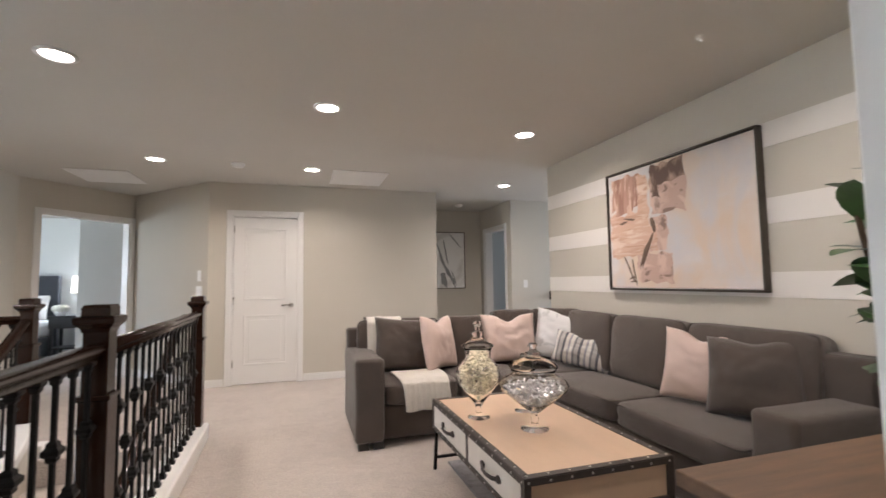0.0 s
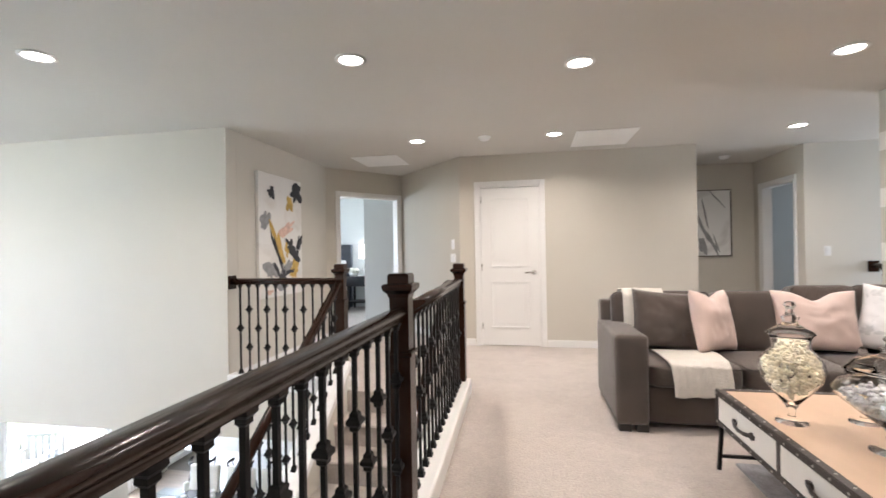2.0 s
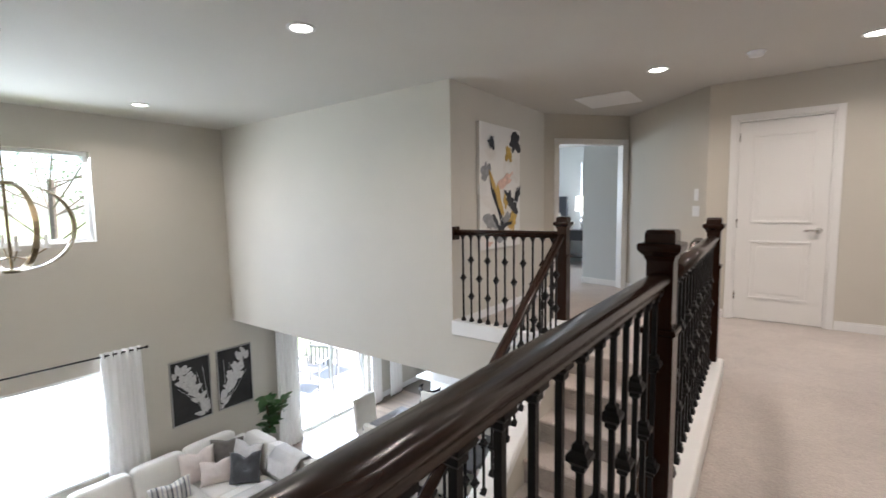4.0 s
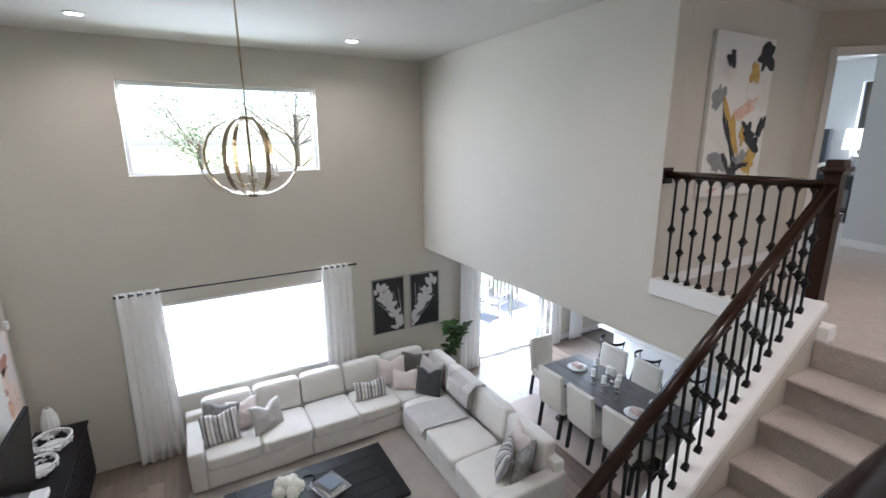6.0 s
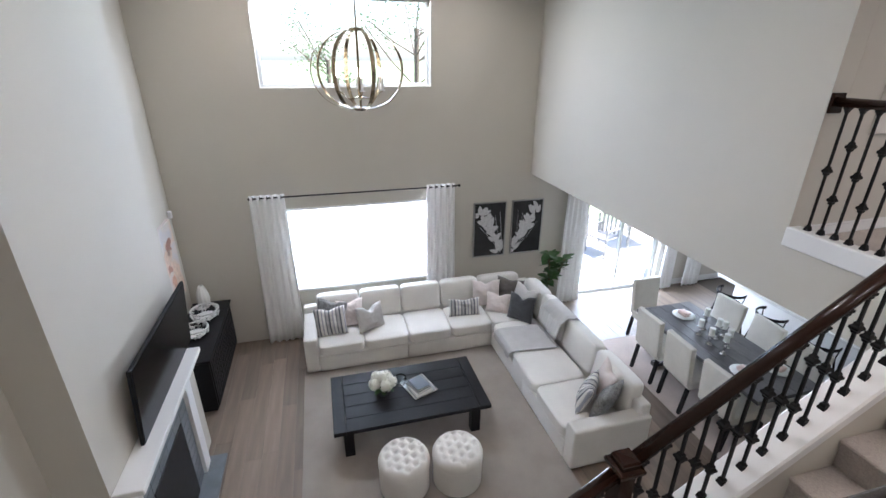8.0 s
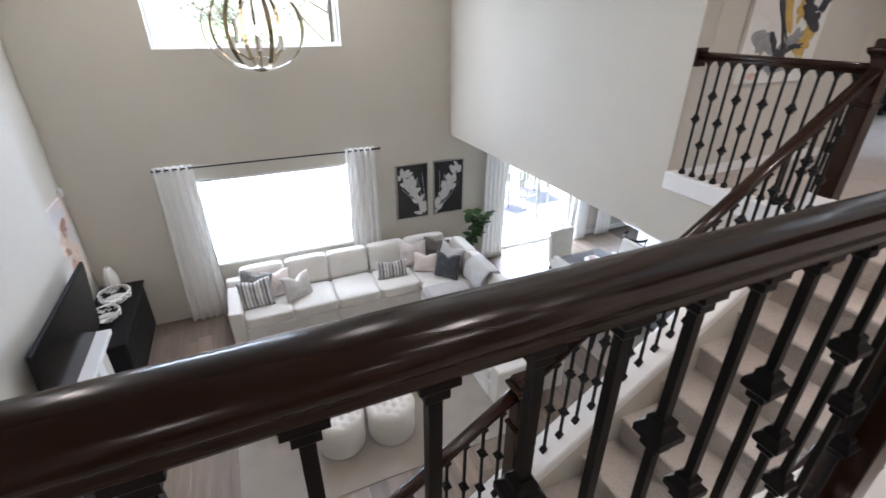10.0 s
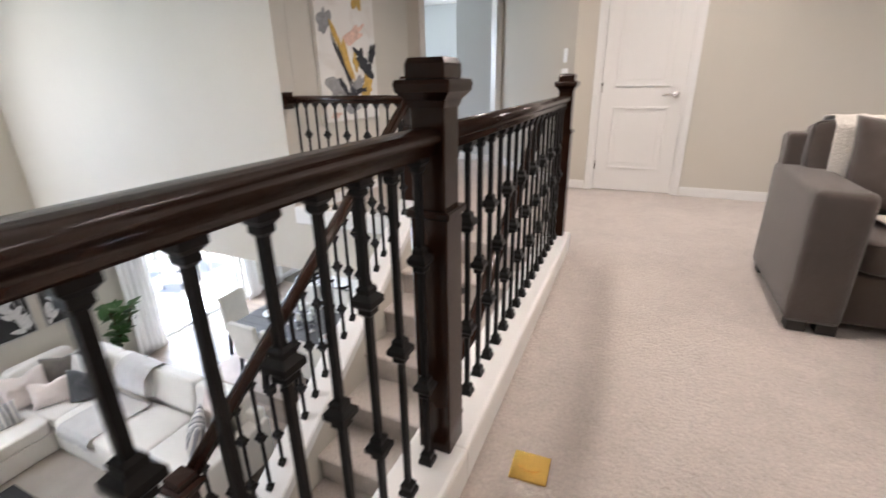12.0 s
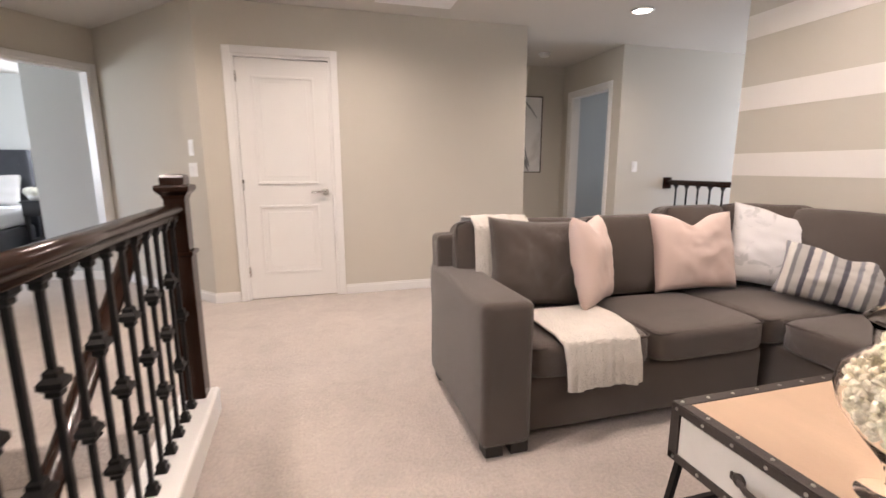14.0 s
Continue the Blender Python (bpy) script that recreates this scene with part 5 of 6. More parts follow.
def patio_chair(m):
    t = thing("patio_chair", "grey metal patio armchair on the concrete", "chair", m, "patio chairs")
    PM = mat("grey_patio_metal", (0.30, 0.29, 0.28), 0.45, metal=0.3)
    part("seat", B(-0.26, 0.26, -0.25, 0.25, 0.40, 0.44, 0.01, 1), PM, t)
    for k in range(5):
        part("back_slat", B(-0.24 + 0.11 * k, -0.19 + 0.11 * k, 0.24, 0.27, 0.44, 0.88, 0.004, 1), PM, t)
    part("back_rail", B(-0.27, 0.27, 0.23, 0.28, 0.86, 0.92, 0.01, 1), PM, t)
    for sx in (-1, 1):
        part("armrest", B(sx * 0.27 - 0.03, sx * 0.27 + 0.03, -0.24, 0.26, 0.62, 0.65, 0.008, 1), PM, t)
        for y in (-0.24, 0.24):
            part("leg", B(sx * 0.27 - 0.018, sx * 0.27 + 0.018, y - 0.018, y + 0.018, 0, 0.62), PM, t)


patio_chair(pose(-8.8, 6.95, F - 0.04, 0, 0, 20))
patio_chair(pose(-10.0, 7.2, F - 0.04, 0, 0, 200))
pt = thing("patio_table", "grey metal patio table", "table", pose(-9.4, 8.1, F - 0.04))
part("tabletop", B(-0.6, 0.6, -0.45, 0.45, 0.70, 0.73, 0.01, 1), mat("grey_patio_metal", (0.3, 0.29, 0.28)), pt)
for x in (-0.52, 0.52):
    for y in (-0.38, 0.38):
        part("leg", B(x - 0.025, x + 0.025, y - 0.025, y + 0.025, 0, 0.70), mat("grey_patio_metal", (0.3, 0.29, 0.28)), pt)

# ---- fireplace wall ----
TILE = mat("blue_grey_tile", (0.16, 0.18, 0.20), 0.3, var=0.2, scale=6, bump=0.05, bscale=60)
SOOT = mat("black_firebox", (0.012, 0.012, 0.013), 0.6, var=0.2, scale=10)
fp = thing("fireplace", "white mantel fireplace with grey tile surround", "fireplace", pose(-3.76, -0.8, F))
part("mantel_shelf", B(-0.86, 0.86, 0.002, 0.20, 1.42, 1.47, 0.006, 1), WHITE, fp, "white mantel shelf")
part("frieze", B(-0.78, 0.78, 0.002, 0.06, 1.24, 1.42, 0.004, 1), WHITE, fp)
for s in (-1, 1):
    part("pilaster", B(min(s * 0.78, s * 0.62), max(s * 0.78, s * 0.62), 0.002, 0.06, 0.0, 1.24, 0.004, 1), WHITE, fp)
tl = mesh_of(B(0.002, 0.198, 0, 0.016, 0.002, 0.098, 0.002, 1), "tile", TILE)
for r in range(12):
    for c in range(6):
        x = -0.62 + 0.2067 * c
        z = 0.02 + 0.1015 * r
        if 0.15 < (c + 0.5) / 6 < 0.84 and r < 9:
            continue
        ob = part("tile", tl, TILE, fp)
        ob.location, ob.scale = (x, 0.008, z), (1.03, 1, 1)
part("grout", B(-0.62, 0.62, 0.002, 0.010, 0.0, 1.24), mat("pale_grout", (0.5, 0.5, 0.5), 0.9), fp)
part("firebox", B(-0.40, 0.40, 0.011, 0.030, 0.02, 0.93, 0.004, 1), SOOT, fp, "black glass firebox front")
part("hearth", B(-0.85, 0.85, 0.002, 0.22, 0.001, 0.03, 0.004, 1), TILE, fp)
tv = thing("television", "large black flat-screen television on a wall mount", "television", pose(-4.06, -0.69, -1.15, -5))
part("housing", B(-0.73, 0.73, -0.03, 0.0, -0.34, 0.34, 0.006, 1), mat("tv_plastic", (0.006, 0.006, 0.0065), 0.5, spec=0.25), tv)
part("screen", B(-0.715, 0.715, 0.001, 0.004, -0.325, 0.325), mat("tv_screen", (0.003, 0.003, 0.0035), 0.16, var=0.01, spec=0.08), tv, "dark glossy screen")
part("mount", B(-0.2, 0.2, -0.075, -0.03, -0.15, 0.15), IRON, tv)
cab = thing("sideboard", "black carved wooden sideboard against the wall", "sideboard", pose(-6.12, -1.285, F))
part("top", B(-0.79, 0.79, 0.0, 0.525, 0.77, 0.80, 0.004, 1), BLACKWOOD, cab)
part("body", B(-0.75, 0.75, 0.01, 0.495, 0.06, 0.77), BLACKWOOD, cab)
part("plinth", B(-0.72, 0.72, 0.03, 0.47, 0.0, 0.06), BLACKWOOD, cab)
for k in range(3):
    x = -0.74 + 0.495 * k
    d = part("door", B(x, x + 0.485, 0.495, 0.51, 0.08, 0.75, 0.003, 1), BLACKWOOD, cab)
    for i in range(5):
        for j in range(7):
            part("carving", B(x + 0.03 + 0.086 * i, x + 0.03 + 0.086 * i + 0.07, 0.51, 0.517, 0.10 + 0.092 * j, 0.10 + 0.092 * j + 0.07, 0.006, 1), BLACKWOOD, d)
WHITECER = mat("matte_white_ceramic", (0.74, 0.73, 0.70), 0.55, var=0.04, scale=20, bump=0.1, bscale=90)


def coral_bowl(x, y, r, h, seed):
    t = thing("openwork_bowl", "white ceramic openwork coral bowl on the sideboard", "bowl", pose(x, y, F + 0.80), "coral bowls")
    rnd = random.Random(seed)
    bm = lathe([(0, 0), (r * 0.45, 0), (r * 0.5, 0.006), (r * 0.8, h * 0.3), (r * 0.76, h * 0.32), (r * 0.42, 0.02), (0, 0.018)], 22)
    part("body", bm, WHITECER, t, smooth=True)
    bm = bmesh.new()
    for k in range(46):
        a = 2 * math.pi * k / 46 * 3.0 + rnd.uniform(-0.2, 0.2)
        z0 = h * (0.3 + 0.2 * (k % 4))
        rr = r * (0.80 + 0.2 * math.sin(min(1, z0 / h) * 1.6))
        pts = []
        for q in range(4):
            f = q / 3
            aa = a + (rnd.choice((-1, 1)) * 0.28) * f
            z = min(h, z0 + 0.28 * h * f)
            r2 = r * (0.78 + 0.22 * math.sin(z / h * 1.9))
            pts.append((r2 * math.cos(aa), r2 * math.sin(aa), z))
        sweep(pts, circle(0.010, 6), bm=bm)
    sweep([(r * 0.985 * math.cos(2 * math.pi * k / 24), r * 0.985 * math.sin(2 * math.pi * k / 24), h) for k in range(24)], circle(0.010, 6), closed=True, bm=bm)
    part("openwork", bm, WHITECER, t, smooth=True)


coral_bowl(-6.40, -1.0, 0.18, 0.15, 1)
coral_bowl(-5.96, -1.03, 0.155, 0.13, 2)
vb = bmesh.new()
NR = 40
rings = []
for r, z in ((0.055, 0), (0.075, 0.05), (0.085, 0.14), (0.075, 0.24), (0.05, 0.32), (0.03, 0.36), (0.022, 0.355)):
    rings.append([vb.verts.new((r * (1 + 0.06 * math.cos(10 * 2 * math.pi * i / NR)) * math.cos(2 * math.pi * i / NR), r * (1 + 0.06 * math.cos(10 * 2 * math.pi * i / NR)) * math.sin(2 * math.pi * i / NR), z)) for i in range(NR)])
for a, b in zip(rings, rings[1:]):
    for i in range(NR):
        vb.faces.new((a[i], a[(i + 1) % NR], b[(i + 1) % NR], b[i]))
vb.faces.new(rings[0][::-1])
solid("vase", vb, WHITECER, "ribbed white ceramic vase on the sideboard", "vase", m=pose(-6.74, -1.08, F + 0.80), smooth=True)
sa = thing("painting", "small abstract blush canvas above the sideboard", "painting", pose(-6.08, -1.3, -1.83, 0, 0, 180))
part("canvas", B(0, 0.62, -0.045, -0.001, 0, 1.08, 0.003, 1), PEACHY, sa)
for mt, lst in ((RUST, [(0.36, 0.78, 0.20, 0.16, 0.4), (0.22, 0.52, 0.16, 0.1, -0.5)]), (PALE, [(0.25, 0.62, 0.3, 0.26, 0.2), (0.42, 0.4, 0.24, 0.3, 0.1)]), (SALMON, [(0.30, 0.30, 0.14, 0.2, 0.6)])):
    for i, q in enumerate(lst):
        bm = bmesh.new()
        blob(bm, q[0], q[1], q[2], q[3], q[4], i * 2.7 + q[0], -0.0465 - 0.0005 * i, rough=0.8, n=24)
        part("brush_mark", bm, mt, sa)
sensor = thing("motion_sensor", "small white plastic corner sensor on the wall", "sensor", pose(-6.82, -1.3, -0.73, 0, 0, 180))
part("housing", B(-0.035, 0.035, -0.05, -0.001, -0.05, 0.05, 0.012, 2), WHITE, sensor)

# ---- flower pictures ----
BLACKP2 = mat("black_print_ground", (0.02, 0.019, 0.019), 0.5, var=0.4, scale=6)
PETAL = mat("silver_white_paint", (0.62, 0.61, 0.60), 0.5, var=0.2, scale=30)
SILVERF = mat("silver_frame", (0.45, 0.44, 0.42), 0.35, metal=0.8)


def petal(bm, x, z, ln, wd, a, y):
    pts = []
    for k in range(14):
        s = 2 * math.pi * k / 14
        px, pz = ln / 2 + ln / 2 * math.cos(s), wd / 2 * math.sin(s) * (1 - 0.35 * math.cos(s))
        pts.append((x + px * math.cos(a) - pz * math.sin(a), z + px * math.sin(a) + pz * math.cos(a)))
    bm.faces.new([bm.verts.new((min(max(u, 0.03), 0.54), y, min(max(v, 0.03), 0.93))) for u, v in pts])


def flower_picture(y0, flip, seed):
    m = Matrix.Translation((WX, y0, -1.89)) @ Matrix.Rotation(radians(90), 4, "Z")
    t = thing("framed_print", "framed black print with silver-white magnolia branches", "picture", m, "flower prints")
    part("print", B(0.015, 0.555, -0.02, -0.002, 0.015, 0.945), BLACKP2, t)
    fr = bmesh.new()
    for a in ((0, 0.57, 0, 0.018), (0, 0.57, 0.942, 0.96), (0, 0.018, 0.018, 0.942), (0.552, 0.57, 0.018, 0.942)):
        box(fr, a[0], a[1], -0.035, -0.001, a[2], a[3], 0.002, 1)
    part("frame", fr, SILVERF, t)
    rnd = random.Random(seed)
    for k in range(46):
        f = rnd.random()
        s = rnd.uniform(-0.6, 0.6)
        x = (0.5 - f * 0.42 + s * 0.16 * f) if not flip else (0.07 + f * 0.42 + s * 0.16 * f)
        z = 0.10 + 0.74 * f ** 0.8 - abs(s) * 0.12
        bm = bmesh.new()
        petal(bm, min(max(x, 0.06), 0.46), max(z, 0.05), rnd.uniform(0.11, 0.17), rnd.uniform(0.05, 0.085), rnd.uniform(0.2, 2.9), -0.0215 - 0.0003 * k)
        part("petal", bm, PETAL, t)
    bm = bmesh.new()
    for k in range(5):
        x0, x1 = (0.50, 0.10 + 0.09 * k) if not flip else (0.07, 0.47 - 0.09 * k)
        sweep([(x0, -0.0212, 0.05), ((x0 + x1) / 2 + 0.03, -0.0212, 0.3), (x1, -0.0212, 0.55 + 0.06 * k)], circle(0.003, 5), bm=bm)
    part("branch", bm, PETAL, t)


flower_picture(3.09, False, 11)
flower_picture(3.76, True, 12)

# ---- white sectional sofa ----
ws = thing("sectional_sofa", "off-white linen corner sofa with loose cushions", "sofa", pose(-0.08, 0.09, F))
wx0, wx1 = -6.62, -5.74
part("armrest", soft_box(wx1 - wx0, 0.19, 0.55, 0.03, Matrix.Translation((wx0, 0.20, 0.03)), seed=31), WHITESOFA, ws, smooth=True)
for y0, y1 in ((0.39, 1.66), (1.665, 2.98)):
    part("base", soft_box(wx1 - wx0, y1 - y0, 0.25, 0.015, Matrix.Translation((wx0, y0, 0.03)), seed=y0), WHITESOFA, ws, smooth=True)
part("base", soft_box(0.95, 0.95, 0.25, 0.015, Matrix.Translation((wx0, 2.985, 0.03)), seed=33), WHITESOFA, ws, smooth=True)
for x0, x1 in ((-5.67, -4.62), (-4.615, -3.50)):
    part("base", soft_box(x1 - x0, 0.95, 0.25, 0.015, Matrix.Translation((x0, 2.985, 0.03)), seed=x0), WHITESOFA, ws, smooth=True)
part("armrest", soft_box(0.19, 0.95, 0.53, 0.03, Matrix.Translation((-3.50, 2.985, 0.03)), seed=36), WHITESOFA, ws, smooth=True)
part("back_frame", soft_box(0.15, 3.74, 0.62, 0.03, Matrix.Translation((wx0 - 0.02, 0.20, 0.06)), seed=37), WHITESOFA, ws, smooth=True)
part("back_frame", soft_box(3.1, 0.15, 0.62, 0.03, Matrix.Translation((-6.47, 3.80, 0.06)), seed=38), WHITESOFA, ws, smooth=True)
for i in range(4):
    a = 0.39 + 0.65 * i
    seat_cushion(ws, wx0 + 0.22, wx1 + 0.02, a, a + 0.65, 0.28, 0.17, WHITESOFA, None, i + 41)
    back_cushion(ws, pose(wx0 + 0.14, a + 0.325, 0.42, -8, 0, 90), 0.64, 0.44, 0.19, WHITESOFA, None, i + 51)
seat_cushion(ws, wx0 + 0.22, -5.72, 3.0, 3.72, 0.28, 0.165, WHITESOFA, None, 61)
back_cushion(ws, pose(wx0 + 0.14, 3.35, 0.42, -8, 0, 90), 0.72, 0.44, 0.19, WHITESOFA, None, 62)
back_cushion(ws, pose(-6.0, 3.80, 0.42, -8, 0, 0), 0.62, 0.44, 0.19, WHITESOFA, None, 63)
for i in range(3):
    a = -5.72 + 0.74 * i
    seat_cushion(ws, a, a + 0.74, 2.965, 3.70, 0.28, 0.17, WHITESOFA, None, i + 65)
    back_cushion(ws, pose(a + 0.37, 3.80, 0.42, -8, 0, 0), 0.73, 0.44, 0.19, WHITESOFA, None, i + 71)
WGREY = mat("pale_grey_linen", (0.52, 0.50, 0.48), 0.9, var=0.06, bump=0.3, bscale=400)
WPINK = mat("pale_blush_linen", (0.68, 0.60, 0.56), 0.9, var=0.05, bump=0.3, bscale=400)
DARKP = mat("charcoal_velvet", (0.035, 0.036, 0.04), 0.85, var=0.2, bump=0.3, bscale=300, sheen=0.4)
DKTAUPE = mat("dark_taupe_velvet", (0.12, 0.105, 0.09), 0.85, var=0.2, bump=0.3, bscale=300, sheen=0.4)
FURRY = mat("grey_tufted_yarn", (0.22, 0.215, 0.21), 0.95, var=0.7, scale=28, bump=1.0, bscale=70, fine=1.0)
SG = "throw pillows on the white sofa"
SZ = F + 0.455
throw_pillow(pose(-6.230, 0.650, SZ, -16, 6, 70), 0.46, 0.46, 0.17, FURRY, "grey tufted yarn pillow on the white sofa", 21, 0.06, SG)
throw_pillow(pose(-6.060, 0.690, SZ, -20, -6, 84), 0.46, 0.42, 0.16, STRIPE, "striped grey and cream pillow beside the armrest", 22, 0.08, SG)
throw_pillow(pose(-6.240, 0.950, SZ, -16, 8, 108), 0.44, 0.42, 0.16, WPINK, "pale blush linen pillow on the white sofa", 23, 0.1, SG)
throw_pillow(pose(-6.080, 1.270, SZ, -20, 4, 118), 0.46, 0.38, 0.16, WGREY, "pale grey linen pillow leaning on a cushion", 24, 0.2, SG)
throw_pillow(pose(-6.100, 2.710, SZ, -18, 0, 84), 0.50, 0.28, 0.15, STRIPE, "striped grey and cream lumbar pillow on the white sofa", 25, 0.1, SG)
throw_pillow(pose(-6.300, 3.140, SZ, -14, 0, 80), 0.46, 0.44, 0.16, WPINK, "pale blush pillow in the sofa corner", 26, 0.12, SG)
throw_pillow(pose(-6.280, 3.510, SZ, -14, 0, 50), 0.46, 0.44, 0.16, DKTAUPE, "dark taupe velvet pillow in the sofa corner", 27, 0.05, SG)
throw_pillow(pose(-6.000, 3.610, SZ, -16, 4, 24), 0.46, 0.44, 0.16, WGREY, "grey linen pillow in the sofa corner", 28, 0.14, SG)
throw_pillow(pose(-6.060, 3.250, SZ, -18, 0, 60), 0.40, 0.32, 0.14, WPINK, "small pale pillow in front of the corner cushions", 29, 0.12, SG)
throw_pillow(pose(-5.740, 3.470, SZ, -20, -4, 36), 0.44, 0.42, 0.16, DARKP, "charcoal velvet pillow in front of the corner cushions", 30, 0.16, SG)
throw_pillow(pose(-3.940, 3.710, SZ, -14, 0, -20), 0.44, 0.44, 0.16, WPINK, "pale blush pillow near the sofa end", 31, 0.12, SG)
throw_pillow(pose(-3.900, 3.430, SZ, -20, 0, -42), 0.44, 0.40, 0.16, STRIPE, "striped pillow near the sofa end", 32, 0.16, SG)
throw_pillow(pose(-3.740, 3.590, SZ, -20, 4, -62), 0.44, 0.42, 0.17, FURRY, "grey tufted yarn pillow near the sofa end", 33, 0.06, SG)
gt = thing("throw_blanket", "grey woven throw over the corner seat", "blanket", pose(-5.23, 0.09, F))
part("seat_fold", draped([(3.60, 0.50), (3.40, 0.487), (3.15, 0.486), (2.98, 0.47), (2.945, 0.42), (2.938, 0.33)], 0.62, 3.0, lean=-0.12), WGREY, gt, smooth=True)
part("back_fold", draped([(3.98, 0.62), (3.95, 0.80), (3.88, 0.90), (3.74, 0.91), (3.62, 0.82), (3.58, 0.60)], 0.60, 7.0), WGREY, gt, smooth=True)

# ---- coffee table, ottomans, rug ----
GRUG = mat("greige_wool_rug", (0.33, 0.29, 0.25), 0.95, var=0.18, scale=3, bump=0.7, bscale=160, fine=0.5)
solid("rug", B(-5.95, -3.05, 0.25, 3.1, F + 0.001, F + 0.014, 0.004, 1), GRUG, "plain greige wool rug on the plank floor", "rug")
bt = thing("coffee_table", "low black-stained plank coffee table with block legs", "table", pose(0, 0, F + 0.014))
for k in range(5):
    part("plank", B(-5.10 + 0.194 * k, -5.10 + 0.194 * k + 0.192, 0.76, 2.28, 0.39, 0.44, 0.003, 1), BLACKWOOD, bt)
for y0, y1 in ((0.62, 0.757), (2.283, 2.42)):
    part("breadboard_end", B(-5.10, -4.13, y0, y1, 0.388, 0.441, 0.004, 1), BLACKWOOD, bt)
for x in (-5.02, -4.32):
    for y in (0.72, 2.21):
        part("leg", B(x, x + 0.11, y, y + 0.11, 0.0, 0.388, 0.004, 1), BLACKWOOD, bt)
part("apron", B(-4.98, -4.25, 0.76, 2.27, 0.32, 0.388), BLACKWOOD, bt)
TZ = F + 0.014 + 0.442
fv = thing("flower_vase", "white hydrangeas in a smoky glass vase", "flowers", pose(-4.62, 1.22, TZ))
part("vase", lathe([(0, 0.001), (0.06, 0.001), (0.085, 0.03), (0.09, 0.07), (0.075, 0.11), (0.068, 0.12), (0.06, 0.115), (0.0, 0.02)], 22), mat("smoky_glass", (0.06, 0.065, 0.07), 0.1, var=0.1), fv, smooth=True)
HYD = mat("hydrangea_petal", (0.76, 0.75, 0.66), 0.8, var=0.1, scale=30)
rnd = random.Random(5)
for cx, cy, cz in ((0, 0, 0.25), (0.09, 0.03, 0.2), (-0.08, 0.05, 0.2), (0.02, -0.09, 0.19), (-0.05, -0.05, 0.23), (0.05, 0.09, 0.22)):
    bm = bmesh.new()
    for k in range(110):
        d = Vector((rnd.gauss(0, 1), rnd.gauss(0, 1), rnd.gauss(0, 1))).normalized()
        q = bmesh.new()
        bmesh.ops.create_grid(q, x_segments=1, y_segments=1, size=0.011)
        q.verts.ensure_lookup_table()
        q.verts[0].co.z += 0.006
        q.verts[3].co.z += 0.006
        join(bm, q, Matrix.Translation(Vector((cx, cy, cz)) + d * 0.072) @ d.to_track_quat("Z", "Y").to_matrix().to_4x4() @ Matrix.Rotation(rnd.random() * 6, 4, "Z"))
    bmesh.ops.create_icosphere(bm, subdivisions=2, radius=0.064, matrix=Matrix.Translation((cx, cy, cz)))
    part("flower_head", bm, HYD, fv)
lm = leaf_mesh("leaf", 0.11, 0.07, LEAF)
for k in range(8):
    l = part("leaf", lm, LEAF, fv)
    l.matrix_local = Matrix.Translation((0.05 * math.cos(k * 0.8), 0.05 * math.sin(k * 0.8), 0.13)) @ Euler((0.1, 0, k * 0.8 - 1.57)).to_matrix().to_4x4()
gl = solid("candle_globe", lathe([(0, 0.001), (0.045, 0.001), (0.07, 0.03), (0.075, 0.07), (0.06, 0.11), (0.056, 0.108), (0.07, 0.07), (0.06, 0.02), (0, 0.012)], 24), CLEAR, "round clear glass candle globe on the table", "candle holder", m=pose(-4.76, 1.46, TZ), smooth=True)
gl.visible_shadow = False
CHROME = mat("polished_chrome", (0.8, 0.8, 0.8), 0.08, metal=1.0, var=0.02)
tr = thing("tray", "square chrome-rimmed mirrored tray on the table", "tray", pose(-4.62, 1.66, TZ, 0, 0, 20))
part("base", B(-0.17, 0.17, -0.15, 0.15, 0.001, 0.01), mat("tray_glass", (0.45, 0.46, 0.47), 0.1, metal=0.5), tr)
for a in ((-0.18, 0.18, -0.16, -0.15), (-0.18, 0.18, 0.15, 0.16), (-0.18, -0.17, -0.15, 0.15), (0.17, 0.18, -0.15, 0.15)):
    part("rim", B(*a, 0.001, 0.035, 0.002, 1), CHROME, tr)
zb = TZ + 0.011
for i, (w, d, h, col, a) in enumerate(((0.28, 0.22, 0.025, (0.62, 0.61, 0.58), 18), (0.25, 0.19, 0.03, (0.16, 0.17, 0.19), 26), (0.23, 0.17, 0.022, (0.10, 0.12, 0.15), 22))):
    bk = thing("book", ("pale" if not i else "slate blue") + " hardback book stacked on the tray", "book", pose(-4.62, 1.66, zb, 0, 0, a), "books on the tray")
    cv = mat("book_cover_%d" % i, col, 0.6, var=0.05)
    part("cover", B(-w / 2, w / 2, -d / 2, d / 2, 0.0, 0.003), cv, bk)
    part("cover", B(-w / 2, w / 2, -d / 2, d / 2, h - 0.003, h), cv, bk)
    part("spine", B(-w / 2, -w / 2 + 0.004, -d / 2, d / 2, 0.003, h - 0.003), cv, bk)
    part("pages", B(-w / 2 + 0.004, w / 2 - 0.006, -d / 2 + 0.005, d / 2 - 0.005, 0.003, h - 0.003), mat("paper", (0.72, 0.70, 0.64), 0.9), bk)
    zb += h + 0.0005


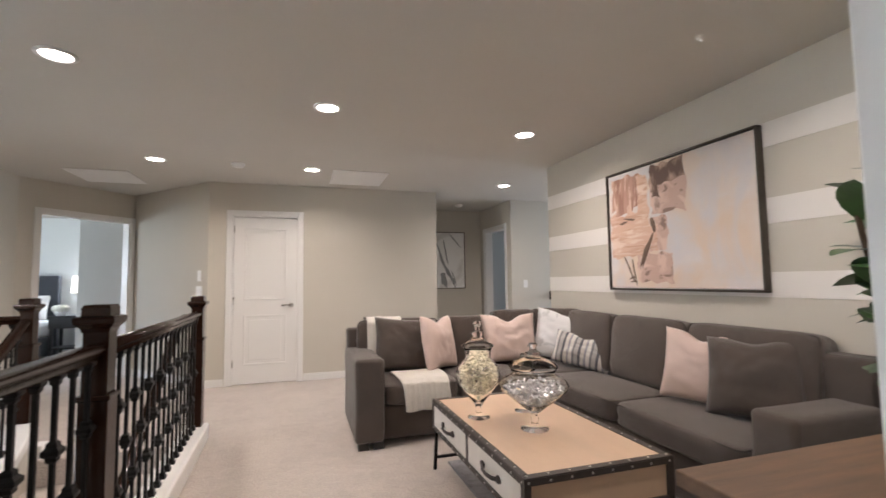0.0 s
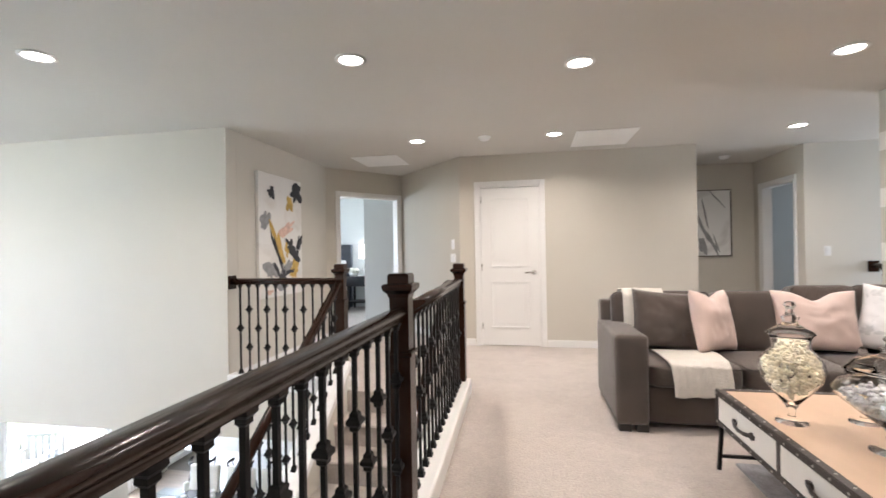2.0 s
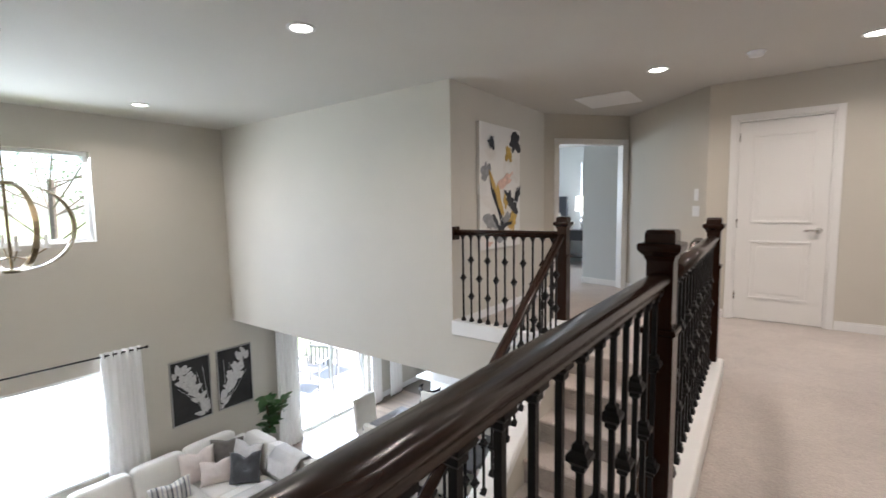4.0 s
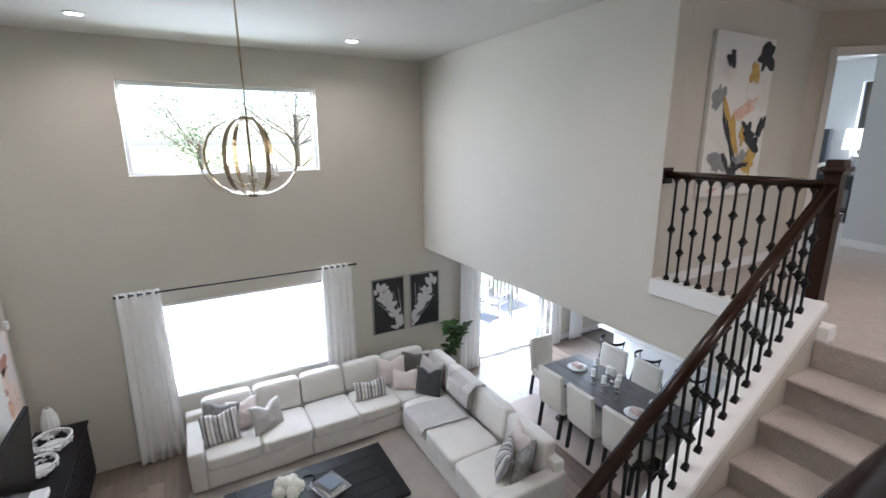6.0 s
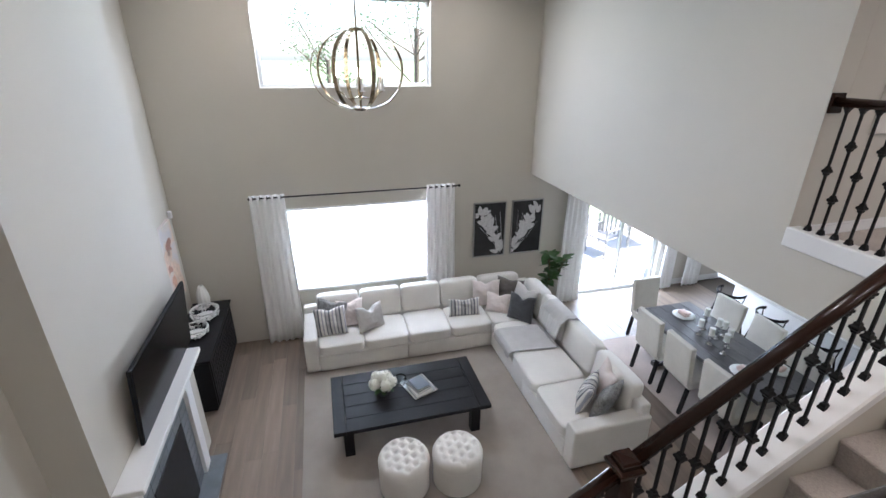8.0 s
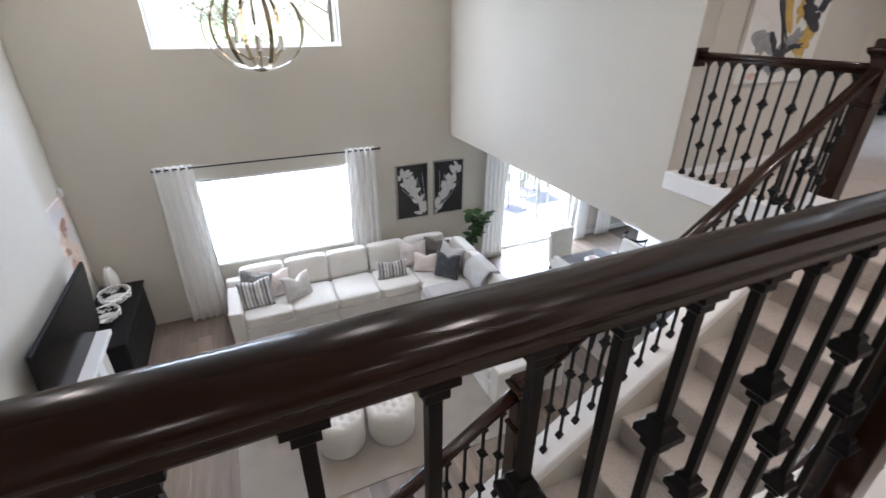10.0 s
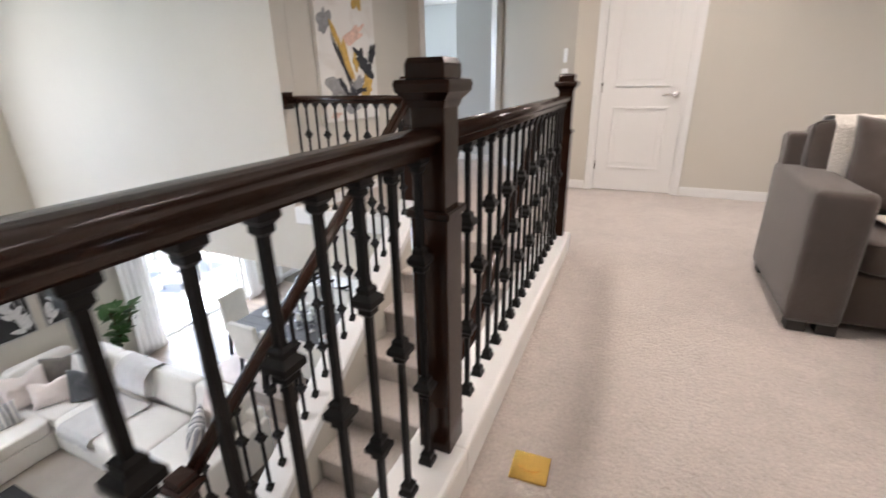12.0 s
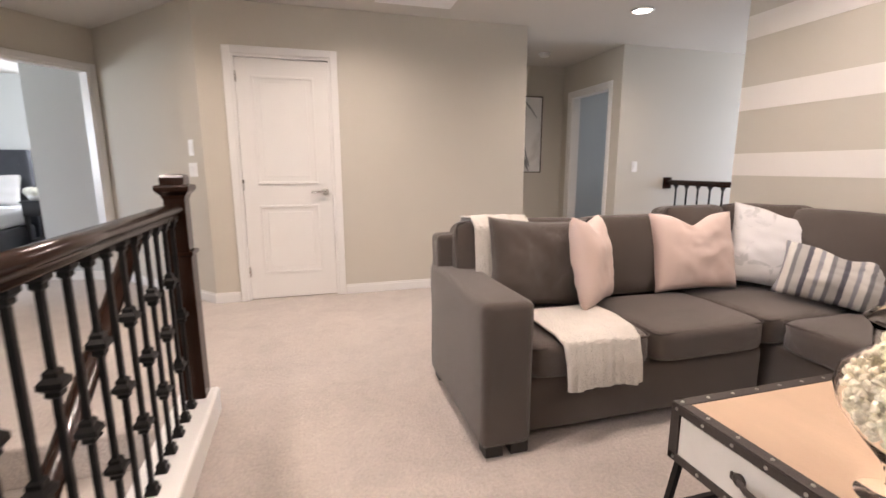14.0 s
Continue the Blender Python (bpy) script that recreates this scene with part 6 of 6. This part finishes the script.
def ottoman(x, y):
    t = thing("ottoman", "round white tufted ottoman on the rug", "ottoman", pose(x, y, F + 0.014), "tufted ottomans")
    R, N = 0.26, 48
    part("base", lathe([(0, 0.0), (R - 0.01, 0.0), (R, 0.02), (R, 0.30), (R - 0.005, 0.33), (0, 0.33)], 36), WHITESOFA, t, smooth=True)
    bm = bmesh.new()
    rings = []
    buttons = [(i * 0.105 + (0.0525 if j % 2 else 0), j * 0.0909) for i in range(-3, 4) for j in range(-3, 4)]
    buttons = [b for b in buttons if math.hypot(*b) < R * 0.93]
    for k in range(17):
        f = k / 16
        r = (R + 0.006) * f
        ring = []
        for i in range(N):
            a = 2 * math.pi * i / N
            px, py = r * math.cos(a), r * math.sin(a)
            d = min(math.hypot(px - bx, py - by) for bx, by in buttons)
            z = 0.43 - 0.035 * math.exp(-(d / 0.022) ** 2) + 0.012 * min(1, d / 0.05) - 0.07 * max(0, (f - 0.8) / 0.2) ** 2
            ring.append((px, py, z))
        rings.append([bm.verts.new(q) for q in ring] if k else [bm.verts.new((0, 0, ring[0][2]))])
    rings.append([bm.verts.new(((R + 0.006) * math.cos(2 * math.pi * i / N), (R + 0.006) * math.sin(2 * math.pi * i / N), 0.33)) for i in range(N)])
    for i in range(N):
        bm.faces.new((rings[0][0], rings[1][i], rings[1][(i + 1) % N]))
    for a, b in zip(rings[1:], rings[2:]):
        for i in range(N):
            bm.faces.new((a[i], b[i], b[(i + 1) % N], a[(i + 1) % N]))
    part("cushion", bm, WHITESOFA, t, "button-tufted top", smooth=True)
    bt_m = mesh_of(lathe([(0.009, 0), (0.007, 0.005), (0, 0.007)], 8), "button", WHITESOFA, True)
    for bx, by in buttons:
        part("button", bt_m, WHITESOFA, t).location = (bx, by, 0.396)


ottoman(-3.69, 1.30)
ottoman(-3.64, 1.86)
fig_tree(-6.62, 4.38, F, 1.2, 84, 0.19, 9, 1.5, "potted fiddle-leaf fig in the corner by the patio door")

# ---- chandelier ----
GOLD = mat("champagne_metal", (0.42, 0.34, 0.22), 0.25, metal=1.0, var=0.1, scale=20)
ch = thing("chandelier", "champagne metal orb chandelier with candle lights", "chandelier", pose(-4.22, 1.14, 1.135))
part("rod", lathe([(0, 0.30), (0.007, 0.30), (0.007, H - 1.135 - 0.02), (0, H - 1.155)], 10), GOLD, ch)
part("canopy", lathe([(0, H - 1.136), (0.065, H - 1.136), (0.065, H - 1.150), (0.03, H - 1.165), (0, H - 1.165)], 20), GOLD, ch)
for s in (-1, 1):
    part("hub", lathe([(0, s * 0.285), (0.06, s * 0.285), (0.065, s * 0.295), (0.05, s * 0.31), (0, s * 0.312)], 20), GOLD, ch)
for k in range(8):
    a = math.pi * 2 * k / 8 + 0.2
    pts = [((0.04 + 0.34 * math.sin(math.pi * q / 20) ** 0.9) * math.cos(a), (0.04 + 0.34 * math.sin(math.pi * q / 20) ** 0.9) * math.sin(a), -0.295 * math.cos(math.pi * q / 20)) for q in range(21)]
    t = bmesh.new()
    tang = Vector((-math.sin(a), math.cos(a), 0))
    rad = Vector((math.cos(a), math.sin(a), 0))
    rows = [[t.verts.new(Vector(p) + tang * u + rad * v) for u, v in ((-0.016, -0.002), (0.016, -0.002), (0.016, 0.002), (-0.016, 0.002))] for p in pts]
    for x, y in zip(rows, rows[1:]):
        for i in range(4):
            t.faces.new((x[i], x[(i + 1) % 4], y[(i + 1) % 4], y[i]))
    part("band", t, GOLD, ch)
BULB = glow("candle_bulb", (1.0, 0.86, 0.66), 3.0)
part("stem", lathe([(0, -0.29), (0.01, -0.29), (0.01, 0.29), (0, 0.29)], 10), GOLD, ch)
for k in range(6):
    a = math.pi * 2 * k / 6
    x, y = 0.2 * math.cos(a), 0.2 * math.sin(a)
    part("arm", sweep([(0, 0, -0.20), (x * 0.5, y * 0.5, -0.22), (x, y, -0.15)], circle(0.005, 6)), GOLD, ch)
    c = part("candle", lathe([(0, -0.15), (0.022, -0.15), (0.022, -0.145), (0.010, -0.145), (0.010, -0.05), (0, -0.05)], 10, Matrix.Translation((x, y, 0))), WHITE, ch, "white candle sleeve")
    part("bulb", lathe([(0, -0.05), (0.008, -0.045), (0.013, -0.02), (0.008, 0.01), (0, 0.025)], 10, Matrix.Translation((x, y, 0))), BULB, c, "glowing candle bulb", smooth=True)

# ---- dining area ----
solid("rug", B(-5.52, -2.5, 4.80, 6.35, F + 0.001, F + 0.012, 0.004, 1), mat("beige_dining_rug", (0.46, 0.39, 0.34), 0.95, var=0.2, scale=2.5, bump=0.6, bscale=140, fine=0.5), "faded beige rug under the dining table", "rug")
GREYWOOD = mat("dark_grey_wood", (0.085, 0.08, 0.08), 0.4, var=0.3, scale=5, bump=0.1, bscale=50, stretch=(1, 8, 8))
dt = thing("dining_table", "dark grey wooden trestle dining table, set for a meal", "table", pose(-4.13, 5.55, F + 0.012))
for k in range(5):
    part("plank", B(-1.02, 1.02, -0.46 + 0.184 * k, -0.46 + 0.184 * k + 0.182, 0.70, 0.75, 0.003, 1), GREYWOOD, dt)
for s in (-1, 1):
    part("trestle", B(s * 0.62 - 0.05, s * 0.62 + 0.05, -0.06, 0.06, 0.06, 0.70, 0.004, 1), GREYWOOD, dt)
    part("trestle_foot", B(s * 0.62 - 0.05, s * 0.62 + 0.05, -0.36, 0.36, 0.0, 0.07, 0.01, 1), GREYWOOD, dt)
part("stretcher", B(-0.62, 0.62, -0.03, 0.03, 0.28, 0.38, 0.004, 1), GREYWOOD, dt)
CREAMF = mat("cream_linen_upholstery", (0.66, 0.62, 0.55), 0.9, var=0.05, bump=0.3, bscale=420)


def parsons_chair(m):
    t = thing("dining_chair", "cream upholstered dining chair with black wooden legs", "chair", m, "chairs round the dining table")
    part("seat", soft_box(0.46, 0.46, 0.13, 0.025, Matrix.Translation((-0.23, -0.23, 0.37)), seed=1), CREAMF, t, smooth=True)
    part("backrest", soft_box(0.46, 0.075, 0.56, 0.025, Matrix.Translation((-0.23, 0.20, 0.44)) @ Matrix.Rotation(radians(-6), 4, "X"), seed=2), CREAMF, t, smooth=True)
    for x in (-0.20, 0.20):
        for y, e in ((-0.20, 0), (0.22, 0.05)):
            part("leg", sweep([(x, y, 0.38), (x, y + e, 0.0)], [(-0.02, -0.02), (0.02, -0.02), (0.02, 0.02), (-0.02, 0.02)]), BLACKWOOD, t)
    return t


c1 = parsons_chair(pose(-4.62, 5.16, F + 0.012, 0, 0, 180))
for m in (pose(-4.02, 5.14, F + 0.012, 0, 0, 177), pose(-4.66, 5.98, F + 0.012, 0, 0, 2), pose(-4.08, 5.98, F + 0.012, 0, 0, -3), pose(-5.30, 5.56, F + 0.012, 0, 0, 92), pose(-2.98, 5.54, F + 0.012, 0, 0, -90), pose(-3.42, 5.14, F + 0.012, 0, 0, 182), pose(-3.5, 5.98, F + 0.012, 0, 0, 0)):
    copy_thing(c1, m)
DZ = F + 0.762
for i, (x, y) in enumerate(((-4.82, 5.62), (-3.55, 5.36), (-3.5, 5.8))):
    pl = thing("place_setting", "white plate with folded blush napkin", "plate", pose(x, y, DZ + 0.001), "place settings")
    part("plate", lathe([(0, 0.0), (0.09, 0.0), (0.15, 0.012), (0.152, 0.015), (0.09, 0.006), (0, 0.005)], 30), POT, pl, smooth=True)
    part("napkin", cushion(0.15, 0.10, 0.05, 0.8, nx=6, wave=0.25, seed=i + 90), PINK, pl, "folded blush napkin", smooth=True).location = (0, 0, 0.012)
WAX = mat("white_wax", (0.80, 0.79, 0.74), 0.5, var=0.02)
MERC = mat("mercury_glass", (0.62, 0.62, 0.63), 0.12, metal=0.9, var=0.25, scale=30)
for i, (x, y, h) in enumerate(((-4.45, 5.62, 0.22), (-4.36, 5.46, 0.13), (-4.22, 5.60, 0.20), (-4.14, 5.42, 0.14), (-4.02, 5.58, 0.17), (-3.92, 5.42, 0.19), (-4.25, 5.74, 0.12))):
    cd = thing("candlestick", "mercury glass candlestick holding a white pillar candle", "candlestick", pose(x, y, DZ), "candlesticks on the dining table")
    part("holder", lathe([(0, 0), (0.045, 0), (0.045, 0.012), (0.018, 0.03), (0.014, h * 0.4), (0.026, h * 0.55), (0.014, h * 0.7), (0.018, h - 0.02), (0.045, h - 0.008), (0.045, h), (0, h)], 18), MERC, cd, smooth=True)
    part("candle", lathe([(0, h), (0.034, h), (0.035, h + 0.10), (0.028, h + 0.105), (0, h + 0.10)], 18), WAX, cd, "white pillar candle")
bar = thing("breakfast_bar", "white-topped kitchen breakfast bar counter", "counter", pose(0, 0, F))
part("countertop", B(-5.55, -0.6, 6.88, 7.7, 0.90, 0.94, 0.006, 1), mat("white_quartz", (0.76, 0.75, 0.73), 0.2, var=0.05, scale=6), bar)
part("body", B(-5.45, -0.7, 7.2, 7.65, 0.0, 0.90), WHITE, bar)


def stool(x, y, a):
    t = thing("bar_stool", "black metal bar stool with a low curved back", "stool", pose(x, y, F, 0, 0, a), "bar stools")
    part("seat", lathe([(0, 0.62), (0.17, 0.62), (0.19, 0.635), (0.185, 0.65), (0, 0.645)], 20, Matrix.Diagonal((1, 1, 1, 1))), IRON, t)
    for sx in (-1, 1):
        for sy in (-1, 1):
            part("leg", sweep([(sx * 0.13, sy * 0.13, 0.63), (sx * 0.21, sy * 0.21, 0.0)], circle(0.014, 8)), IRON, t)
    pts = [(0.20 * math.cos(radians(b)), 0.20 * math.sin(radians(b)), 0.84) for b in range(160, 381, 20)]
    part("back_rail", sweep(pts, [(x_, y_ * 2.4) for x_, y_ in circle(0.010, 8)]), IRON, t)
    for b in (170, 225, 270, 315, 370):
        part("spindle", sweep([(0.17 * math.cos(radians(b)), 0.17 * math.sin(radians(b)), 0.64), (0.20 * math.cos(radians(b)), 0.20 * math.sin(radians(b)), 0.84)], circle(0.008, 6)), IRON, t)
    ring = [(0.18 * sx, 0.18 * sy, 0.22) for sx, sy in ((-1, -1), (1, -1), (1, 1), (-1, 1))]
    part("footrest", sweep(ring, circle(0.010, 6), closed=True), IRON, t)


for x, a in ((-5.12, 10), (-4.42, -6), (-3.72, 4), (-3.0, 0)):
    stool(x, 6.76, a)

# ---- bedroom and room beyond the hall, seen through doorways ----
BEDWALL = mat("pale_blue_grey_paint", (0.58, 0.60, 0.59), 0.75, var=0.02, scale=1.2, bump=0.08, bscale=220)
solid("wall_bedroom_partition", B(0, 1.35, 0, 0.11, 0, H, m=Matrix.Translation((-2.52, 7.42, 0)) @ Matrix.Rotation(radians(-14), 4, "Z")), BEDWALL, "pale blue-grey bedroom partition wall", "wall", "structure")
solid("baseboard_partition", B(0, 1.2, -0.014, -0.001, 0.002, 0.09, m=Matrix.Translation((-2.52, 7.42, 0)) @ Matrix.Rotation(radians(-14), 4, "Z")), WHITE, "white painted wooden baseboard", "baseboard", "structure")
solid("wall_bedroom_north", wall_with_holes("y", 9.9, 0.12, WX, -1.0, 0, H, [(-3.45, -2.75, 0.95, 2.1)]), BEDWALL, "pale blue-grey bedroom wall", "wall", "structure")
solid("wall_bedroom_east", B(-1.2, -1.08, 7.05, 9.9, 0, H), BEDWALL, "pale blue-grey bedroom wall", "wall", "structure")
solid("wall_bedroom_south", B(-6.9, -2.76, 4.23, 4.32, 0, H), BEDWALL, "pale blue-grey bedroom wall", "wall", "structure")
BLACKFURN = mat("black_lacquer", (0.02, 0.02, 0.021), 0.35, var=0.2)
ns = thing("nightstand", "black nightstand with open shelf by the bed", "nightstand", pose(-3.38, 9.5, 0))
part("top", B(-0.28, 0.28, -0.22, 0.22, 0.68, 0.71, 0.004, 1), BLACKFURN, ns)
part("drawer", B(-0.26, 0.26, -0.21, 0.21, 0.50, 0.68, 0.003, 1), BLACKFURN, ns)
part("shelf", B(-0.26, 0.26, -0.2, 0.2, 0.15, 0.18), BLACKFURN, ns)
for x in (-0.25, 0.21):
    for y in (-0.2, 0.16):
        part("leg", B(x, x + 0.04, y, y + 0.04, 0, 0.50), BLACKFURN, ns)
tlp = thing("table_lamp", "white drum-shade table lamp, switched on", "lamp", pose(-3.27, 9.55, 0.71))
part("base", lathe([(0, 0), (0.07, 0), (0.075, 0.01), (0.04, 0.05), (0.07, 0.15), (0.055, 0.26), (0.012, 0.32), (0.012, 0.38), (0, 0.38)], 20), MERC, tlp, smooth=True)
part("shade", lathe([(0.17, 0.38), (0.15, 0.68), (0.148, 0.68), (0.168, 0.38)], 28), glow("lit_shade", (1.0, 0.90, 0.75), 0.4), tlp, "glowing white drum shade", smooth=True)
fl2 = thing("flower_vase", "low bowl of white flowers on the nightstand", "flowers", pose(-3.52, 9.4, 0.71))
part("bowl", lathe([(0, 0), (0.06, 0), (0.09, 0.05), (0.08, 0.09), (0.0, 0.02)], 18), POT, fl2, smooth=True)
for k in range(5):
    q = bmesh.new()
    bmesh.ops.create_icosphere(q, subdivisions=2, radius=0.06)
    for v in q.verts:
        v.co *= 1 + 0.25 * noise.noise(v.co * 40 + Vector((k, 0, 0)))
    part("flower_head", q, HYD, fl2).location = (0.07 * math.cos(k * 1.26), 0.07 * math.sin(k * 1.26), 0.12)
bed = thing("bed", "bed with a tall dark tufted headboard and white bedding", "bed", pose(-4.55, 9.85, 0))
part("headboard", soft_box(1.7, 0.11, 1.40, 0.03, Matrix.Translation((-0.85, -0.12, 0)), seed=3), mat("dark_navy_velvet", (0.03, 0.034, 0.042), 0.8, var=0.2, bump=0.2, bscale=200, sheen=0.3), bed, smooth=True)
bm_b = mesh_of(lathe([(0.014, 0), (0.01, 0.008), (0, 0.01)], 8), "button", BLACKFURN)
for i in range(7):
    for j in range(3):
        b_ = part("button", bm_b, BLACKFURN, bed)
        b_.location, b_.rotation_euler = (-0.72 + 0.24 * i, -0.125, 0.75 + 0.22 * j), (radians(90), 0, 0)
part("base", soft_box(1.62, 2.0, 0.30, 0.02, Matrix.Translation((-0.81, -2.13, 0.05)), seed=4), mat("dark_navy_velvet", (0.03, 0.034, 0.042)), bed, smooth=True)
part("mattress", soft_box(1.58, 1.96, 0.28, 0.06, Matrix.Translation((-0.79, -2.11, 0.35)), seed=5, wob=0.012), mat("white_bedding", (0.76, 0.75, 0.73), 0.9, var=0.04, bump=0.2, bscale=120), bed, "white bedding", smooth=True)
for x in (-0.4, 0.4):
    throw_pillow(pose(-4.55 + x, 9.60, 0.63, -20, 0, 0), 0.7, 0.46, 0.2, mat("white_bedding", (0.76, 0.75, 0.73)), "white bed pillow against the headboard", 80 + x, 0.04, "bed pillows")
# the hole in the east wall is made up to hold the fill lamp
solid("wall_office_east", wall_with_holes("x", 5.4, 0.12, 6.45, 10.5, 0, H, [(6.6, 7.5, 0.95, 2.05)]), BEDWALL, "pale grey room wall beyond the hall", "wall", "structure")
solid("wall_office_north", B(3.55, 5.4, 8.3, 8.42, 0, H), BEDWALL, "pale grey room wall beyond the hall", "wall", "structure")
switch_plate(pose(5.4, 7.9, 1.15, 0, 0, -90), 1)

# ---- plank floor ----
floor = solid("floor_lower", B(WX, 7.0, -1.4, 11.0, F - 0.12, F - 0.006), mat("dark_plank_joint", (0.10, 0.085, 0.07), 0.8), "grey-brown wood plank floor", "floor", "structure")
n, l = PLANKS.node_tree.nodes, PLANKS.node_tree.links
oi, hs = n.new("ShaderNodeObjectInfo"), n.new("ShaderNodeMapRange")
hs.inputs["To Min"].default_value, hs.inputs["To Max"].default_value = 0.72, 1.25
l.new(oi.outputs["Random"], hs.inputs["Value"])
sv = n.new("ShaderNodeVectorMath")
sv.operation = "SCALE"
bs = n["Principled BSDF"]
l.new(bs.inputs["Base Color"].links[0].from_socket, sv.inputs[0])
l.new(hs.outputs[0], sv.inputs["Scale"])
l.new(sv.outputs[0], bs.inputs["Base Color"])
PWID, PLEN = 0.18, 1.8
plank_me = mesh_of(B(0.001, PLEN - 0.001, 0.001, PWID - 0.001, -0.006, 0, 0.0012, 1), "plank", PLANKS)
half_me = mesh_of(B(0.001, PLEN / 2 - 0.001, 0.001, PWID - 0.001, -0.006, 0, 0.0012, 1), "plank", PLANKS)
rest = bmesh.new()
rowsn = int((7.9 + 1.1) / PWID)
count = 0
for r in range(rowsn):
    y = -1.1 + PWID * r
    x = WX - (0.6 * (r * 7 % 3) + 0.13 * (r % 5))
    while x < -1.5:
        x0, x1 = max(x, WX), min(x + PLEN, -1.5)
        if x1 - x0 > 0.05:
            if x0 == x and x1 == x + PLEN and count < 290 and y < 7.3:
                part("plank", plank_me, PLANKS, floor).location = (x, y, F)
                count += 1
            else:
                box(rest, x0 + 0.001, x1 - 0.001, y + 0.001, y + PWID - 0.001, F - 0.006, F)
        x += PLEN
ro = part("plank_rest", rest, PLANKS, floor)
ro["kind"] = "stuff"
solid("floor_lower_far", B(-1.5, 7.0, -1.4, 11.0, F - 0.006, F), PLANKS, "grey-brown wood plank floor", "floor", "structure")
